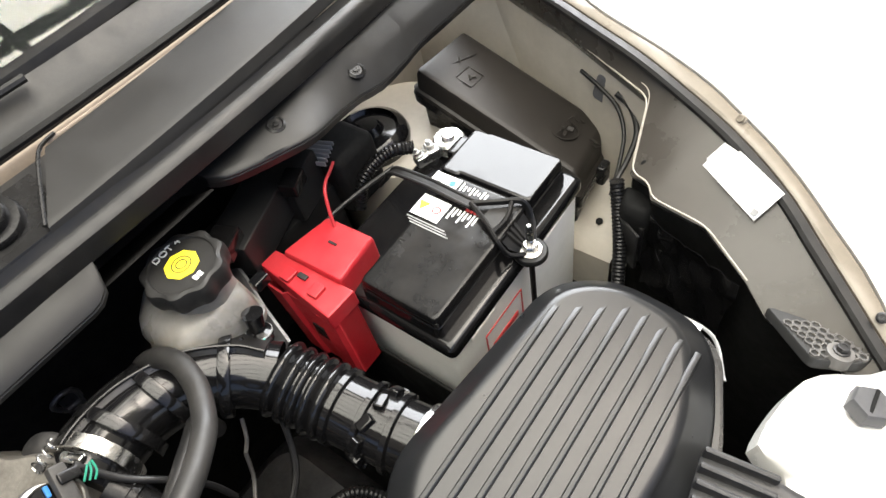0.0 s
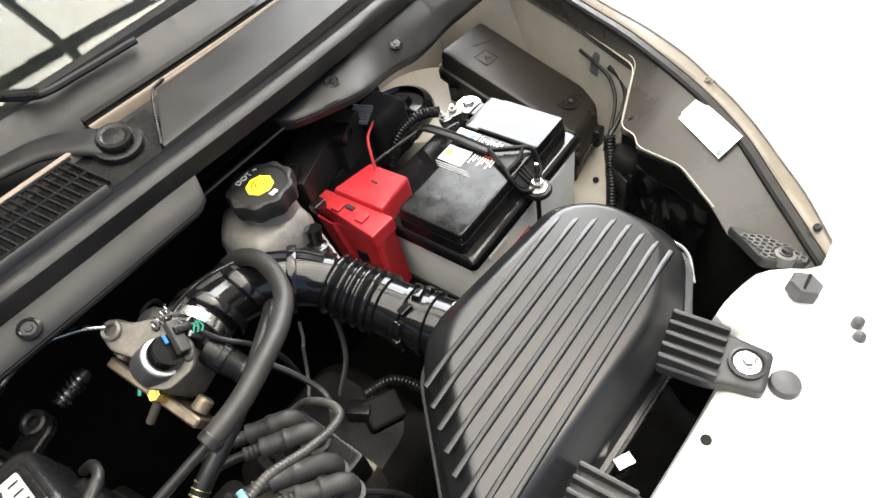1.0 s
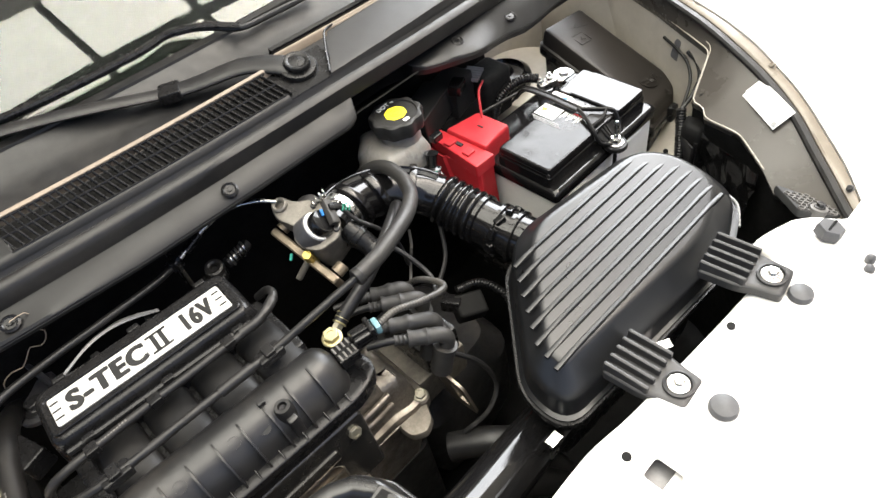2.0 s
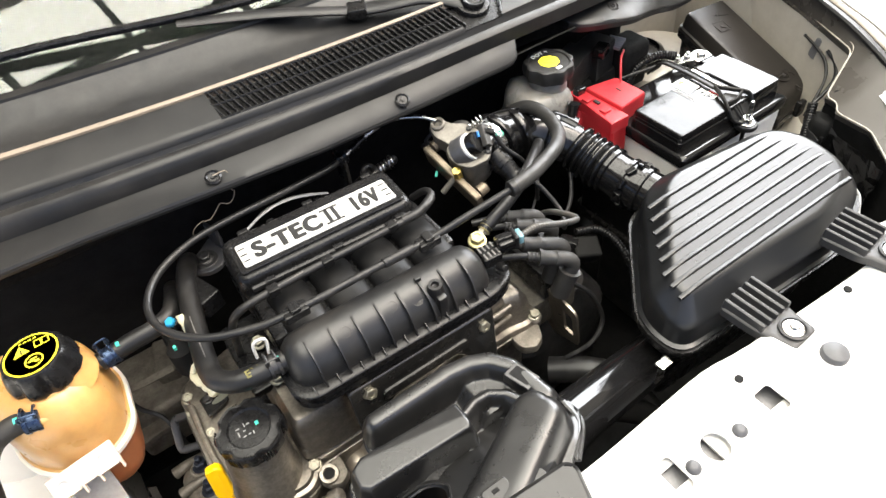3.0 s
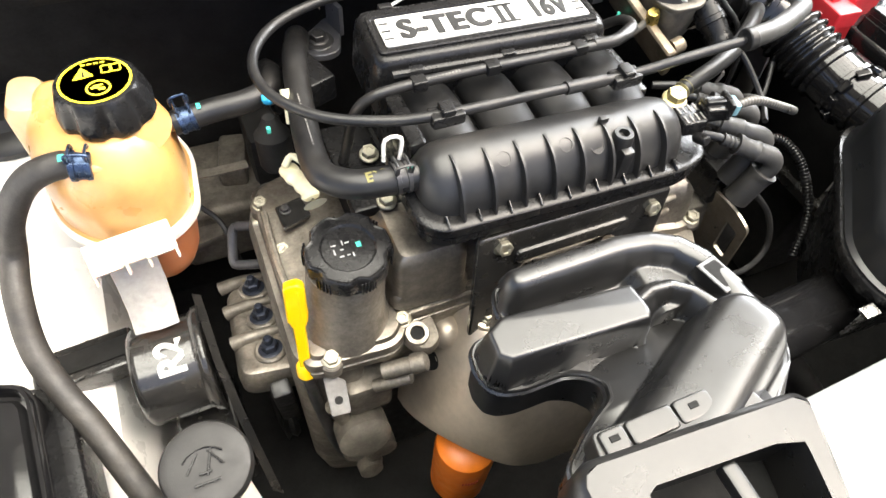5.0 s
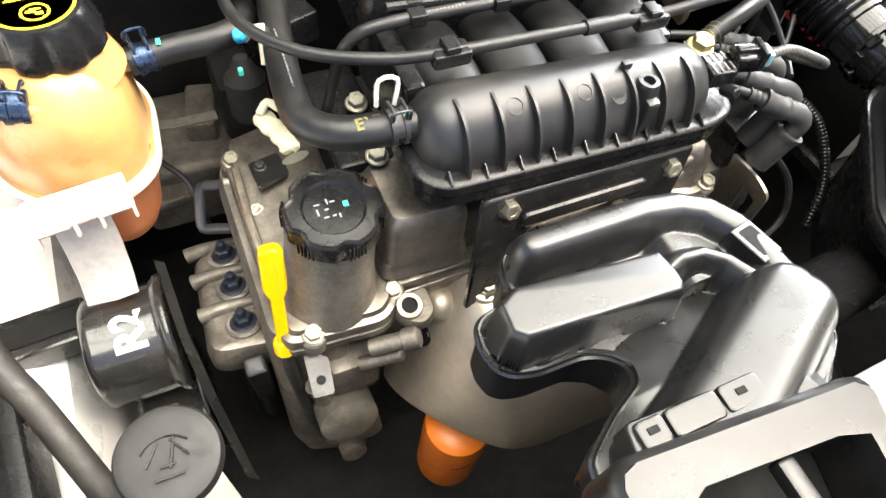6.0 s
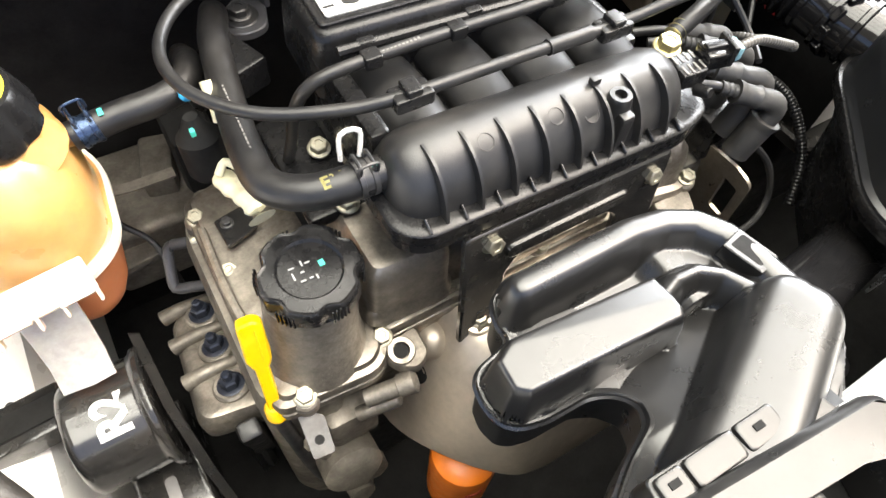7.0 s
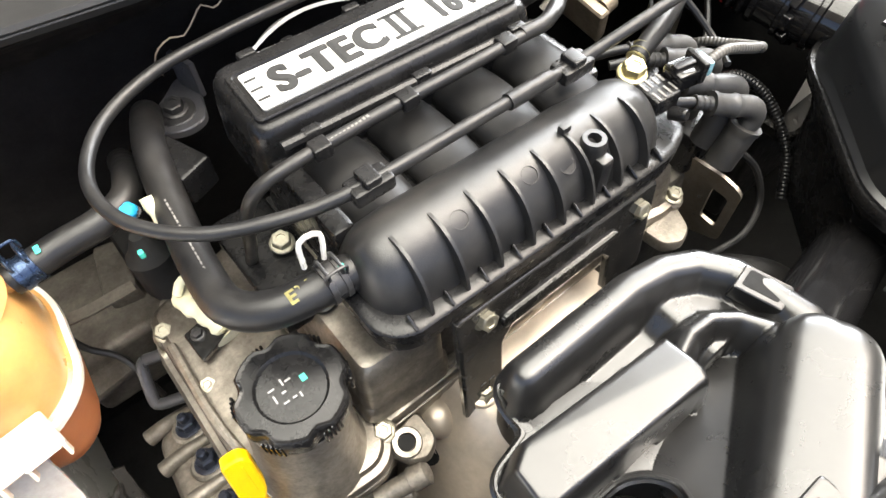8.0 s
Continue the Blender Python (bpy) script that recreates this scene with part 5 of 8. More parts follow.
def throttle_unit():
    t = thing("throttle_unit", (0.22, 0.03, 0.70), "cast aluminium throttle unit with a black sensor", "throttle body")
    n = V(-0.30, -0.22, 0.93).normalized()
    g = V(0.13, -0.91, -0.40)
    g = (g - n * g.dot(n)).normalized()
    u = g.cross(n) * -1
    o = V(0.222, 0.032, 0.832)
    m = Matrix(((*u, 0), (*g, 0), (*n, 0), (0, 0, 0, 1))).transposed()
    if m.to_3x3().determinant() < 0:
        u = -u
        m = Matrix(((*u, 0), (*g, 0), (*n, 0), (0, 0, 0, 1))).transposed()
    s = 1.0 if u.x > 0 else -1.0
    m.translation = o
    at = lambda a, b_, c: o + u * (a * s) + g * b_ + n * c

    def shape(pts):
        q = [(p[0] * s, p[1]) for p in pts]
        return q if s > 0 else q[::-1]
    part("body", moulded(shape([(-0.026, -0.022), (0.026, -0.024), (0.028, 0.034), (-0.026, 0.038)]), [(0.006, -0.07), (0.002, -0.05), (0.002, -0.014), (0.004, -0.005), (0.01, -0.003)], 0.014, 4, m), M["cast_grey"], t)
    part("ear", moulded(shape([(-0.014, -0.02), (-0.02, -0.045), (-0.012, -0.066), (0.008, -0.066), (0.014, -0.044), (0.03, -0.026), (0.03, 0.0), (-0.01, 0.0)]), [(0, -0.03), (0, -0.006), (0.002, -0.001), (0.005, 0.0)], 0.007, 4, m), M["cast_grey"], t)
    part("ear_bore", lathe([(0.0105, 0), (0.0105, 0.004), (0.0085, 0.0055), (0.006, 0.0045), (0.0055, -0.01)], at(-0.002, -0.054, 0), n, 22), M["cast_grey"], t)
    plate = part("sensor_plate", moulded(shape([(-0.026, -0.004), (-0.004, -0.022), (0.024, -0.024), (0.032, -0.008), (0.032, 0.026), (0.012, 0.044), (-0.016, 0.036), (-0.028, 0.014)]), [(0, -0.003), (0, 0.001), (0.0008, 0.002), (0.0035, 0.002)], 0.007, 4, m), M["cast_grey"], t, "pressed metal sensor plate")
    for a, b_ in ((-0.019, 0.008), (0.024, -0.014), (0.018, 0.034)):
        part("screw", lathe([(0.0042, 0), (0.0042, 0.0018), (0.003, 0.003), (0.0005, 0.0032)], at(a, b_, 0.002), n, 14), M["dark_metal"], plate)
    ax = V(0.5, -0.55, 0.62).normalized()
    p0 = V(0.219, 0.026, 0.828)
    part("sensor_base", lathe([(0.022, -0.008), (0.0215, 0.010), (0.0205, 0.012), (0.002, 0.012)], p0, ax, 32), M["ear_metal"], t)
    part("sensor_ring", lathe([(0.0195, 0), (0.0198, 0.001), (0.0198, 0.0035), (0.0185, 0.0042), (0.014, 0.0042)], p0 + ax * 0.012, ax, 36), M["paper"], t, "white ring under the sensor")
    sen = part("sensor", lathe([(0.0172, 0), (0.0172, 0.010), (0.0155, 0.0135), (0.002, 0.014)], p0 + ax * 0.0155, ax, 30), M["gloss_plastic"], t, "black throttle sensor")
    turn = aim((0, 0, 0), ax).to_3x3().to_4x4()
    part("plug", rbox((0, 0, 0), (0.034, 0.013, 0.010), 0.0025, 2, Matrix.Translation(p0 + ax * 0.029 + V(0.013, 0.003, 0.002)) @ turn @ pose(0, 0, 0, 0, 0, 38)), M["boot_rubber"], sen, "dark connector plug")
    part("plug_collar", rbox((0, 0, 0), (0.009, 0.017, 0.012), 0.002, 2, Matrix.Translation(p0 + ax * 0.0295 + V(0.019, 0.0065, 0.0025)) @ turn @ pose(0, 0, 0, 0, 0, 38)), M["black_plastic"], sen)
    part("plug_latch", rbox((0, 0, 0), (0.009, 0.0035, 0.003), 0.0008, 2, Matrix.Translation(p0 + ax * 0.033 + V(0.002, 0.009, 0.004)) @ turn @ pose(0, 0, 0, 0, 0, 38)), M["mark_blue"], sen, "small blue latch")
    for k in range(3):
        part("mark", tube([p0 + ax * 0.033 + V(0.022 + 0.003 * k, -0.006 - 0.003 * k, 0), p0 + ax * 0.033 + V(0.027 + 0.003 * k, -0.002 - 0.003 * k, 0.001), p0 + ax * 0.03 + V(0.032 + 0.002 * k, 0.003, 0.0)], 0.0009, 6, 0.004), M["wire_green"], sen)
    part("plug_lead", tube([p0 + ax * 0.03 + V(0.026, 0.01, 0.003), V(0.272, 0.0, 0.822), V(0.29, -0.018, 0.80), V(0.305, -0.028, 0.765), V(0.31, -0.03, 0.72)], 0.003, 10), M["rubber"], sen)
    turn = m.to_3x3().to_4x4()
    # mounting flange, bolts and the idle valve below
    fl = part("mounting_flange", moulded(shape([(-0.038, -0.056), (-0.027, -0.056), (-0.027, 0.066), (-0.038, 0.066)]), [(0.001, -0.066), (0, -0.06), (0, -0.026), (0.002, -0.024)], 0.003, 3, m), M["brown_steel"], t, "brown-stained steel mounting flange")
    for b_, c in ((-0.048, -0.03), (0.054, -0.035)):
        part("boss", lathe([(0.009, 0), (0.009, 0.012), (0.007, 0.014)], at(-0.024, b_, c), u * s, 16), M["brown_steel"], fl)
    part("hex_stud", lathe([(0.0075, -0.024), (0.0075, 0.0), (0.0065, 0.003), (0.002, 0.003)], at(-0.03, 0.018, -0.012), n, 6), M["yellow_zinc"], t, "yellow zinc-plated hexagon stud")
    part("stub_pipe", tube([at(-0.035, 0.016, -0.026), at(-0.06, 0.014, -0.04)], 0.0045, 12), M["cast_grey"], t)
    part("idle_valve", lathe([(0.015, -0.02), (0.0155, -0.004), (0.0165, -0.003), (0.0165, 0.003), (0.015, 0.004), (0.0135, 0.02), (0.0145, 0.022), (0.0145, 0.028), (0.011, 0.032), (0.003, 0.032)], at(0.03, 0.045, -0.034), g * 0.9 - n * 0.4, 26), M["black_plastic"], t, "black idle valve")
    part("bearing_spring", tube([at(0.024, -0.012, 0.008) + u * (s * 0.0011 * a) + g * (0.0048 * math.cos(a * 1.05)) + n * (0.0048 * math.sin(a * 1.05)) for a in range(22)], 0.0009, 6, 0.002), M["steel"], t, "small coiled return spring")
    part("cable_drum", lathe([(0.017, 0), (0.019, 0.002), (0.017, 0.005), (0.019, 0.008), (0.016, 0.01), (0.003, 0.01)], at(0.02, -0.035, -0.03), n, 26), M["dark_metal"], t)
    part("green_tag", rbox((0, 0, 0), (0.01, 0.004, 0.002), 0.0005, 1, Matrix.Translation(at(-0.045, -0.022, -0.05)) @ turn @ pose(0, 0, 0, 0, 0, 40)), M["mark_green"], t)
    t.location += V(0.007, -0.003, -0.003)
    return t


throttle_unit()


# ---- beside the left inner wing ----
harness = thing("harness_box", (0.785, -0.185, 0.60), "black plastic harness guide beside the air cleaner", "harness guide")
part("guide", moulded([(0.775, -0.21), (0.797, -0.215), (0.814, -0.195), (0.812, -0.165), (0.79, -0.168), (0.775, -0.18)], [(0.006, 0.62), (0.0, 0.64), (0, 0.71), (0.004, 0.72), (0.01, 0.724)], 0.008, 4), M["black_void"], harness)
for k in range(3):
    part("rib", rbox((0, 0, 0), (0.004, 0.04, 0.06), 0.001, 1, pose(0.772 + 0.012 * k, -0.19, 0.672, 0, 0, -30)), M["rubber"], harness)
solo("wing_wire", tube([V(0.905, -0.06, 0.775), V(0.893, -0.09, 0.77), V(0.882, -0.118, 0.76), V(0.862, -0.138, 0.745), V(0.835, -0.148, 0.728), V(0.80, -0.155, 0.705)], 0.0026, 10), M["rubber"], "black wire along the inner wing", "wire")

def folded_sheet():
    rng = random.Random(11)
    t = thing("folded_sheet", (0.775, -0.26, 0.58), "crumpled black plastic sheet below the wing flange", "plastic sheet")
    rows = []
    for i in range(12):
        f = i / 11
        top = V(0.783, -0.212, 0.722).lerp(V(0.742, -0.318, 0.724), f)
        rows.append([top + V(-0.006 + rng.uniform(-0.006, 0.006) * (k > 0), rng.uniform(-0.004, 0.004), -0.016 * k + rng.uniform(-0.003, 0.003)) for k in range(8)])
    part("sheet", plane_slab(rows, (-0.0015, 0, 0)), M["gloss_plastic"], t)
    return t


folded_sheet()

# ---- engine ----
def manifold():
    t = thing("intake_manifold", (0.0, -0.08, 0.70), "black plastic intake manifold with a ribbed plenum", "intake manifold")
    cover = part("top_cover", moulded(rect(-0.121, -0.037, 0.113, 0.046), [(-0.004, 0.79), (-0.002, 0.825), (0.0, 0.838), (0.003, 0.844), (0.008, 0.8465)], 0.016, 5), M["black_plastic"], t)
    part("plate_frame", moulded(rect(-0.114, -0.028, 0.104, 0.028), [(0, 0.846), (0, 0.8485), (0.001, 0.8495), (0.004, 0.8495), (0.005, 0.848)], 0.006), M["black_plastic"], cover)
    plate = part("name_plate", moulded(rect(-0.106, -0.0205, 0.097, 0.0205), [(0, 0.8482), (0, 0.8498), (0.0005, 0.8502)], 0.003), M["strap_plate"], t, "silver-white engine name plate")
    z = 0.8504
    def printed(word, x0, x1):
        bm = join(*[letters(word, 0.04, Matrix.Translation((dx, dy, dz)), 0.0003, 1.14, 0.0008) for dx, dy, dz in ((-0.0019, 0, 0), (-0.0008, 0.0006, 0.0001), (0.0008, -0.0006, 0.0002), (0.0019, 0, 0.0003))])
        lo, hi = [min(v.co[q] for v in bm.verts) for q in (0, 1)], [max(v.co[q] for v in bm.verts) for q in (0, 1)]
        for v in bm.verts:
            v.co = V(x0 + (x1 - x0) * (v.co.x - lo[0]) / (hi[0] - lo[0]), -0.0148 + 0.029 * (v.co.y - lo[1]) / (hi[1] - lo[1]), z + v.co.z)
        part("lettering", bm, M["print_black"], plate)
    printed("S-TEC", -0.0893, -0.0005)
    printed("16V", 0.0445, 0.0815)
    part("numeral", join(rbox((0.0155, 0.0127, z), (0.0245, 0.003, 0.0006), 0), rbox((0.0155, -0.0133, z), (0.0245, 0.003, 0.0006), 0), rbox((0.0107, 0, z), (0.005, 0.025, 0.0006), 0), rbox((0.0203, 0, z), (0.005, 0.025, 0.0006), 0)), M["print_black"], plate)
    for k in (-1, 0, 1):
        for x, w in ((-0.1005, 0.009), (0.0905, 0.009)):
            part("stripe", rbox((x, 0.011 * k, z), (w, 0.0022, 0.0006), 0), M["print_black"], plate)
    # clips along the cover
    for x in (-0.088, 0.0, 0.085):
        for y in (-0.049, 0.046):
            part("cover_clip", rbox((x, y, 0.838), (0.014, 0.008, 0.016), 0.002), M["black_plastic"], cover)
    part("cover_rail", tube([V(-0.11, -0.05, 0.842), V(0.10, -0.05, 0.84)], 0.004, 8), M["black_plastic"], cover)
    arch = [[V(-0.088 + 0.118 * i / 16, 0.06 + 0.022 * math.sin(math.pi * i / 16), 0.842 - 0.004 * i / 16), V(-0.088 + 0.118 * i / 16, 0.066 + 0.034 * math.sin(math.pi * i / 16), 0.826 + 0.008 * abs(i - 8) / 8)] for i in range(17)]
    part("arch_plate", plane_slab(arch, (0, 0.002, 0.002)), M["bracket_grey"], t, "grey arched sheet behind the cover")
    for x in (-0.052, 0.018):
        part("arch_foot", rbox((x, 0.07, 0.81), (0.012, 0.01, 0.04), 0.003), M["black_plastic"], t)
    # the cover and its plate sit a little askew
    skew = Matrix.Translation((-0.006, 0.085, 0.001)) @ pose(0, 0, 0, 0, 0, -3) @ Matrix.Translation((0.0, -0.08, 0))
    cover.matrix_basis = skew
    plate.matrix_basis = skew
    # runners
    for i in range(4):
        x = -0.085 + 0.058 * i
        part("runner", tube([V(x, 0.0, 0.79), V(x, -0.03, 0.803), V(x, -0.065, 0.808), V(x + 0.001, -0.10, 0.803), V(x + 0.001, -0.13, 0.79)], 0.0265, 24, 0.008, flat=0.62), M["runner_plastic"], t)
    part("runner_web", plane_slab([[V(x, y, 0.805 - 0.002 * j) for j, y in enumerate((-0.02, -0.06, -0.10))] for x in (-0.12, 0.0, 0.12)], (0, 0, 0.01)), M["black_plastic"], t)
    part("side_wall", rbox((-0.118, -0.05, 0.785), (0.018, 0.11, 0.075), 0.006), M["black_plastic"], t)
    part("side_wall", rbox((0.112, -0.05, 0.78), (0.018, 0.10, 0.07), 0.006), M["black_plastic"], t)
    # plenum
    tilt = lambda x: -0.055 * (x + 0.1)
    rings = []
    for x, q in ((-0.131, 0.25), (-0.1295, 0.5), (-0.125, 0.75), (-0.118, 0.9), (-0.108, 0.97), (-0.09, 1), (0.0, 1), (0.09, 1), (0.112, 0.98), (0.122, 0.92), (0.129, 0.78), (0.1335, 0.55), (0.135, 0.25)):
        c = V(x, -0.128, 0.786 + tilt(x))
        rings.append([c + V(0, 0.038 * q * math.cos(a), 0.0475 * q * math.sin(a)) for a in (2 * math.pi * k / 40 for k in range(40))])
    plen = part("plenum", from_rings(rings), M["plenum_plastic"], t, "matt black barrel-shaped plenum")
    for i in range(8):
        x = -0.1035 + 0.029 * i
        c = V(x, -0.128, 0.786 + tilt(x))
        pts = []
        for k in range(15):
            a = math.radians(98 + 76 * k / 14)
            grow = 0.0005 + 0.007 * math.sin(math.pi * min(1, k / 9) / 2)
            pts.append([c + V(dx, math.cos(a) * (0.038 + q), math.sin(a) * (0.0475 + q)) for dx, q in ((-0.0014, -0.004), (-0.0011, grow), (0.0011, grow), (0.0014, -0.004))])
        part("rib", from_rings(pts), M["plenum_plastic"], plen)
    part("boss", join(lathe([(0.0115, 0.785), (0.0100, 0.819), (0.0085, 0.8235), (0.005, 0.8235), (0.0045, 0.812)], (0.056, -0.151, 0), n=20), rbox((0.056, -0.161, 0.797), (0.013, 0.014, 0.034), 0.004)), M["plenum_plastic"], plen)
    part("pip", rbox((0.043, -0.134, 0.828), (0.008, 0.006, 0.006), 0.001), M["plenum_plastic"], plen)
    for x, y in ((-0.06, -0.146), (0.0, -0.146), (0.03, -0.152)):
        z = 0.786 + tilt(x) + 0.0475 * math.sqrt(1 - ((y + 0.128) / 0.038) ** 2)
        part("mould_mark", lathe([(0.0065, -0.0006), (0.0065, 0.0003), (0.006, 0.0003), (0.006, -0.0006)], (x, y, z), (0, -0.62, 1), 20), M["plenum_plastic"], plen)
    fl = moulded([(-0.138, -0.162), (-0.122, -0.175), (0.128, -0.175), (0.163, -0.160), (0.158, -0.10), (-0.138, -0.085)], [(0.004, 0.764), (0.0, 0.767), (0.0, 0.776), (0.0012, 0.7765), (0.0012, 0.7795), (-0.002, 0.780), (-0.002, 0.789), (0.0, 0.791), (0.006, 0.792)], 0.02, 5, None, lambda x, y: tilt(x))
    part("flange", fl, M["black_plastic"], t, "black joint flange below the plenum")
    for i in range(9):
        x = -0.1035 + 0.029 * i - 0.0145
        part("gusset", rbox((0, 0, 0), (0.0022, 0.012, 0.006), 0.0008, 1, pose(x, -0.170, 0.793 + tilt(x), 30, 0, 0)), M["gloss_plastic"], plen)
    part("nipple", lathe([(0.0125, -0.01), (0.0125, 0.02)], (-0.125, -0.122, 0.806), (-1, 0, 0), 20), M["black_plastic"], t)
    part("belly", moulded(rect(-0.06, -0.15, 0.12, -0.05), [(0.02, 0.70), (0.0, 0.73), (0, 0.775)], 0.02, 4), M["black_plastic"], t)
    # pressed support bracket with a window
    rake = pose(0, -0.251, 0, 84, 0, 0)
    out = [(-0.09, 0.615), (-0.05, 0.615), (-0.047, 0.70), (-0.036, 0.716), (0.058, 0.716), (0.069, 0.704), (0.069, 0.655), (0.116, 0.655), (0.118, 0.76), (-0.088, 0.765)]
    leg = part("support", moulded(out, [(0, 0), (0, 0.004), (0.0012, 0.0055), (0.003, 0.006)], 0.006, 4, rake), M["black_paint"], t, "black pressed steel support bracket")
    part("pressing", moulded([(-0.05, 0.722), (0.075, 0.722), (0.075, 0.738), (-0.05, 0.738)], [(0, 0.004), (0.001, 0.009), (0.004, 0.010)], 0.006, 4, rake), M["black_paint"], leg)
    for bx, by, bz in ((-0.064, -0.176, 0.746), (0.1, -0.176, 0.735), (-0.067, -0.188, 0.630)):
        bolt(leg, (bx, by, bz), (0, -0.95, 0.3), 0.0082, M["zinc"])
    for k in range(2):
        part("stamp_mark", rbox((0, 0, 0), (0.006, 0.008, 0.0012), 0.0004, 1, rake @ pose(-0.07 + 0.009 * k, 0.655, 0.0062)), M["black_paint"], leg)
    # bolts beside the hose and the right end
    for p in ((-0.142, -0.088, 0.739), (-0.139, -0.028, 0.742), (-0.165, 0.02, 0.715)):
        bolt(t, p, (0, -0.15, 1), 0.008, M["zinc"])
    part("lug", rbox((-0.15, -0.03, 0.73), (0.05, 0.12, 0.014), 0.004), M["black_plastic"], t)
    ear = part("corner_ear", moulded([(-0.166, 0.118), (-0.146, 0.104), (-0.124, 0.108), (-0.116, 0.135), (-0.106, 0.168), (-0.124, 0.172), (-0.146, 0.152), (-0.164, 0.142)], [(0, 0.758), (0, 0.764), (0.001, 0.7652)], 0.011, 5), M["ear_metal"], t, "grey metal ear with a bolt")
    part("washer", lathe([(0.0165, 0), (0.0165, 0.0022), (0.0155, 0.003), (0.011, 0.003)], (-0.142, 0.130, 0.765), (0, -0.1, 1), 28), M["dark_metal"], ear)
    bolt(ear, (-0.142, 0.130, 0.7675), (0, -0.1, 1), 0.0088, M["dark_metal"])
    part("ear_upright", rbox((-0.117, 0.15, 0.78), (0.006, 0.03, 0.036), 0.002, m=pose(0, 0, 0, 0, 0, 15)), M["ear_metal"], ear)
    turn = pose(0, 0, 0, 0, 0, -6)
    s = part("pressure_sensor", rbox((0.145, -0.137, 0.799), (0.026, 0.026, 0.017), 0.003, m=turn), M["black_plastic"], t, "black pressure sensor with a plug")
    for i in range(4):
        for j in range(2):
            part("print_bar", rbox((0.1355 + 0.0062 * i, -0.130 - 0.013 * j, 0.8078), (0.0022, 0.0095, 0.0007), 0.0002, 1, m=turn), M["print_mid"], s)
    part("port", lathe([(0.0055, 0), (0.0055, 0.012), (0.004, 0.014)], (0.148, -0.152, 0.79), (0.1, -0.8, 0.35), 14), M["black_plastic"], s)
    con = part("sensor_plug", rbox((0.170, -0.139, 0.808), (0.026, 0.021, 0.017), 0.0035, m=pose(0, 0, 0, 0, 0, -12)), M["gloss_plastic"], s)
    part("plug_latch", rbox((0.168, -0.1385, 0.8175), (0.02, 0.008, 0.005), 0.0015, m=pose(0, 0, 0, 0, 0, -12)), M["black_plastic"], con)
    part("plug_step", rbox((0.180, -0.142, 0.812), (0.006, 0.023, 0.020), 0.002, m=pose(0, 0, 0, 0, 0, -12)), M["black_plastic"], con)
    part("mark", rbox((0.188, -0.1435, 0.8105), (0.007, 0.017, 0.013), 0.002, m=pose(0, 0, 0, 0, 0, -12)), M["clip_cyan"], s, "pale blue plug lock")
    bolt(t, (0.147, -0.110, 0.801), (0, -0.1, 1), 0.0098, M["pale_brass"])
    part("bolt_boss", lathe([(0.011, -0.03), (0.0105, -0.001), (0.009, 0.0)], (0.147, -0.109, 0.799), (0, -0.1, 1), 20), M["black_plastic"], t)
    return t


manifold()


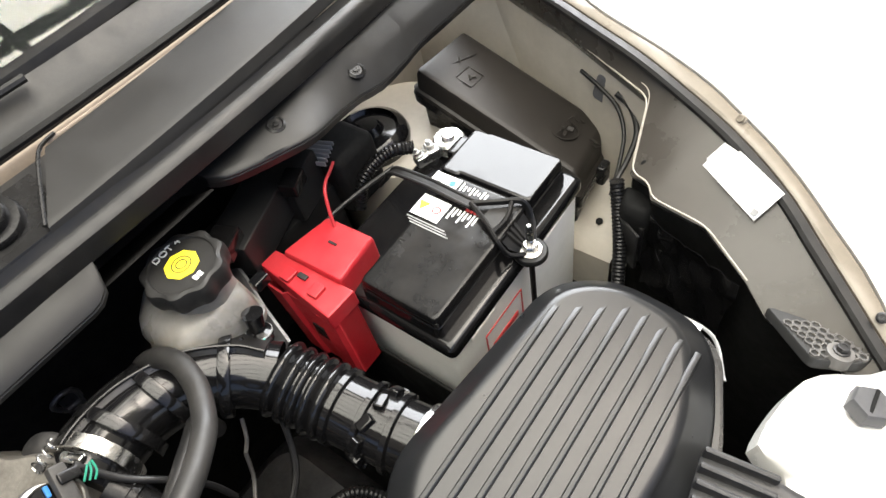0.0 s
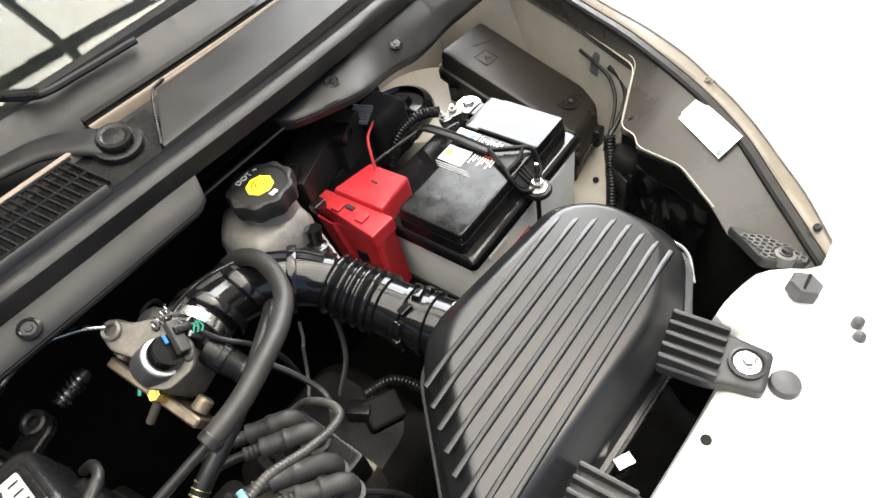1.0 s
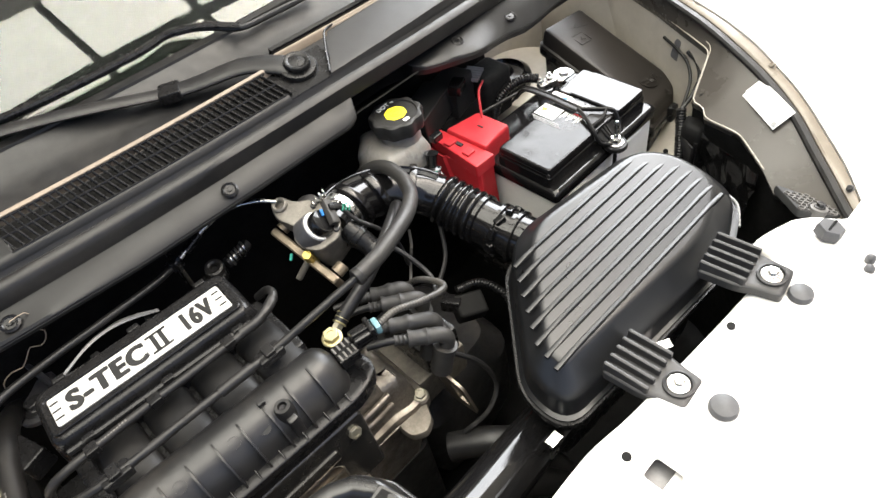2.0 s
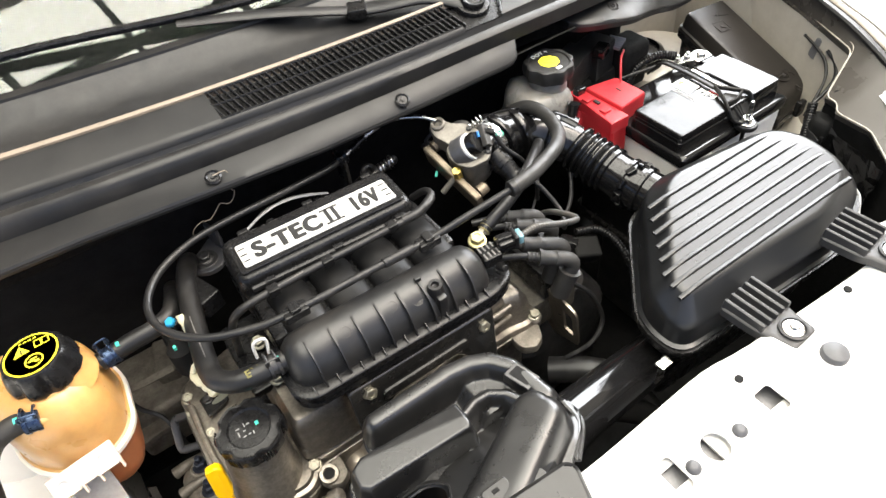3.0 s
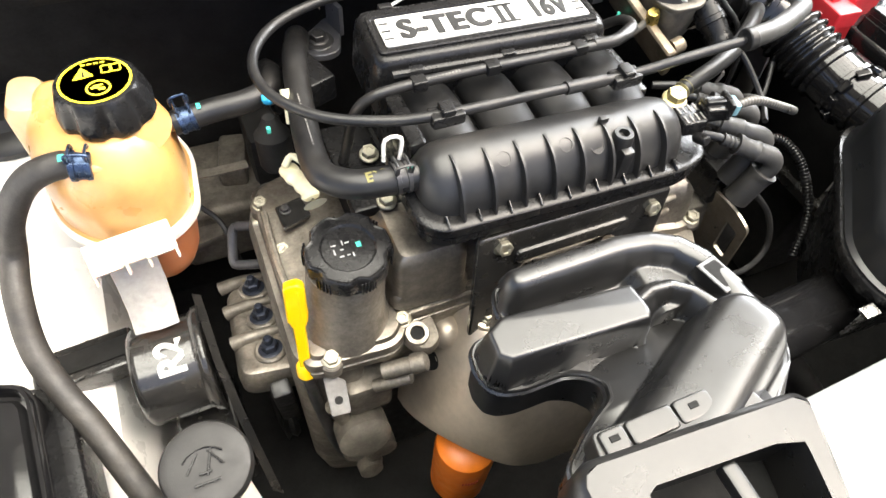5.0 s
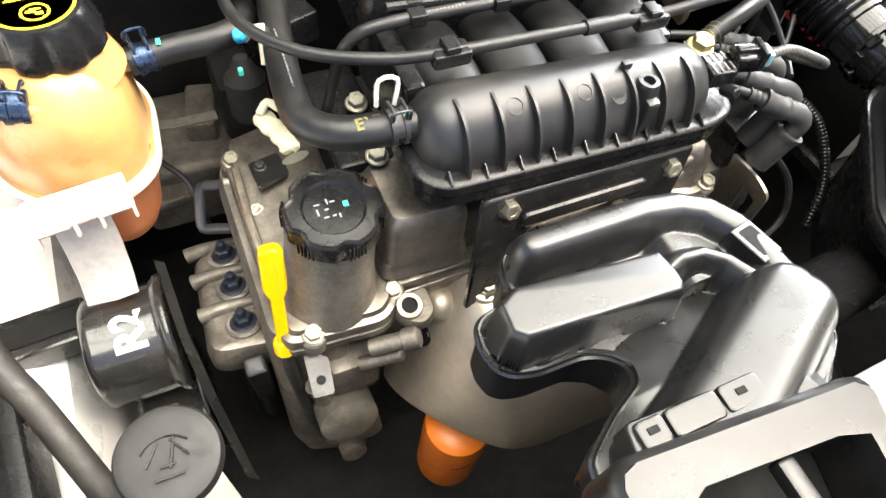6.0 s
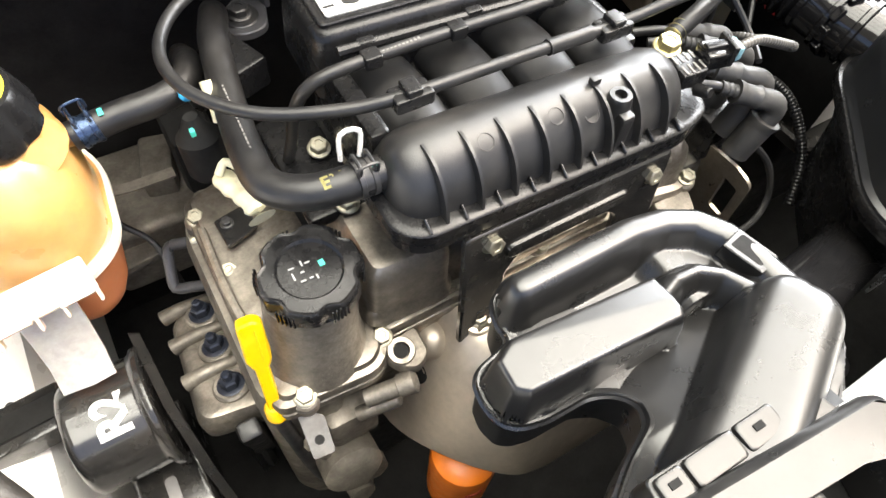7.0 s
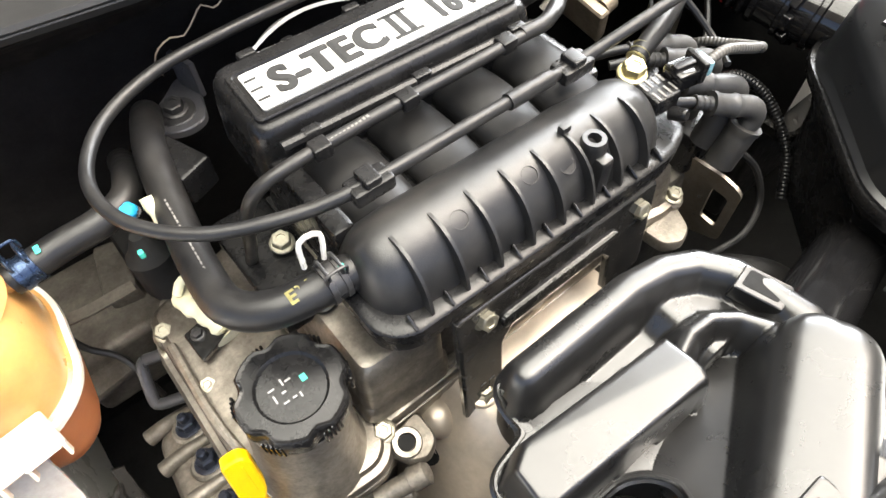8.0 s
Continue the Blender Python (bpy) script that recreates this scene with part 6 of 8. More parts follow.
def valve_cover():
    t = thing("valve_cover", (0.0, -0.08, 0.64), "dull cast aluminium valve cover with grimy seams", "valve cover")
    LIP = [(0.0, 0.625), (0.0, 0.634), (0.002, 0.635), (0.002, 0.637), (0.0, 0.638), (0.0, 0.645), (0.002, 0.648), (0.009, 0.650), (0.012, 0.655), (0.013, 0.672), (0.017, 0.69), (0.024, 0.70), (0.04, 0.705)]
    part("cover", moulded([(-0.17, -0.164), (0.16, -0.162), (0.186, -0.168), (0.214, -0.162), (0.214, -0.055), (-0.17, -0.055)], LIP, 0.012, 4), M["cover_alu"], t)
    part("end_cover", moulded([(-0.258, -0.186), (-0.168, -0.192), (-0.15, -0.174), (-0.15, 0.08), (-0.258, 0.05)], [(i * 0.7, z + 0.0012) for i, z in LIP[:9]] + [(0.02, 0.658)], 0.014, 4), M["cover_alu"], t)
    # black block fills in the shade under the runners
    part("rear_shade_block", moulded([(-0.17, -0.06), (0.14, -0.06), (0.12, 0.09), (-0.17, 0.09)], [(0, 0.60), (0.002, 0.66), (0.01, 0.672)], 0.012), M["black_void"], t, "near-black block standing in for shade behind the runners")
    part("hump", moulded([(-0.158, -0.158), (-0.085, -0.161), (-0.07, -0.10), (-0.07, -0.02), (-0.158, -0.02)], [(-0.004, 0.66), (-0.003, 0.672), (0.0, 0.676), (0.001, 0.715), (0.003, 0.726), (0.008, 0.7325), (0.016, 0.734)], 0.012, 5), M["cover_alu"], t, "raised corner of the cover")
    for z, y in ((0.695, -0.150), (0.668, -0.154)):
        part("rib", tube([V(-0.055, y + 0.004, z + 0.003), V(-0.04, y, z), V(0.06, y, z - 0.002), V(0.075, y + 0.004, z)], 0.0085, 12), M["cover_alu"], t)
    part("shelf", rbox((0.0, -0.156, 0.657), (0.19, 0.008, 0.010), 0.002), M["cast_alu"], t)
    part("end_pan", moulded([(0.10, -0.152), (0.168, -0.148), (0.172, -0.06), (0.10, -0.06)], [(-0.004, 0.65), (0.0, 0.66), (0.002, 0.69), (0.006, 0.708), (0.012, 0.716), (0.02, 0.718)], 0.012, 5), M["cover_alu"], t, "sloping end of the cover")
    for z in (0.672, 0.694):
        part("end_rib", tube([V(0.118, -0.152, z), V(0.14, -0.153, z), V(0.166, -0.15, z - 0.002)], 0.0045, 10), M["cover_alu"], t)
    # oil filler
    rings = []
    for z, rx, ry, cxx, cy in ((0.64, 0.0455, 0.045, -0.206, -0.145), (0.652, 0.044, 0.0425, -0.206, -0.145), (0.668, 0.040, 0.0375, -0.205, -0.144), (0.69, 0.0375, 0.035, -0.203, -0.142), (0.72, 0.0365, 0.034, -0.20, -0.140), (0.735, 0.036, 0.0335, -0.198, -0.139)):
        rings.append([V(cxx + rx * math.cos(a), cy + ry * math.sin(a), z) for a in (2 * math.pi * k / 36 for k in range(36))])
    part("filler_neck", from_rings(rings), M["cast_alu"], t, "dull cast filler neck")
    for p in ((-0.155, -0.166, 0.646), (-0.232, -0.182, 0.646), (-0.243, -0.045, 0.646), (0.203, -0.158, 0.646), (-0.25, 0.025, 0.646), (0.017, -0.154, 0.652)):
        ax = (0, -0.2, 1) if p[2] < 0.65 else (0, -0.7, 0.8)
        part("boss", lathe([(0.0125, -0.02), (0.0115, 0.001), (0.0095, 0.003)], V(*p), ax, 18), M["cast_alu"], t)
        bolt(t, V(*p) + V(0, 0, 0.0035), ax, 0.0078, M["zinc"])
    for p in ((-0.145, -0.181, 0.637), (0.177, -0.176, 0.628)):
        part("lug_hole", lathe([(0.0066, 0.0), (0.0066, 0.0068), (0.001, 0.0068)], p, (0, -0.25, 1), 18), M["black_void"], t)
        part("lug", lathe([(0.0115, 0), (0.0125, 0.003), (0.0125, 0.009), (0.0115, 0.0105), (0.0075, 0.0105), (0.007, 0.006), (0.0068, 0.004)], p, (0, -0.25, 1), 22), M["cast_alu"], t, "cast lug with a hole")
    for ear in ([(0.155, -0.163), (0.158, -0.188), (0.176, -0.198), (0.193, -0.19), (0.205, -0.165)], [(-0.163, -0.172), (-0.153, -0.194), (-0.138, -0.203), (-0.123, -0.194), (-0.122, -0.165)]):
        part("ear", moulded(ear, [(0.001, 0.626), (0, 0.629), (0, 0.638), (0.0015, 0.6405)], 0.007, 4), M["cast_alu"], t)
    for i in range(9):
        part("cast_mark", rbox((-0.128 + 0.0065 * i, -0.1605, 0.6635), (0.004, 0.0025, 0.006), 0.0006, 1), M["cast_alu"], t)
    part("seam", tube([V(-0.25, 0.0, 0.664), V(-0.252, -0.08, 0.662), V(-0.243, -0.15, 0.652)], 0.004, 8), M["cast_alu"], t)
    return t


valve_cover()


def oil_cap():
    t = thing("oil_filler_cap", (-0.196, -0.139, 0.733), "black plastic oil filler cap with scalloped grip", "oil cap")
    dip = lambda a: max(0.0, math.cos(6 * (a - radians(-50))) - 0.1) ** 1.2
    wave = lambda a, k: 1.0 - (0.125 * dip(a) if 0 < k < 9 else 0)
    part("cap", lathe([(0.0345, 0), (0.037, 0.002), (0.0385, 0.006), (0.0385, 0.017), (0.038, 0.0205), (0.0368, 0.0222), (0.0362, 0.0228), (0.0346, 0.0222), (0.0335, 0.0218), (0.0245, 0.0226), (0.0235, 0.0218), (0.0225, 0.0204), (0.003, 0.0204)], (-0.196, -0.139, 0.736), (0.02, -0.06, 1), 144, wave), M["black_plastic"], t)
    for s in range(6):
        for k in range(5):
            a = radians(-80 + 60 * s + (k - 2) * 4.6)
            part("grip", rbox((0, 0, 0), (0.0022, 0.0020, 0.015), 0.0006, 1, pose(-0.196 + 0.0386 * math.cos(a), -0.139 + 0.0386 * math.sin(a), 0.7465, 0, 0, math.degrees(a))), M["gloss_plastic"], t)
    z = 0.7569
    for c, s in (((-0.207, -0.134), (0.0045, 0.0012)), ((-0.208, -0.141), (0.0012, 0.006)), ((-0.203, -0.147), (0.004, 0.0012)), ((-0.199, -0.133), (0.0012, 0.005)), ((-0.197, -0.147), (0.003, 0.0012)), ((-0.193, -0.148), (0.0012, 0.004)), ((-0.201, -0.14), (0.003, 0.0012)), ((-0.195, -0.134), (0.004, 0.0012))):
        part("print_mark", rbox((c[0], c[1], z), (s[0], s[1], 0.0006), 0), M["print_grey"], t)
    part("green_mark", rbox((-0.186, -0.139, z), (0.004, 0.005, 0.0006), 0), M["mark_green"], t)
    return t


oil_cap()


def dipstick():
    t = thing("dipstick", (-0.255, -0.172, 0.5), "bright yellow plastic dipstick handle in a metal tube", "dipstick")
    a, b = V(-0.249, -0.150, 0.735), V(-0.256, -0.175, 0.628)
    d = b - a
    face = V(-0.15, -0.75, 0.65).normalized()
    dn = d.normalized()
    side = dn.cross(face).normalized()
    face = side.cross(dn)
    hm = Matrix(((*side, 0), (*(-dn), 0), (*face, 0), (0, 0, 0, 1))).transposed()
    if hm.to_3x3().determinant() < 0:
        hm = Matrix(((*(-side), 0), (*(-dn), 0), (*face, 0), (0, 0, 0, 1))).transposed()
    hm.translation = a
    part("handle", join(moulded([(-0.0055, -0.046), (0.0055, -0.046), (0.0095, -0.034), (0.0095, 0.004), (0.004, 0.009), (-0.0085, 0.006), (-0.0095, -0.034)], [(0.0015, -0.005), (0, -0.0035), (0, 0.0035), (0.0015, 0.005)], 0.004, 4, hm), moulded([(-0.0052, -0.105), (0.0052, -0.105), (0.0052, -0.03), (-0.0052, -0.03)], [(0.001, -0.0045), (0, -0.0035), (0, 0.0035), (0.001, 0.0045)], 0.002, 3, hm), lathe([(0.007, 0.112), (0.0095, 0.113), (0.0095, 0.102), (0.0075, 0.099), (0.004, 0.098)], a, dn, 20)), M["yellow_plastic"], t)
    part("seam", rbox((0, 0, 0), (0.0012, 0.034, 0.0012), 0.0003, 1, hm @ pose(0.0035, -0.017, 0.005)), M["yellow_plastic"], t)
    part("tube", tube([b, V(-0.255, -0.178, 0.59), V(-0.245, -0.185, 0.45), V(-0.23, -0.18, 0.35)], 0.0065, 10), M["dark_metal"], t, "dark metal guide tube")
    return t


dipstick()


def engine_block():
    t = thing("engine_block", (0, -0.05, 0.25), "grimy cast engine block below the valve cover", "engine")
    part("head", moulded([(-0.245, -0.165), (0.19, -0.155), (0.2, -0.04), (-0.245, 0.08)], [(0.01, 0.50), (0.0, 0.54), (0.0, 0.626)], 0.015), M["cast_alu"], t)
    part("block", moulded([(-0.22, -0.15), (0.2, -0.15), (0.2, 0.08), (-0.22, 0.08)], [(0, 0.24), (0, 0.51)], 0.02), M["dark_metal"], t)
    part("front_case", moulded([(-0.27, -0.17), (-0.2, -0.19), (-0.18, 0.05), (-0.27, 0.05)], [(0.01, 0.28), (0.0, 0.35), (0.0, 0.60), (0.006, 0.63)], 0.02), M["cast_dirty"], t)
    part("pulley", lathe([(0.07, 0), (0.075, 0.006), (0.07, 0.012), (0.075, 0.018), (0.05, 0.024), (0.01, 0.024)], (-0.28, -0.06, 0.38), (-1, 0, 0), 36), M["black_void"], t)
    part("belt", rbox((-0.285, -0.13, 0.47), (0.022, 0.02, 0.2), 0.005, m=pose(0, 0, 0, 14, 0, 0)), M["rubber"], t, "black drive belt")
    part("gearbox", moulded([(0.2, -0.14), (0.42, -0.12), (0.42, 0.1), (0.2, 0.1)], [(0.03, 0.25), (0, 0.35), (0, 0.49), (0.03, 0.53)], 0.05), M["dark_metal"], t)
    # pump and pipes at the front
    pump = part("water_pump", join(lathe([(0.028, 0), (0.03, 0.004), (0.03, 0.03), (0.022, 0.036), (0.008, 0.036)], (-0.215, -0.19, 0.50), (0, -1, 0.3), 24), rbox((-0.2, -0.185, 0.56), (0.05, 0.03, 0.06), 0.008)), M["cast_dirty"], t)
    bolt(pump, (-0.206, -0.205, 0.487), (0, -1, 0.3), 0.008, M["dark_metal"])
    for p in ((-0.225, -0.195, 0.44), (-0.19, -0.195, 0.42), (-0.21, -0.2, 0.37)):
        part("boss", lathe([(0.016, 0), (0.015, 0.015), (0.01, 0.018)], p, (0, -1, 0.2), 16), M["cast_dirty"], t)
    part("strut", tube([V(-0.24, -0.19, 0.56), V(-0.215, -0.2, 0.46), V(-0.2, -0.2, 0.36)], 0.009, 10), M["cast_dirty"], t)
    sb = part("sensor_pipe", lathe([(0.0085, 0), (0.0085, 0.03), (0.0105, 0.031), (0.0105, 0.045), (0.007, 0.047)], (-0.185, -0.195, 0.612), (0.9, -0.25, 0.35), 16), M["cast_alu"], t, "bright pipe stub")
    part("sensor_pipe", lathe([(0.007, 0), (0.007, 0.04), (0.005, 0.042)], (-0.195, -0.195, 0.585), (0.9, -0.25, 0.35), 14), M["cast_alu"], t)
    lay = pose(0.0, -0.197, 0.608, 20, 0, 0)
    tab = part("tab", moulded([(-0.246, -0.022), (-0.227, -0.024), (-0.223, 0.008), (-0.229, 0.012), (-0.231, 0.022), (-0.243, 0.022)], [(0, 0), (0, 0.0022), (0.0006, 0.0026)], 0.003, 3, lay), M["dark_metal"], t, "thin metal tab with a hole")
    part("tab_hole", lathe([(0.0042, 0.0), (0.0042, 0.0008)], lay @ V(-0.235, -0.009, 0.0022), lay.to_3x3() @ V(0, 0, 1), 16), M["black_void"], tab)
    # loop bracket and left clutter
    a, b, d = V(-0.287, 0.055, 0.59), V(-0.251, 0.037, 0.60), V(-0.299, 0.025, 0.556)
    pts = [a.lerp(b, f) + (d - a) * g for f, g in ((0.15, 0), (0.5, 0), (0.85, 0), (0.98, 0.1), (1, 0.5), (0.98, 0.9), (0.85, 1), (0.5, 1), (0.15, 1), (0.02, 0.9), (0, 0.5), (0.02, 0.1), (0.15, 0))]
    part("loop", tube(pts, 0.0058, 10, 0.004), M["ear_metal"], t, "bent metal loop")
    part("stub", lathe([(0.008, 0), (0.008, 0.03), (0.006, 0.03)], (-0.262, 0.02, 0.625), (1, -0.1, 0.1), 12), M["zinc"], t)
    part("stub", lathe([(0.007, 0), (0.007, 0.025), (0.005, 0.025)], (-0.262, -0.005, 0.605), (1, -0.1, 0.1), 12), M["zinc"], t)
    part("rear_case", rbox((-0.29, 0.165, 0.52), (0.13, 0.13, 0.10), 0.01, 3), M["cast_dirty"], t)
    part("rear_step", rbox((-0.33, 0.125, 0.545), (0.05, 0.10, 0.012), 0.004, m=pose(0, 0, 0, 0, 0, 8)), M["cast_dirty"], t)
    part("rear_step", rbox((-0.262, 0.17, 0.582), (0.035, 0.07, 0.03), 0.006, m=pose(0, 0, 0, 0, 0, -12)), M["cast_dirty"], t)
    # near-black block, unlike the cast case before it
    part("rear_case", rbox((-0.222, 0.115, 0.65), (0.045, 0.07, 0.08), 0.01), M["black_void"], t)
    part("rear_lead", tube([V(-0.325, 0.10, 0.63), V(-0.318, 0.09, 0.605), V(-0.30, 0.075, 0.585), V(-0.293, 0.055, 0.565), V(-0.29, 0.04, 0.54)], 0.0034, 8), M["rubber"], t)
    part("rear_strap", plane_slab([[V(-0.33, 0.085, 0.655), V(-0.29, 0.075, 0.66), V(-0.25, 0.07, 0.665)], [V(-0.33, 0.10, 0.652), V(-0.29, 0.09, 0.657), V(-0.25, 0.085, 0.662)]], (0, 0, 0.002)), M["cast_dirty"], t)
    return t


engine_block()


def exhaust_shield():
    t = thing("heat_shield", (-0.02, -0.25, 0.35), "curved bare steel exhaust heat shield", "heat shield")
    rows = []
    for i in range(37):
        x = -0.1585 + 0.25 * (i / 36) ** 1.4
        q = max(0.0, (-0.062 - x) / 0.0965)
        r, low = (1 - min(1.0, q) ** 2) ** 0.62, (1 - min(1.0, q) ** 2) ** 1.0
        reach = 58 + 34 * min(1.0, (x + 0.1585) / 0.13)
        row = []
        for k in range(21):
            a = radians(-14 + (reach + 14) * k / 20)
            row.append(V(x, -0.168 - 0.135 * r * math.sin(a), 0.462 + 0.172 * low * math.cos(a)))
        rows.append(row)
    part("sheet", plane_slab(rows, (0, -0.001, 0.002)), M["shield_steel"], t)
    part("dome", lathe([(0.02, -0.004), (0.019, 0.004), (0.015, 0.011), (0.008, 0.0145), (0.001, 0.0155)], (-0.104, -0.168, 0.598), (-0.5, -0.2, 1), 26), M["shield_steel"], t)
    part("hole", lathe([(0.0105, 0), (0.0105, 0.0022), (0.009, 0.003), (0.007, 0.0015), (0.001, 0.001)], (-0.124, -0.181, 0.564), (-0.8, -0.2, 0.8), 22), M["black_void"], t)
    part("seat", lathe([(0.014, -0.006), (0.0135, 0.002), (0.011, 0.003)], (-0.068, -0.186, 0.633), (0, -0.2, 1), 20), M["shield_steel"], t)
    bolt(t, (-0.068, -0.186, 0.636), (0, -0.2, 1), 0.0072, M["zinc"])
    return t


exhaust_shield()

oilf = thing("oil_filter", (-0.10, -0.25, 0.3), "orange painted oil filter canister", "oil filter")
part("can", lathe([(0.030, 0.30), (0.0375, 0.31), (0.0385, 0.43), (0.037, 0.445), (0.028, 0.452), (0.005, 0.454)], (-0.098, -0.245, 0), n=36), M["filter_orange"], oilf)
for i in range(6):
    a = -2.0 + 0.09 * i
    part("print_bar", rbox((0, 0, 0), (0.002, 0.0008, 0.007), 0, m=pose(-0.098 + 0.0387 * math.cos(a), -0.245 + 0.0387 * math.sin(a), 0.40 + 0.002 * (i % 2), 0, 0, math.degrees(a) + 90)), M["print_red"], oilf)

lift = thing("lifting_bracket", (0.225, -0.19, 0.60), "flat steel lifting bracket with a slotted hole", "bracket")


def lifting():
    # an upright plate, leaning slightly outwards towards its foot
    m = Matrix(((0, -0.187, -0.982, 0.241), (1, 0, 0, 0), (0, 0.982, -0.187, 0.67), (0, 0, 0, 1)))
    z = lambda q: (q - 0.67) / 0.982
    out = [(-0.098, z(0.668)), (-0.098, z(0.60)), (-0.145, z(0.545)), (-0.201, z(0.575)), (-0.206, z(0.668)), (-0.185, z(0.675))]
    plate = part("plate", moulded(out, [(0, 0), (0, 0.0032), (0.0008, 0.004)], 0.009, 4, m), M["lift_steel"], lift)
    punch(plate, [moulded([(-0.1765, z(0.651)), (-0.1735, z(0.595)), (-0.1925, z(0.593)), (-0.1955, z(0.649))], [(0, -0.01), (0, 0.012)], 0.004, 3, m)])


lifting()


# ---- intake duct and front scoop ----
def duct():
    t = thing("intake_duct", (-0.02, -0.31, 0.70), "glossy black plastic air intake duct", "air duct")
    OUT = [(-0.138, -0.301), (-0.128, -0.309), (-0.112, -0.313), (-0.08, -0.3145), (-0.068, -0.322), (-0.062, -0.334), (-0.068, -0.347), (-0.09, -0.358), (-0.112, -0.375), (-0.115, -0.398), (0.04, -0.398), (0.08, -0.372), (0.098, -0.35), (0.1, -0.33), (0.096, -0.30), (0.092, -0.262), (0.072, -0.233), (0.04, -0.219), (-0.02, -0.216), (-0.086, -0.217), (-0.098, -0.224), (-0.103, -0.238), (-0.103, -0.255), (-0.131, -0.261), (-0.139, -0.268), (-0.142, -0.285)]
    WIDE = [(-0.138, -0.297), (-0.127, -0.307), (-0.009, -0.3135), (-0.003, -0.304), (-0.002, -0.270), (-0.118, -0.262), (-0.136, -0.272)]
    AXIS = [(0.046, -0.343), (0.0, -0.367), (-0.06, -0.398)]
    REAR = [(-0.084, -0.2365), (-0.04, -0.2365), (0.01, -0.2365), (0.036, -0.241), (0.056, -0.252), (0.069, -0.271), (0.074, -0.297), (0.076, -0.32)]
    BEND = [(-0.008, -0.288), (0.012, -0.2815), (0.03, -0.283), (0.044, -0.294), (0.054, -0.312)]
    step01 = lambda v: max(0.0, min(1.0, v)) ** 2 * (3 - 2 * max(0.0, min(1.0, v)))
    deck = lambda x, y: 0.760 + 0.030 * step01((x + 0.125) / 0.07) * max(0.0, min(1.0, (-0.30 - y) / 0.055)) - 0.012 * step01((x - 0.06) / 0.04)

    def swell(d, w, p=2.0):
        """0 at the foot of a moulded form, 1 from w inside it."""
        return 1 - (1 - min(1.0, d / w)) ** p if d > 0 else 0.0

    def depth_in(poly, x, y):
        odd, near = False, 1.0
        for (ax, ay), (bx, by) in zip(poly, poly[1:] + poly[:1]):
            if (ay > y) != (by > y) and x < ax + (bx - ax) * (y - ay) / (by - ay):
                odd = not odd
            e = V(bx - ax, by - ay)
            f = max(0.0, min(1.0, ((x - ax) * e.x + (y - ay) * e.y) / e.length_squared))
            near = min(near, math.hypot(x - ax - f * e.x, y - ay - f * e.y))
        return near if odd else -near

    def skin(x, y):
        z = base = deck(x, y) - 0.0012
        d = depth_in(WIDE, x, y)
        if d > 0:
            behind = max(0.0, ((y + 0.270) * 0.129 + (x + 0.125) * 0.027) / 0.1318 - 0.0005)
            top = 0.8 - 0.22 * behind
            z = max(z, base + (top - base) * swell(d + 0.0003, 0.0075, 2.4))
        q = path_distance(REAR, x, y)
        if q < 0.0188:
            z = max(z, base + (0.793 - base) * (1 - (q / 0.0188) ** 3.0))
        q = path_distance(BEND, x, y)
        if q < 0.0135:
            z = max(z, base + (0.789 - base) * (1 - (q / 0.0135) ** 2.2))
        if 0.0 < x < 0.068 and -0.30 < y < -0.245:
            z = max(z, base + (0.775 - base) * step01((x - 0.002) / 0.02))
        q = path_distance(AXIS, x, y) / 0.0345
        if q < 1:
            left = ((y + 0.343) * 0.886 - (x - 0.046) * 0.464) / 0.037
            z = max(z, base + (0.821 - 0.007 * left - base) * (1 - q ** (3.8 + 4.2 * max(0.0, min(1.0, left * 2)))))
        return z if depth_in(OUT, x, y) > 0.0012 else 0.70
    part("flange", moulded(OUT, [(0.004, -0.058), (0.003, -0.012), (-0.0005, -0.009), (-0.001, -0.006), (0.0008, -0.0045), (0.0008, -0.002), (0.0016, -0.0004), (0.0032, -0.0004), (0.004, -0.0022)], 0.006, 3, None, deck), M["duct_plastic"], t, "black duct rim with a thin moulding line", 30)
    part("skin", relief(-0.146, -0.402, 0.104, -0.212, skin, 0.0017, 0.745), M["duct_plastic"], t, "swollen glossy upper skin", 85)
    part("collar", lathe([(0.036, 0), (0.038, 0.004), (0.038, 0.012), (0.035, 0.016), (0.033, 0.06), (0.032, 0.24)], (0.082, -0.33, 0.70), (0.95, 0.12, -0.28), 32), M["gloss_plastic"], t, "rubber collar towards the air cleaner")
    for k in range(2):
        part("ledge", tube([V(0.088 + 0.006 * k, -0.335, 0.778 - 0.009 * k), V(0.084 + 0.006 * k, -0.362, 0.778 - 0.009 * k), V(0.052 + 0.006 * k, -0.390, 0.782 - 0.009 * k)], 0.0035, 8), M["duct_plastic"], t)
    turn = pose(0.0685, -0.290, 0.7915, 0, 4, -72)
    frame_ = part("hatch_frame", moulded([(-0.016, -0.0105), (0.016, -0.0105), (0.018, 0.0105), (-0.014, 0.0105)], [(0, -0.012), (0, 0.0005), (0.0008, 0.0012), (0.0026, 0.0012)], 0.002, 3, turn), M["duct_plastic"], t)
    part("hatch", moulded([(-0.012, -0.0065), (0.012, -0.0065), (0.014, 0.0075), (-0.010, 0.0075)], [(0, 0.0), (0, 0.0014)], 0.0015, 2, turn), M["black_void"], frame_, "dark rectangular opening")
    return t


duct()


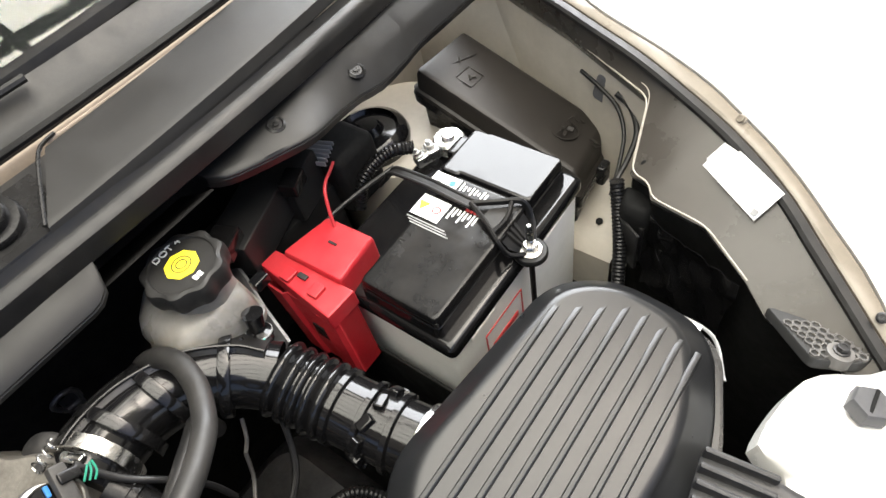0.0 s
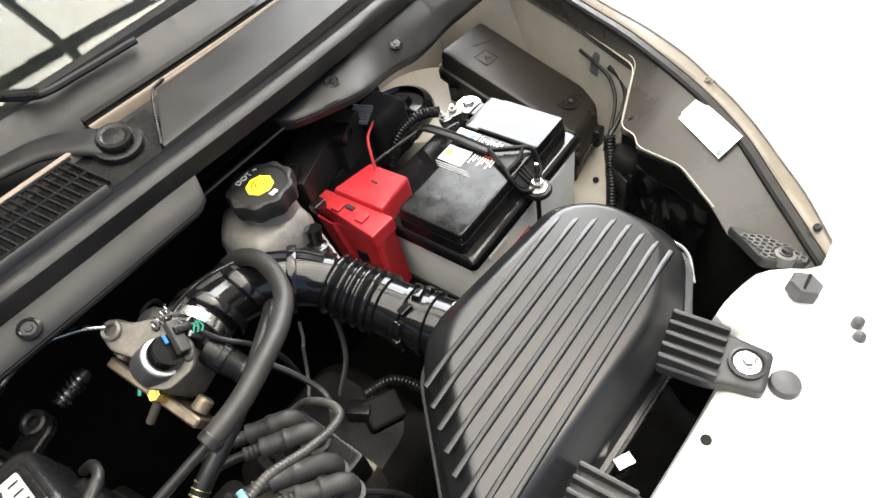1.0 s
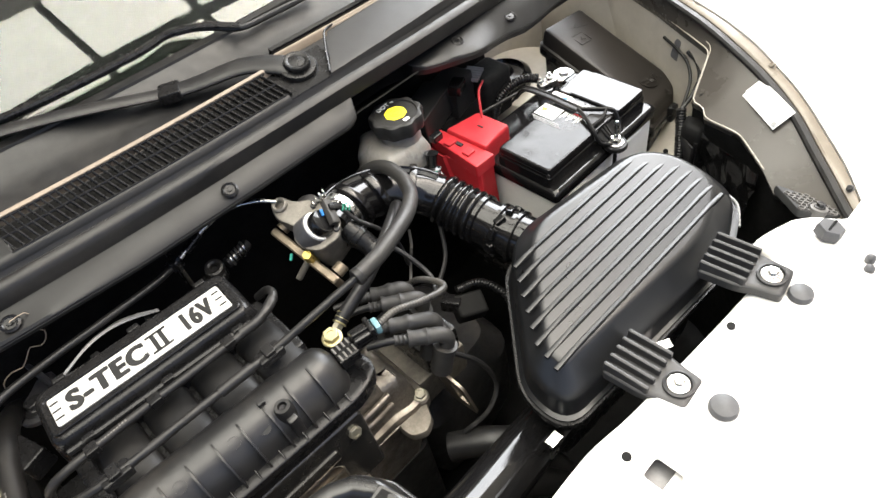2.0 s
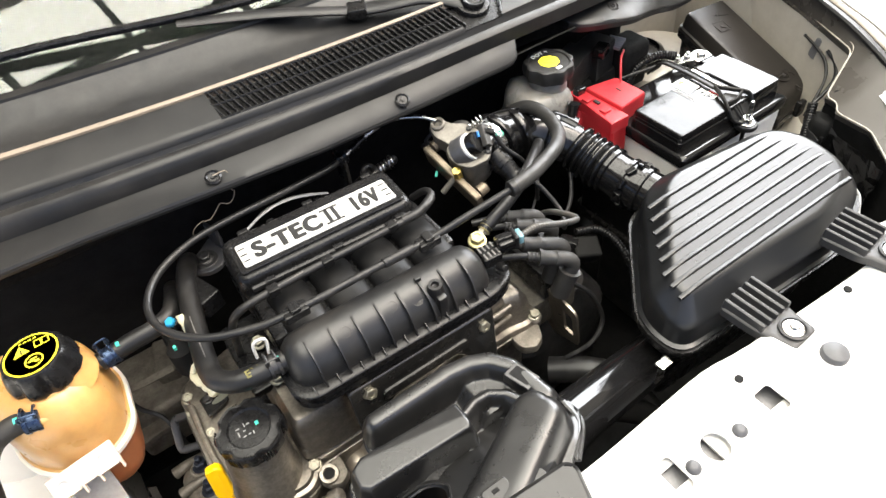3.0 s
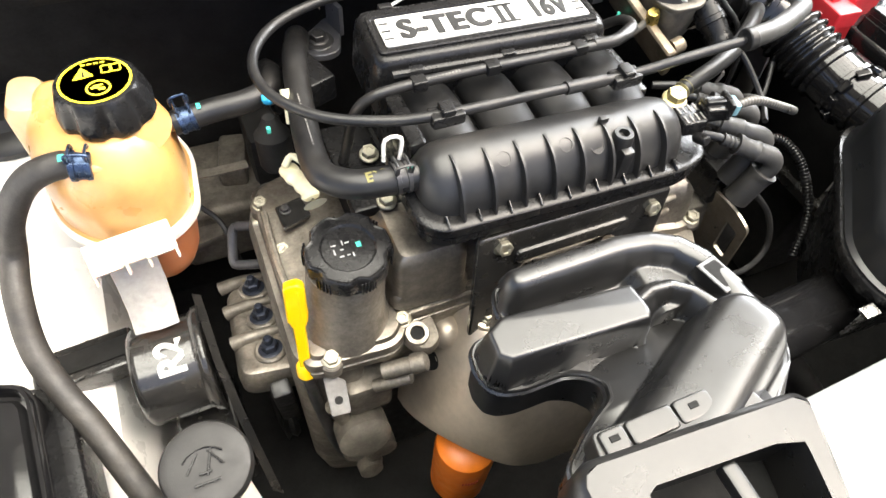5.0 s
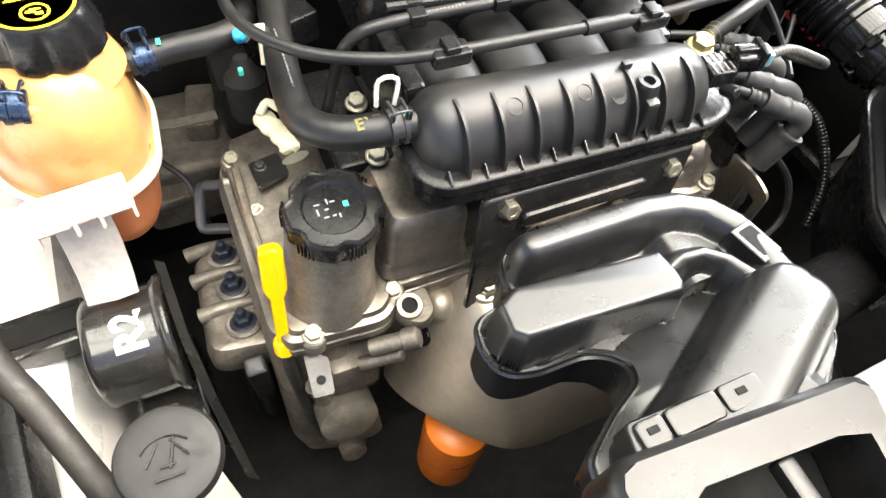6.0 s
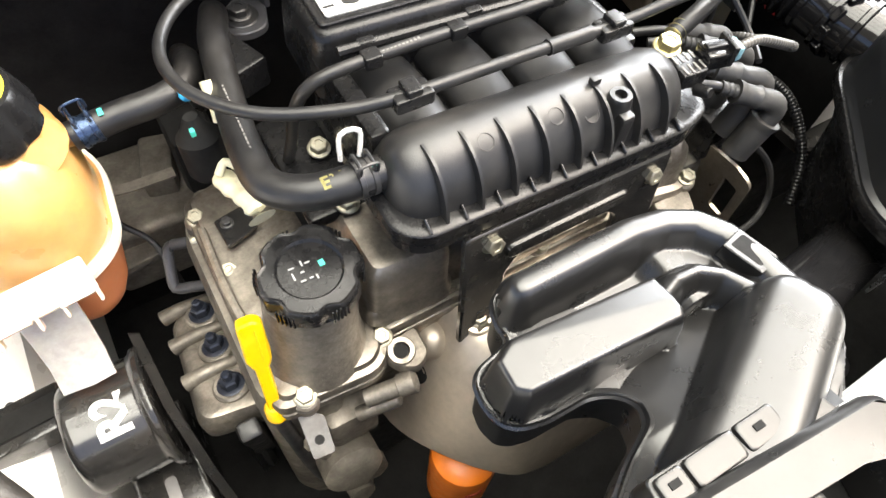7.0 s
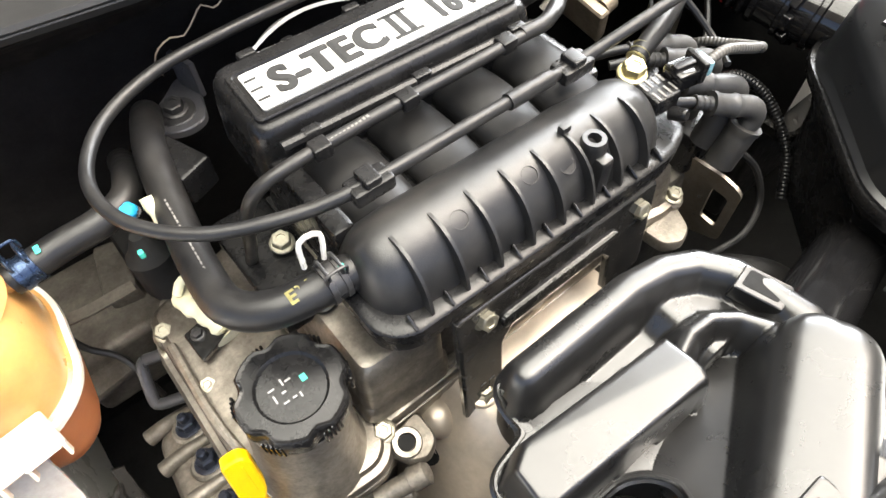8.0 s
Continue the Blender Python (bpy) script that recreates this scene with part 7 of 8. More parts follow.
def scoop():
    t = thing("air_scoop", (-0.05, -0.43, 0.70), "glossy black plastic air scoop on the front panel", "air scoop")
    out = [(-0.136, -0.47), (0.012, -0.478), (0.037, -0.409), (0.030, -0.397), (-0.126, -0.386), (-0.138, -0.396)]
    hole = [(-0.10, -0.462), (0.0, -0.468), (0.012, -0.424), (-0.10, -0.415)]
    a = [V(p.x, p.y, 0) for p in rounded(out, 0.01, 4)]
    levels = [(0.0, 0.765), (0.0, 0.81), (0.002, 0.817), (0.006, 0.82)]
    rings = [[V(p.x, p.y, z) for p in rounded(offset_poly(out, i), 0.01, 4)] for i, z in levels]
    bm = from_rings(rings, caps=False)
    # top face with the opening
    n = len(rings[0])
    hr = rounded(hole, 0.008, 8)
    ho = [V(p.x, p.y, 0.8195) for p in hr]
    top = rings[-1]
    cc = sum(top, V(0, 0, 0)) / n
    m = len(ho)

    def along(ring, ang):
        return min(ring, key=lambda q: abs(((math.atan2(q.y - cc.y, q.x - cc.x) - ang + math.pi) % (2 * math.pi)) - math.pi))
    angs = [2 * math.pi * k / 72 for k in range(72)]
    dense = lambda ring: [ring[i].lerp(ring[(i + 1) % len(ring)], j / 8) for i in range(len(ring)) for j in range(8)]
    dt, dh = dense(top), dense(ho)
    outer_ring = [along(dt, g) for g in angs]
    inner_ring = [along(dh, g) for g in angs]
    deep = [p + V(0, 0.004, -0.012) for p in inner_ring]
    deeper = [p + V(0, 0.004, -0.05) for p in inner_ring]
    bm = join(bm, from_rings([outer_ring, inner_ring, deep, deeper], caps=False))
    part("shell", bm, M["scoop_plastic"], t)
    part("floor", rbox((-0.045, -0.44, 0.765), (0.14, 0.06, 0.006), 0.002), M["black_void"], t)
    part("bar", rbox((-0.04, -0.442, 0.808), (0.012, 0.045, 0.012), 0.003), M["scoop_plastic"], t)
    part("neck", plane_slab([[V(-0.118, -0.387, 0.79), V(-0.105, -0.378, 0.768), V(-0.09, -0.366, 0.752)], [V(-0.05, -0.388, 0.795), V(-0.045, -0.375, 0.785), V(-0.04, -0.36, 0.77)], [V(0.025, -0.396, 0.80), V(0.03, -0.385, 0.792), V(0.035, -0.37, 0.78)]], (0, 0, 0.004)), M["scoop_plastic"], t)
    part("tab_base", moulded([(-0.112, -0.394), (0.014, -0.40), (0.01, -0.385), (-0.006, -0.375), (-0.108, -0.3715)], [(0, 0.786), (0, 0.8065), (0.001, 0.8078), (0.003, 0.8082)], 0.004, 3), M["scoop_plastic"], t)
    for x0, x1 in ((-0.106, -0.088), (-0.0865, -0.0515), (-0.05, -0.022)):
        part("tab", moulded(rect(x0, -0.39, x1, -0.374), [(0, 0.79), (0, 0.8105), (0.0006, 0.8114), (0.002, 0.8118)], 0.003, 3), M["scoop_plastic"], t)
    for x in (-0.097, -0.037):
        part("tab_hole", rbox((x, -0.381, 0.8120), (0.007, 0.004, 0.0012), 0.0003, 1), M["black_void"], t)
    t.location.z += 0.01
    return t


scoop()


# ---- right-hand side: coolant tank, engine mount ----
def coolant_tank():
    t = thing("coolant_tank", (-0.365, 0.04, 0.62), "amber translucent coolant expansion tank with a black cap", "coolant tank")
    up = [(-0.432, 0.02), (-0.40, -0.022), (-0.35, -0.035), (-0.314, -0.008), (-0.307, 0.075), (-0.326, 0.115), (-0.42, 0.13), (-0.44, 0.09)]
    part("upper_shell", moulded(up, [(-0.003, 0.70), (-0.003, 0.706), (0.0, 0.708), (0.001, 0.745), (0.004, 0.768), (0.012, 0.787), (0.024, 0.80), (0.036, 0.806)], 0.03, 6), M["tank_amber"], t)
    part("seam", moulded(up, [(-0.004, 0.696), (-0.007, 0.698), (-0.007, 0.704), (-0.004, 0.706)], 0.03, 6), M["tank_white"], t, "pale welded seam")
    part("lower_shell", moulded(up, [(0.03, 0.612), (0.016, 0.62), (0.008, 0.64), (0.003, 0.697)], 0.03, 6), M["tank_brown"], t, "coolant-filled brown lower shell")
    part("side_lobe", moulded([(-0.445, 0.07), (-0.405, 0.06), (-0.40, 0.12), (-0.44, 0.13)], [(0, 0.74), (0, 0.785), (0.006, 0.797), (0.014, 0.80)], 0.02, 5), M["tank_pale"], t)
    part("neck", lathe([(0.046, 0.78), (0.039, 0.796), (0.033, 0.806), (0.032, 0.812)], (-0.353, 0.04, 0), n=36), M["tank_amber"], t)
    wave = lambda a, k: 1.0 - ((0.05, 0.09, 0.10, 0.09, 0.05)[k] * max(0, math.cos(8 * a) + 0.1) ** 1.3 if k < 5 else 0)
    c = part("cap", lathe([(0.0385, 0.803), (0.0405, 0.806), (0.0405, 0.814), (0.0375, 0.826), (0.035, 0.8335), (0.0325, 0.8365), (0.0295, 0.837), (0.003, 0.837)], (-0.353, 0.04, 0), n=96, wave=wave), M["black_plastic"], t, "scalloped black pressure cap")

    def printed(name, bm, material, parent, label=""):
        # the print is drawn at full size and shrunk onto the top of the cap
        for v in bm.verts:
            v.co = V(-0.353 + (v.co.x + 0.353) * 0.86, 0.04 + (v.co.y - 0.04) * 0.86, v.co.z - 0.001)
        return part(name, bm, material, parent, label)
    printed("print_ring", lathe([(0.034, 0), (0.034, 0.0005), (0.0318, 0.0005), (0.0318, 0)], (-0.353, 0.04, 0.838), n=48), M["yellow_print"], c, "yellow printed ring")
    z = 0.8384
    printed("warning_triangle", moulded([(-0.373, 0.044), (-0.353, 0.046), (-0.364, 0.062)], [(0, z), (0, z + 0.0004)], 0.001, 2), M["yellow_print"], c)
    printed("mark", rbox((-0.3628, 0.05, z + 0.0005), (0.0018, 0.009, 0.0003), 0), M["print_black"], c)
    for dx in (0, 0.0095):
        for q in (((0, 0.0055), (0.009, 0.0016)), ((0, -0.0055), (0.009, 0.0016)), ((0.004, 0), (0.0014, 0.011)), ((-0.004, 0), (0.0014, 0.011))):
            printed("book_mark", rbox((-0.342 + dx + q[0][0], 0.054 + q[0][1], z), (*q[1], 0.0004), 0), M["yellow_print"], c)
    printed("dial", lathe([(0.0115, 0), (0.0115, 0.0004), (0.0095, 0.0004), (0.0095, 0)], (-0.351, 0.027, z), n=30), M["yellow_print"], c)
    for q in ((-0.003, 0.001, 0.008, 0.003), (0.003, -0.002, 0.006, 0.004), (0, 0.004, 0.009, 0.002)):
        printed("dial_mark", rbox((-0.351 + q[0], 0.027 + q[1], z), (q[2], q[3], 0.0004), 0), M["yellow_print"], c)
    for i in range(4):
        printed("print_bar", rbox((-0.362 + 0.006 * i, 0.0655, z), (0.004, 0.0022, 0.0004), 0), M["yellow_print"], c)
    # white mounting shoe
    tilt = pose(-0.373, -0.047, 0.718, 32, 0, 7)
    part("shoe", moulded([(-0.038, -0.012), (0.038, -0.012), (0.038, 0.016), (-0.038, 0.016)], [(0, -0.004), (0, 0.001), (0.0008, 0.002), (0.003, 0.002)], 0.002, 3, tilt), M["tank_shoe"], t)
    for x in (-0.024, 0.022):
        tab = part("tab", moulded([(x - 0.013, -0.014), (x + 0.013, -0.014), (x + 0.013, 0.012), (x - 0.013, 0.012)], [(0, 0), (0, 0.0035), (0.0006, 0.0045), (0.0025, 0.0045)], 0.002, 3, tilt), M["tank_shoe"], t)
        part("tab_hole", lathe([(0.0062, 0), (0.0062, 0.0008), (0.0046, 0.0008), (0.0042, -0.0005), (0.001, -0.0005)], tilt @ V(x, 0.001, 0.0046), tilt.to_3x3() @ V(0, 0, 1), 18), M["print_grey"], tab)
    for x in (-0.036, -0.008, 0.011, 0.036):
        part("fin", rbox((0, 0, 0), (0.0026, 0.014, 0.012), 0.001, 1, tilt @ pose(x, -0.014, -0.003, 15, 0, 0)), M["tank_shoe"], t)
    rows = [[V(-0.402, -0.035, 0.70), V(-0.402, -0.046, 0.665), V(-0.402, -0.058, 0.64), V(-0.402, -0.076, 0.624)], [V(-0.38, -0.037, 0.70), V(-0.379, -0.05, 0.665), V(-0.378, -0.062, 0.64), V(-0.378, -0.078, 0.624)], [V(-0.358, -0.034, 0.70), V(-0.358, -0.046, 0.665), V(-0.359, -0.058, 0.64), V(-0.36, -0.076, 0.624)]]
    part("foot", plane_slab(rows, (0, -0.003, 0.003)), M["foot_white"], t, "greyish white mounting foot")
    part("outlet", lathe([(0.008, -0.02), (0.008, 0.03)], (-0.31, 0.052, 0.765), (1, 0.1, 0), 16), M["tank_amber"], t)
    part("inlet", lathe([(0.007, -0.01), (0.007, 0.03)], (-0.365, -0.01, 0.785), (-0.9, 0.1, 0.1), 16), M["tank_amber"], t)
    return t


coolant_tank()


def hose(name, pts, r, label, material="rubber", group="hoses", clips=()):
    line = [Vector(p) for p in pts]
    t = thing(name, line[0] - V(0, 0, r), label, "hose", group)
    part("tube", tube(line, r, 18, 0.006), M[material], t)
    for p, d, w, mm in clips:
        axis = Vector(d).normalized()
        side = axis.cross(V(0, 0, 1)).normalized()
        up = side.cross(axis)
        at = lambda a, b, h: Vector(p) + axis * a + side * b + up * h
        c = part("clip", lathe([(r * 1.03, -w), (r * 1.12, -w * 0.95), (r * 1.12, -w * 0.45), (r * 1.04, -w * 0.4), (r * 1.04, w * 0.4), (r * 1.12, w * 0.45), (r * 1.12, w * 0.95), (r * 1.03, w)], p, d, 28), M[mm], t, "spring hose clip")
        for k in (-0.7, 0.7):
            part("clip_ear", tube([at(w * k, -0.007, r * 1.05), at(w * k, -0.008, r * 1.05 + 0.006), at(w * k, 0.004, r * 1.05 + 0.0065), at(w * k, 0.007, r * 1.05)], 0.0013, 8, 0.002, flat=1.5), M[mm], c)
        part("clip_bridge", tube([at(-w, -0.009, r * 1.02), at(-w * 0.9, -0.0095, r * 1.05 + 0.008), at(w * 0.9, -0.0095, r * 1.05 + 0.008), at(w, -0.009, r * 1.02)], 0.0012, 8, 0.002), M[mm], c)
    return t


h1 = hose("coolant_hose", [(-0.368, 0.003, 0.785), (-0.39, 0.004, 0.787), (-0.415, 0.005, 0.785), (-0.438, 0.006, 0.771), (-0.462, 0.003, 0.738), (-0.476, -0.002, 0.70), (-0.482, -0.034, 0.68), (-0.483, -0.075, 0.65), (-0.470, -0.115, 0.625), (-0.455, -0.146, 0.608), (-0.426, -0.218, 0.57), (-0.41, -0.26, 0.53)], 0.0122, "thick black rubber hose on the coolant tank", "hose_cloth", clips=[((-0.384, -0.003, 0.788), (-1, 0.2, 0.1), 0.009, "clip_blue")])
part("mark", rbox((-0.396, -0.004, 0.8022), (0.005, 0.008, 0.0015), 0.0005, 1), M["mark_green"], h1)
h2 = hose("coolant_hose", [(-0.308, 0.05, 0.766), (-0.27, 0.053, 0.769), (-0.238, 0.054, 0.77), (-0.214, 0.064, 0.77), (-0.203, 0.095, 0.762), (-0.2, 0.16, 0.72)], 0.0118, "short black rubber hose from the tank to the engine", clips=[((-0.295, 0.051, 0.767), (1, 0.1, 0.08), 0.008, "clip_blue")])
part("mark", rbox((-0.281, 0.050, 0.7802), (0.004, 0.008, 0.0015), 0.0005, 1), M["mark_green"], h2)
h3 = hose("breather_hose", [(-0.128, -0.122, 0.806), (-0.155, -0.12, 0.806), (-0.182, -0.112, 0.804), (-0.2, -0.09, 0.80), (-0.2, -0.05, 0.795), (-0.192, 0.01, 0.79), (-0.18, 0.075, 0.79), (-0.165, 0.13, 0.775), (-0.16, 0.18, 0.73)], 0.0128, "thick black rubber hose into the manifold", clips=[((-0.141, -0.121, 0.807), (-1, 0, 0), 0.007, "dark_metal")])
part("mark", rbox((-0.1345, -0.126, 0.8205), (0.004, 0.007, 0.0015), 0.0005, 1), M["mark_green"], h3)
part("tab_loop", tube([V(-0.139, -0.112, 0.819), V(-0.136, -0.108, 0.838), V(-0.149, -0.106, 0.838), V(-0.152, -0.110, 0.819)], 0.0018, 8, 0.004), M["strap_plate"], h3, "upright pale metal loop")
ink = letters("EN", 0.0125, Matrix(), 0.0002, 1.1, 0.0004)
for v in ink.verts:
    a = radians(70) + v.co.y / 0.0131
    v.co = V(-0.163 + v.co.x, -0.1175 - math.cos(a) * 0.0131, 0.8055 + math.sin(a) * 0.0131)
part("lettering", ink, M["hose_ink"], h3)
for i in range(16):
    f = i / 15
    part("print_bar", rbox((0, 0, 0), (0.0012, 0.0022 + 0.0008 * (i % 3), 0.0006), 0, m=pose(-0.2005 + 0.005 * f + 0.002, -0.062 + 0.07 * f, 0.8085 - 0.004 * f, 0, 0, -6)), M["print_mid"], h3)
PURGE = [(0.335, 0.12, 0.745), (0.345, 0.098, 0.778), (0.355, 0.076, 0.804), (0.364, 0.056, 0.818), (0.369, 0.036, 0.823), (0.368, 0.018, 0.825), (0.361, -0.008, 0.828), (0.345, -0.039, 0.834), (0.325, -0.061, 0.842), (0.30, -0.08, 0.85), (0.245, -0.104, 0.857), (0.2, -0.113, 0.86)]
purge = hose("purge_hose", PURGE, 0.0098, "thick grey-black foam-sleeved hose over the intake", "foam_sleeve")
part("sleeve_end", lathe([(0.0098, -0.004), (0.0107, -0.003), (0.0107, 0.004), (0.0098, 0.005)], (0.204, -0.113, 0.8605), (-1, 0.05, -0.1), 20), M["rubber"], purge)
hose("vacuum_hose", [(0.168, -0.098, 0.80), (0.184, -0.095, 0.806), (0.205, -0.09, 0.81), (0.24, -0.076, 0.812), (0.288, -0.045, 0.806), (0.325, -0.018, 0.80), (0.345, 0.0, 0.79), (0.35, 0.008, 0.75)], 0.0082, "black rubber hose from the manifold end")
fit = thing("hose_union", (0.162, -0.1, 0.79), "small yellow zinc hose union on the manifold end", "hose fitting")
part("nut", lathe([(0.0085, -0.008), (0.0085, 0.0), (0.0065, 0.001), (0.0065, 0.012)], (0.158, -0.101, 0.797), (0.9, 0.25, 0.3), 6), M["zinc"], fit)
for k in range(3):
    part("clip_wire", lathe([(0.0082, -0.0008), (0.009, 0), (0.0082, 0.0008)], V(0.168, -0.098, 0.80) + V(0.9, 0.25, 0.3) * (0.006 * k - 0.002), (0.9, 0.25, 0.3), 18), M["pale_brass"], fit)
LOOP = [(0.21, -0.113, 0.861), (0.14, -0.107, 0.85), (0.082, -0.101, 0.84), (0.0, -0.101, 0.843), (-0.094, -0.101, 0.846), (-0.14, -0.09, 0.842), (-0.19, -0.065, 0.84), (-0.222, -0.025, 0.84), (-0.226, 0.02, 0.84), (-0.2, 0.062, 0.84), (-0.15, 0.088, 0.84), (-0.09, 0.095, 0.84), (-0.02, 0.099, 0.838), (0.05, 0.106, 0.834), (0.085, 0.118, 0.832)]
loop = hose("vacuum_line", LOOP, 0.0046, "thin black line looping round the manifold")
for c in ((-0.094, -0.101, 0.844), (0.082, -0.101, 0.838)):
    part("clamp", rbox(c, (0.03, 0.018, 0.012), 0.003), M["black_plastic"], loop)
    part("clamp_ear", rbox(V(*c) + V(0, 0.0, 0.008), (0.012, 0.016, 0.006), 0.002), M["black_plastic"], loop)
part("sleeve", tube([V(0.02, -0.101, 0.842), V(0.06, -0.101, 0.841)], 0.0062, 12), M["rubber"], loop)
fuel = hose("fuel_line", [(0.122, 0.0, 0.815), (0.132, -0.02, 0.835), (0.128, -0.042, 0.842), (0.10, -0.056, 0.843), (0.03, -0.056, 0.842), (-0.04, -0.054, 0.842), (-0.11, -0.054, 0.842), (-0.145, -0.052, 0.835), (-0.158, -0.045, 0.81), (-0.162, -0.035, 0.77), (-0.165, -0.02, 0.73)], 0.0048, "thin black fuel line beside the name plate")
for x in (0.06, -0.03, -0.1):
    part("line_clip", rbox((x, -0.055, 0.8425), (0.014, 0.013, 0.011), 0.002), M["black_plastic"], fuel)
for k in range(14):
    part("print_bar", rbox((-0.062 - 0.0032 * k, -0.0548, 0.8468), (0.0018, 0.0028, 0.0005), 0), M["print_mid"], fuel)
part("sleeve", tube([V(0.128, -0.042, 0.842), V(0.10, -0.056, 0.843), V(0.075, -0.056, 0.8428)], 0.006, 12), M["rubber"], fuel)
cable = thing("throttle_cable", (0.08, 0.12, 0.82), "throttle cable with a grey sheath and bracket", "cable")
part("sheath", tube([V(0.085, 0.118, 0.832), V(0.13, 0.128, 0.842), V(0.17, 0.122, 0.852), V(0.205, 0.10, 0.852), V(0.222, 0.085, 0.846)], 0.0032, 10), M["steel"], cable)
part("grommet", lathe([(0.008, -0.008), (0.0105, -0.006), (0.007, -0.002), (0.007, 0.002), (0.0105, 0.006), (0.008, 0.008)], (0.08, 0.117, 0.832), (1, 0.25, 0.1), 18), M["black_plastic"], cable)
part("bracket", rbox((0.082, 0.125, 0.808), (0.006, 0.036, 0.05), 0.002), M["black_paint"], cable)
part("adjuster", tube([V(0.10, 0.121, 0.835), V(0.125, 0.127, 0.841)], 0.0055, 10), M["black_plastic"], cable)

part("eye_arm", moulded([(0.045, 0.098), (0.09, 0.088), (0.125, 0.10), (0.132, 0.118), (0.12, 0.132), (0.09, 0.118), (0.05, 0.116)], [(0, 0.774), (0, 0.782), (0.002, 0.784)], 0.008, 4), M["black_plastic"], cable, "black plastic arm with an eyelet")
part("eyelet", lathe([(0.0125, -0.006), (0.0135, 0.0), (0.0125, 0.006), (0.009, 0.007), (0.006, 0.005), (0.0055, -0.002)], (0.117, 0.116, 0.787), (-0.1, -0.3, 1), 24), M["rubber"], cable)
part("coil_spring", tube([V(0.146 + 0.0009 * a, 0.146 + 0.0002 * a, 0.757) + V(0.002 * math.cos(a * 0.95), 0.0095 * math.cos(a * 0.95), 0.0095 * math.sin(a * 0.95)) for a in range(34)], 0.0019, 6, 0.003), M["steel"], cable, "bright coiled spring")
part("spring_core", lathe([(0.0082, -0.006), (0.0082, 0.034), (0.006, 0.037)], (0.145, 0.146, 0.757), (1, 0.22, 0), 18), M["dark_metal"], cable)


def mount():
    t = thing("engine_mount", (-0.38, -0.065, 0.42), "black cylindrical engine mount stencilled in white", "engine mount")
    c = V(-0.382, -0.09, 0.562)
    can = part("can", lathe([(0.044, -0.036), (0.049, -0.035), (0.0525, -0.031), (0.053, -0.027), (0.053, 0.026), (0.0545, 0.029), (0.0575, 0.031), (0.0585, 0.034), (0.0585, 0.037), (0.056, 0.0385), (0.05, 0.037), (0.02, 0.036)], c, (1, 0, 0), 56), M["black_paint"], t)
    ch = letters("R2", 0.034, Matrix(), 0.0002, 1.0, 0.0014)
    for v in ch.verts:
        u, w = v.co.x, v.co.y
        a = radians(107) + -u / 0.0534
        v.co = c + V(0.006 - w * 1.05, math.cos(a) * 0.0534, math.sin(a) * 0.0534)
    part("stencil", ch, M["paper"], can, "white stencilled mark")
    part("arm", rbox((-0.467, -0.053, 0.558), (0.10, 0.046, 0.03), 0.004, m=pose(0, 0, 0, 0, 0, 4)), M["black_paint"], t, "black steel arm to the body")
    part("arm_groove", rbox((-0.467, -0.053, 0.5742), (0.09, 0.024, 0.002), 0.0006, m=pose(0, 0, 0, 0, 0, 4)), M["black_void"], t)
    bolt(t, (-0.497, -0.06, 0.573), (0, 0, 1), 0.0075, M["steel"])
    saddle = part("saddle", moulded([(-0.405, -0.172), (-0.338, -0.178), (-0.338, -0.06), (-0.405, -0.06)], [(0, 0.40), (0, 0.492), (0.003, 0.498), (0.008, 0.50)], 0.006, 4), M["black_paint"], t)
    part("slot", moulded([(-0.377, -0.166), (-0.366, -0.166), (-0.366, -0.135), (-0.377, -0.135)], [(0, 0.499), (0, 0.5012)], 0.005, 4), M["bracket_grey"], saddle, "pale oblong slot")
    part("strap", plane_slab([[V(-0.346, -0.03, 0.60), V(-0.343, -0.1, 0.575), V(-0.338, -0.15, 0.525), V(-0.328, -0.21, 0.43)], [V(-0.338, -0.03, 0.592), V(-0.335, -0.1, 0.568), V(-0.328, -0.155, 0.518), V(-0.318, -0.215, 0.42)]], (0, -0.003, 0.003)), M["black_paint"], t)
    br_ = thing("mount_bracket", (-0.29, -0.06, 0.5), "cast aluminium engine mount bracket with three studs", "bracket")
    part("casting", moulded([(-0.325, -0.13), (-0.235, -0.145), (-0.232, 0.01), (-0.265, 0.03), (-0.318, 0.01)], [(0.004, 0.50), (0, 0.51), (0, 0.535), (0.006, 0.545), (0.014, 0.548)], 0.016, 4, None, lambda x, y: -0.22 * (y + 0.05)), M["cast_alu"], br_)
    for y in (-0.078, -0.03, 0.012):
        part("rib", tube([V(-0.322, y, 0.546 - 0.22 * (y + 0.05)), V(-0.3, y, 0.55 - 0.22 * (y + 0.05)), V(-0.27, y, 0.548 - 0.22 * (y + 0.05))], lambda q: 0.0085 - 0.05 * q, 12), M["cast_dirty"], br_)
    for y in (-0.105, -0.055, -0.007):
        z = 0.548 - 0.22 * (y + 0.05)
        part("pad", lathe([(0.019, -0.01), (0.018, 0.003), (0.016, 0.005), (0.01, 0.005)], (-0.284, y, z), (0, 0.2, 1), 22), M["cast_alu"], br_)
        bolt(br_, (-0.284, y, z + 0.004), (0, 0.2, 1), 0.0095, M["nut_dark"], nut=True, label="dark stud nut with blue paint mark")
    part("web", rbox((-0.25, -0.06, 0.58), (0.02, 0.16, 0.07), 0.008), M["cast_alu"], br_)
    return t


# ---- ignition leads, connectors and looms ----
mount()


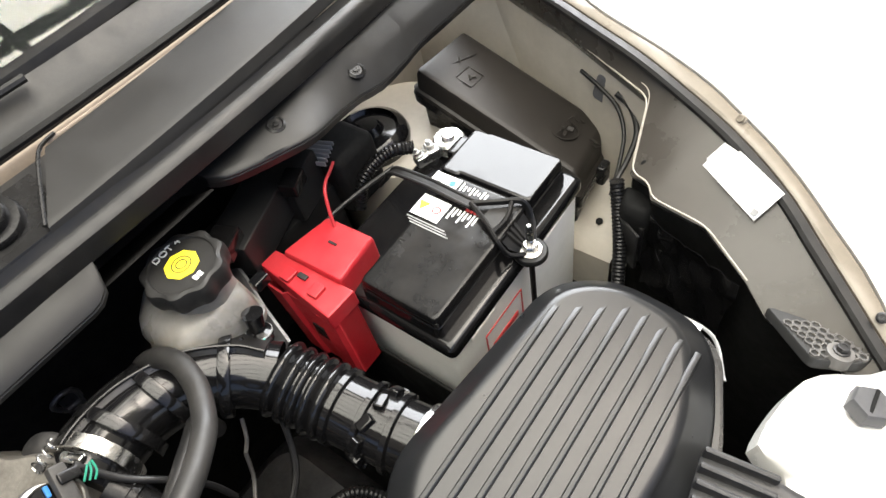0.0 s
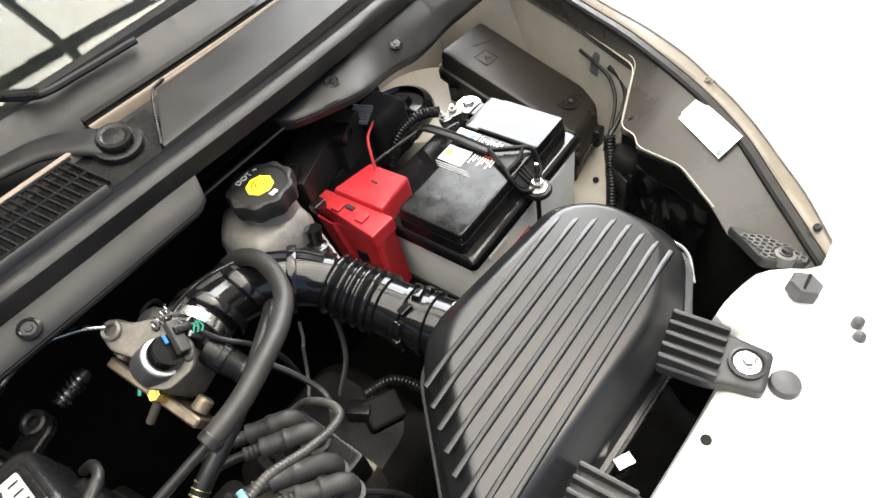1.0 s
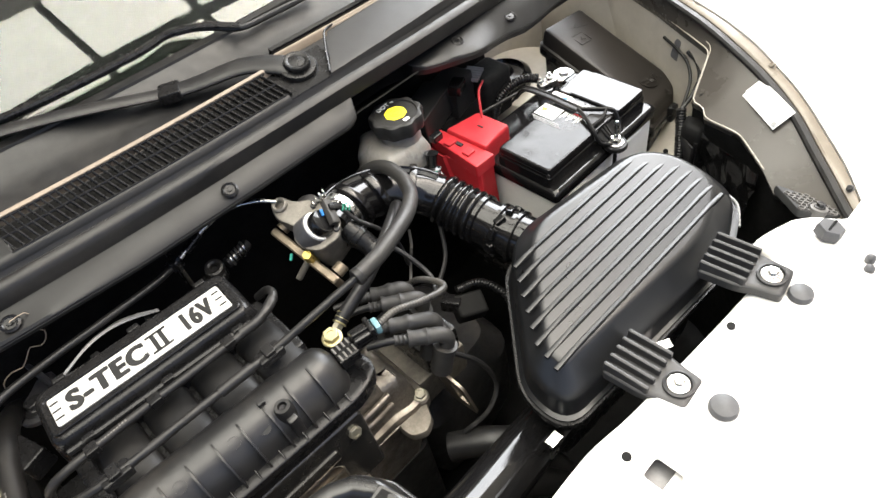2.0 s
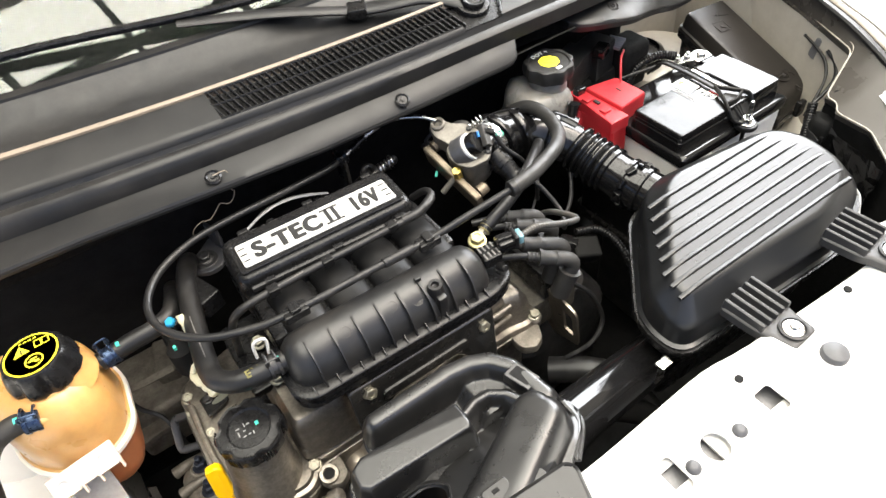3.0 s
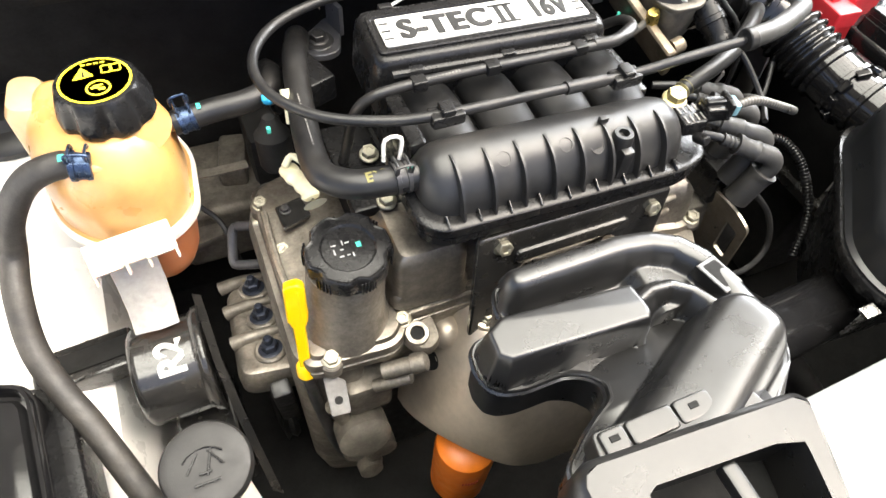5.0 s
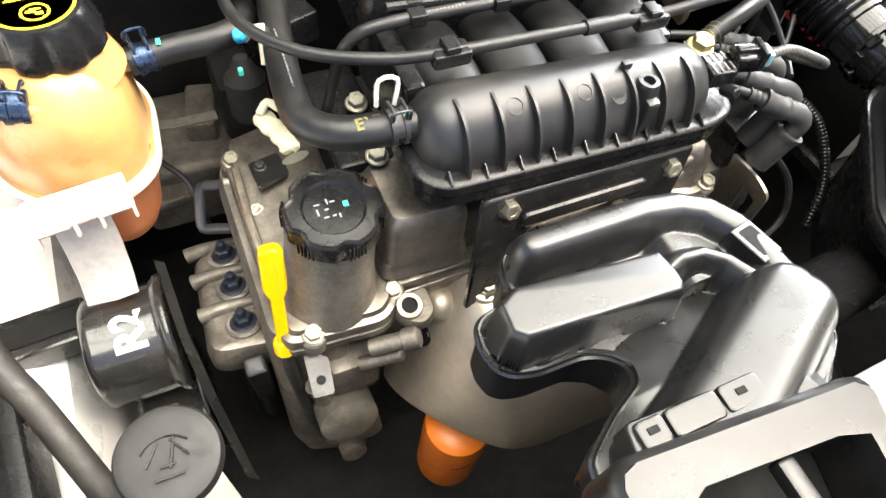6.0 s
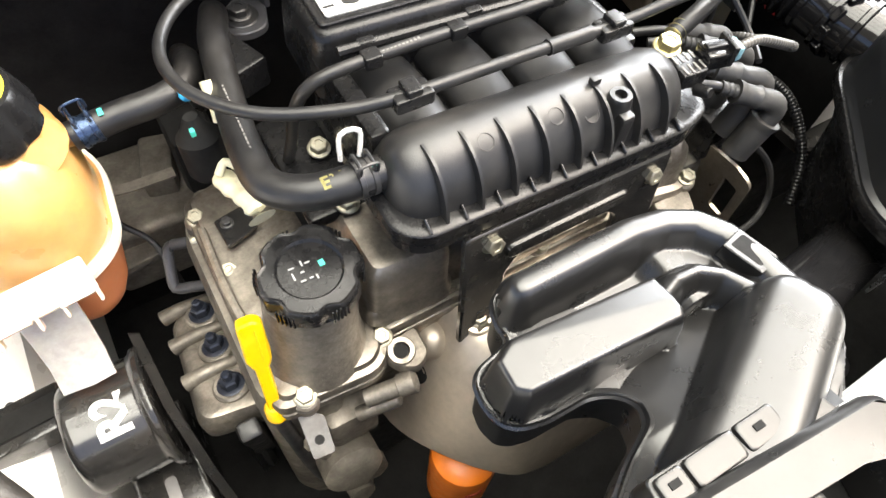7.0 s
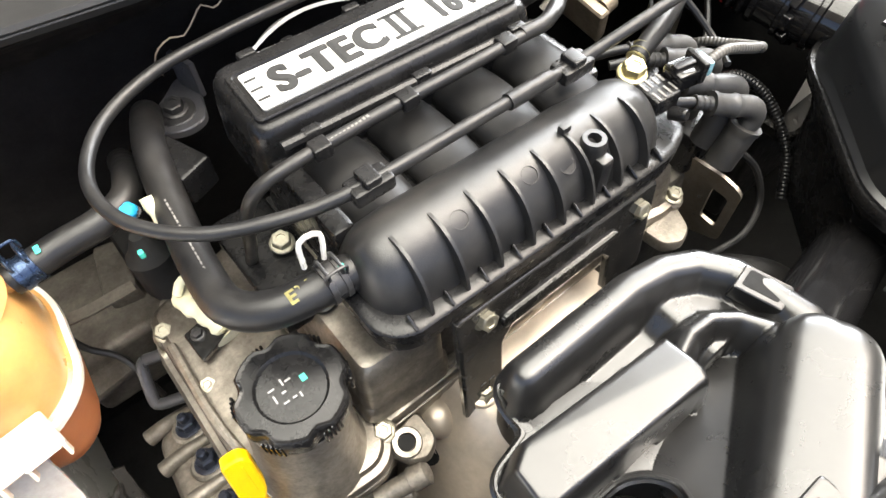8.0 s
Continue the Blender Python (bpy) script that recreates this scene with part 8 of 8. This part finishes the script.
def boot(i):
    a, b = ((V(0.232, -0.064, 0.755), V(0.27, -0.086, 0.752)), (V(0.230, -0.087, 0.757), V(0.271, -0.113, 0.752)), (V(0.212, -0.122, 0.762), V(0.259, -0.15, 0.752)), (V(0.216, -0.150, 0.757), V(0.254, -0.174, 0.747)))[i]
    d = (b - a).normalized()
    t = thing("plug_boot", (b.x, b.y, 0.69), "grey-black rubber ignition lead boot", "ignition lead", "ignition leads")
    part("lead", tube([a - d * 0.05 + V(0, 0, -0.006), a - d * 0.022, a + d * 0.004], 0.0046, 10), M["rubber"], t)
    part("sleeve", tube([a - d * 0.016, a + d * 0.002], lambda q: 0.0062 + (0.0008 if (q % 0.005) < 0.002 else 0), 12, 0.0012), M["boot_rubber"], t)
    part("boot", tube([a, a.lerp(b, 0.5), b - d * 0.006, b + V(0.001, -0.001, -0.010), b + V(-0.006, 0.0, -0.03)], lambda q: 0.0098 + (0.0014 if q < 0.006 or 0.022 < q < 0.026 else 0), 16, 0.003), M["boot_rubber"], t)
    part("cup", tube([b + V(-0.003, 0.0, -0.019), b + V(-0.010, 0.001, -0.038), b + V(-0.017, 0.002, -0.06)], lambda q: 0.0142 + (0.0014 if q < 0.004 else 0), 18, 0.003), M["boot_rubber"], t)
    return t


for i in range(4):
    boot(i)
coil = thing("ignition_coil", (0.26, -0.14, 0.60), "black ignition coil block under the leads", "ignition coil")
part("block", rbox((0.262, -0.098, 0.672), (0.06, 0.10, 0.05), 0.006), M["black_plastic"], coil)
part("foot", rbox((0.255, -0.10, 0.615), (0.09, 0.09, 0.06), 0.006), M["cast_dirty"], coil)
box = thing("connector_block", (0.32, -0.09, 0.64), "black plastic connector block beside the coil", "connector")
part("body", rbox((0, 0, 0), (0.045, 0.036, 0.03), 0.005, 3, pose(0.352, -0.105, 0.64, 20, 12, -22)), M["black_void"], box)
part("plug", rbox((0, 0, 0), (0.022, 0.03, 0.02), 0.004, m=pose(0.335, -0.088, 0.652, 0, 10, 30)), M["black_plastic"], box)
loom("corrugated_loom", [V(0.192, -0.1445, 0.811), V(0.215, -0.145, 0.811), V(0.245, -0.15, 0.80), V(0.273, -0.148, 0.785), V(0.295, -0.136, 0.768), V(0.302, -0.11, 0.752), V(0.293, -0.08, 0.74), V(0.28, -0.055, 0.71)], 0.0046, "grey corrugated loom to the pressure sensor", 0.0036, "sleeve_grey")
loom("corrugated_loom", [V(0.35, -0.085, 0.665), V(0.385, -0.1, 0.66), V(0.40, -0.135, 0.64), V(0.395, -0.18, 0.60), V(0.37, -0.21, 0.56)], 0.0065, "black corrugated loom beside the air cleaner")
for k, pts in enumerate(([V(0.28, -0.02, 0.79), V(0.30, -0.05, 0.77), V(0.31, -0.09, 0.74), V(0.29, -0.12, 0.74)], [V(0.42, 0.03, 0.79), V(0.40, -0.01, 0.74), V(0.37, -0.05, 0.70), V(0.33, -0.07, 0.68)])):
    solo("sensor_wire", tube(pts, 0.0034, 8), M["rubber"], "thin black sensor wire", "wire", "sensor wires")
solo("earth_wire", tube([V(0.372, 0.03, 0.70), V(0.36, 0.015, 0.69), V(0.35, 0.003, 0.695), V(0.345, 0.004, 0.675), V(0.335, 0.0, 0.652), V(0.315, -0.02, 0.648)], 0.0022, 8), M["print_mid"], "thin grey earth wire under the intake hose", "wire")
solo("lead_wire", tube([V(0.26, -0.165, 0.69), V(0.285, -0.19, 0.66), V(0.29, -0.21, 0.62), V(0.26, -0.22, 0.60), V(0.22, -0.21, 0.585)], 0.0036, 8), M["rubber"], "black lead curling round the bracket", "wire")

# lower pipes on the gearbox side
hose("radiator_hose", [(0.2, -0.2, 0.56), (0.24, -0.24, 0.57), (0.27, -0.28, 0.56), (0.28, -0.34, 0.52), (0.27, -0.4, 0.46)], 0.02, "dark radiator hose below the air cleaner")
hose("radiator_hose", [(0.13, -0.28, 0.60), (0.18, -0.30, 0.60), (0.24, -0.33, 0.58), (0.3, -0.38, 0.5)], 0.018, "dark radiator hose under the intake duct")

# white plastic clip and blue valve on the left of the manifold
cl = thing("hose_clip", (-0.208, -0.045, 0.72), "cream plastic hose clip on the valve cover", "clip")
part("body", tube([V(-0.217, -0.022, 0.745), V(-0.219, -0.034, 0.75), V(-0.214, -0.048, 0.753), V(-0.21, -0.062, 0.754), V(-0.207, -0.078, 0.75)], lambda q: 0.0078 + 0.002 * math.sin(q * 210) ** 2 - 2.5 * max(0, q - 0.052), 16, 0.003, flat=0.75), M["cream_plastic"], cl)
part("jaw", tube([V(-0.222, -0.03, 0.757), V(-0.214, -0.026, 0.764), V(-0.206, -0.032, 0.76)], 0.0035, 10, 0.003), M["cream_plastic"], cl)
part("pin", tube([V(-0.203, 0.022, 0.802), V(-0.204, 0.014, 0.792), V(-0.206, 0.004, 0.776)], lambda q: 0.003 + 0.0015 * (q < 0.012), 10, 0.004), M["cream_plastic"], cl)
tabp = thing("cable_tab", (-0.216, -0.016, 0.655), "small black metal tab bolted on the valve cover", "bracket")
part("plate", moulded([(-0.236, -0.032), (-0.204, -0.022), (-0.208, 0.006), (-0.238, 0.0)], [(0, 0.664), (0, 0.668), (0.0008, 0.6688)], 0.003, 3), M["black_paint"], tabp)
bolt(tabp, (-0.228, -0.008, 0.6688), (0, 0, 1), 0.005, M["dark_metal"])
part("post", rbox((-0.216, -0.01, 0.66), (0.012, 0.012, 0.012), 0.002), M["cast_dirty"], tabp)
pv = thing("purge_valve", (-0.215, 0.02, 0.70), "black purge valve with blue and green marks", "valve")
part("body", lathe([(0.016, 0), (0.018, 0.004), (0.018, 0.04), (0.013, 0.046), (0.006, 0.06)], (-0.222, 0.02, 0.71), (0, 0.1, 1), 22), M["black_void"], pv)
part("blue_clip", tube([V(-0.2, 0.018, 0.795), V(-0.199, 0.006, 0.79), V(-0.199, -0.008, 0.782), V(-0.201, -0.014, 0.775)], 0.0022, 8, 0.003), M["mark_cyan"], pv, "bright blue strip")
part("blue_cap", lathe([(0.006, 0), (0.0066, 0.002), (0.0066, 0.006), (0.005, 0.008), (0.002, 0.0082)], (-0.216, 0.042, 0.776), (-0.3, -0.3, 1), 20, lambda a, k: 1 - 0.12 * max(0.0, math.cos(5 * a))), M["mark_cyan"], pv, "bright blue cap")
part("cap_neck", lathe([(0.0055, -0.02), (0.0055, 0.002), (0.003, 0.003)], (-0.214, 0.04, 0.776), (-0.3, -0.3, 1), 16), M["black_plastic"], pv)
part("mark", rbox((-0.226, 0.006, 0.772), (0.004, 0.005, 0.006), 0.001), M["mark_green"], pv)
part("connector", rbox((-0.17, 0.06, 0.775), (0.03, 0.05, 0.03), 0.004, m=pose(0, 0, 0, 0, 0, 20)), M["black_plastic"], pv)

# washer filler
w = thing("washer_filler", (-0.353, -0.252, 0.45), "black washer fluid cap with an embossed wiper mark", "washer cap")
WC = V(-0.353, -0.252, 0.682)
part("neck", tube([WC + V(0, 0, -0.005), V(-0.352, -0.256, 0.62), V(-0.35, -0.26, 0.45)], 0.022, 20), M["tank_white"], w)
capw = part("cap", lathe([(0.034, -0.012), (0.036, -0.01), (0.036, 0.0), (0.034, 0.004), (0.028, 0.006), (0.002, 0.0065)], WC, (0.05, -0.15, 1), 48), M["cap_grey"], w)
for a in range(7):
    g = math.radians(50 + 14 * a)
    part("emboss", rbox(WC + V(0.02 * math.cos(g), 0.02 * math.sin(g) - 0.008, 0.0078), (0.006, 0.0016, 0.0012), 0.0003, 1, pose(0, 0, 0, 8, 0, math.degrees(g) + 90)), M["black_plastic"], capw)
for k, (dx, dy, l, a) in enumerate(((-0.009, 0.002, 0.018, 55), (0.009, 0.002, 0.018, 125), (0.0, -0.008, 0.01, 0), (0.0, -0.016, 0.02, 0), (0.004, 0.0, 0.022, 75))):
    part("emboss", rbox(WC + V(dx, dy, 0.0078), (l, 0.0018, 0.0012), 0.0003, 1, pose(0, 0, 0, 8, 0, a)), M["black_plastic"], capw)

# corner of the headlamp housing
hl = thing("headlamp_housing", (-0.53, -0.17, 0.55), "black plastic headlamp housing corner", "headlamp housing")
HOUSING = [(-0.66, -0.35), (-0.462, -0.35), (-0.474, -0.21), (-0.482, -0.128), (-0.490, -0.112), (-0.53, -0.098), (-0.66, -0.06)]
part("shell", moulded(HOUSING, [(0, 0.56), (0, 0.652), (0.001, 0.658), (0.003, 0.661), (0.006, 0.661), (0.0075, 0.656), (0.009, 0.648), (0.012, 0.647), (0.016, 0.652), (0.03, 0.654)], 0.01, 5), M["gloss_plastic"], hl)
part("skirt", moulded(offset_poly(HOUSING, -0.014), [(0, 0.56), (0, 0.612), (0.002, 0.616), (0.012, 0.617)], 0.012, 4), M["black_plastic"], hl)
for x in (-0.526, -0.52):
    part("pin", lathe([(0.0022, 0.648), (0.0022, 0.66)], (x, -0.125, 0), n=10), M["steel"], hl)

# corner trim with a cell pattern
gr = thing("corner_trim", (0.70, -0.41, 0.73), "dark grey corner trim with an open honeycomb pattern", "trim")


def honeycomb():
    out = [(0.672, -0.402), (0.69, -0.435), (0.718, -0.452), (0.733, -0.438), (0.722, -0.40), (0.716, -0.352)]
    part("plate", moulded(out, [(0, 0.742), (0, 0.750), (0.001, 0.752)], 0.006, 3), M["print_dark"], gr)
    rng = random.Random(4)
    ring = MESHES.setdefault("cell", finish(lathe([(0.0046, 0), (0.0046, 0.0028), (0.0033, 0.0028), (0.0033, 0)], n=6), M["print_mid"]))
    for i in range(16):
        for j in range(16):
            x, y = 0.664 + 0.0078 * i + (0.0039 if j % 2 else 0), -0.456 + 0.0068 * j
            p = V(x, y)
            inside = True
            for a, b in zip(out, out[1:] + out[:1]):
                e = V(b[0] - a[0], b[1] - a[1]).normalized()
                if e.x * (y - a[1]) - e.y * (x - a[0]) < 0.004:
                    inside = False
            if inside and (p - V(0.69, -0.419)).length > 0.011:
                placed("cell", ring, gr, pose(x, y, 0.7515, 0, 0, rng.uniform(0, 60)))
    part("boss", lathe([(0.011, 0.745), (0.011, 0.757), (0.009, 0.758)], (0.69, -0.419, 0), n=22), M["print_mid"], gr)
    bolt(gr, (0.69, -0.419, 0.758), (0, 0, 1), 0.0055, M["dark_metal"])


honeycomb()
gr.rotation_euler = (0, radians(16), 0)
gr.location += V(0.0, 0.004, -0.014)


# ---- wipers ----
def wiper(pivot, knee, tip, blade):
    t = thing("wiper_arm", pivot - V(0, 0, 0.02), "black wiper arm on its pivot below the windscreen", "wiper", "wipers")
    part("boss", lathe([(0.027, -0.02), (0.027, 0.0), (0.025, 0.004), (0.018, 0.005)], pivot, (0, -0.3, 1), 28), M["black_plastic"], t)
    part("pivot_cap", lathe([(0.0185, 0.0), (0.0185, 0.009), (0.0165, 0.0125), (0.013, 0.0125), (0.011, 0.011), (0.001, 0.012)], pivot, (0, -0.3, 1), 28), M["black_plastic"], t)
    part("head", tube([pivot + V(0.004, -0.004, -0.004)] + knee, lambda s: 0.021 - 0.035 * min(s, 0.16), 16, flat=0.42), M["rubber"], t)
    part("joint", rbox((0, 0, 0), (0.03, 0.034, 0.016), 0.004, 2, pose(knee[-1].x, knee[-1].y, knee[-1].z, 0, 0, -26)), M["black_plastic"], t)
    part("arm", tube([knee[-1], knee[-1].lerp(tip, 0.5) + V(0, 0, 0.004), tip], 0.012, 10, flat=0.45), M["rubber"], t)
    part("blade", tube(blade, 0.0045, 8), M["rubber"], t)
    part("blade_holder", tube([p + V(0.0, -0.006, 0.006) for p in blade[2:]], 0.006, 8, flat=0.6), M["black_plastic"], t)
    return t


wiper(V(0.357, 0.168, 0.944), [V(0.338, 0.193, 0.95), V(0.305, 0.224, 0.954), V(0.25, 0.247, 0.952), V(0.215, 0.262, 0.952)], V(-0.02, 0.35, 0.985), [V(0.475, 0.285, 0.964), V(0.40, 0.287, 0.966), V(0.351, 0.288, 0.97), V(0.315, 0.318, 0.98), V(0.269, 0.338, 0.985), V(0.21, 0.335, 0.983), V(0.05, 0.345, 0.985), V(-0.2, 0.40, 0.995), V(-0.42, 0.45, 0.99)])

# stray wires and studs behind the manifold
for pts in ([V(-0.143, 0.232, 0.735), V(-0.14, 0.232, 0.75), V(-0.138, 0.231, 0.768)], [V(-0.066, 0.234, 0.72), V(-0.064, 0.233, 0.74), V(-0.065, 0.232, 0.762)]):
    solo("stud", tube(pts, 0.0026, 8), M["strap_plate"], "thin bright stud on the firewall", "stud", "firewall studs")
solo("stray_wire", tube([V(-0.09, 0.104, 0.905), V(-0.074, 0.108, 0.902), V(-0.071, 0.11, 0.888), V(-0.078, 0.11, 0.876), V(-0.073, 0.11, 0.866), V(-0.079, 0.11, 0.855), V(-0.087, 0.11, 0.852), V(-0.095, 0.11, 0.858), V(-0.103, 0.11, 0.851), V(-0.115, 0.11, 0.841), V(-0.125, 0.11, 0.844), V(-0.136, 0.11, 0.84), V(-0.142, 0.112, 0.83), V(-0.141, 0.114, 0.815)], 0.0007, 6), M["beige_seal"], "stray thin tan wire by the cowl", "wire")
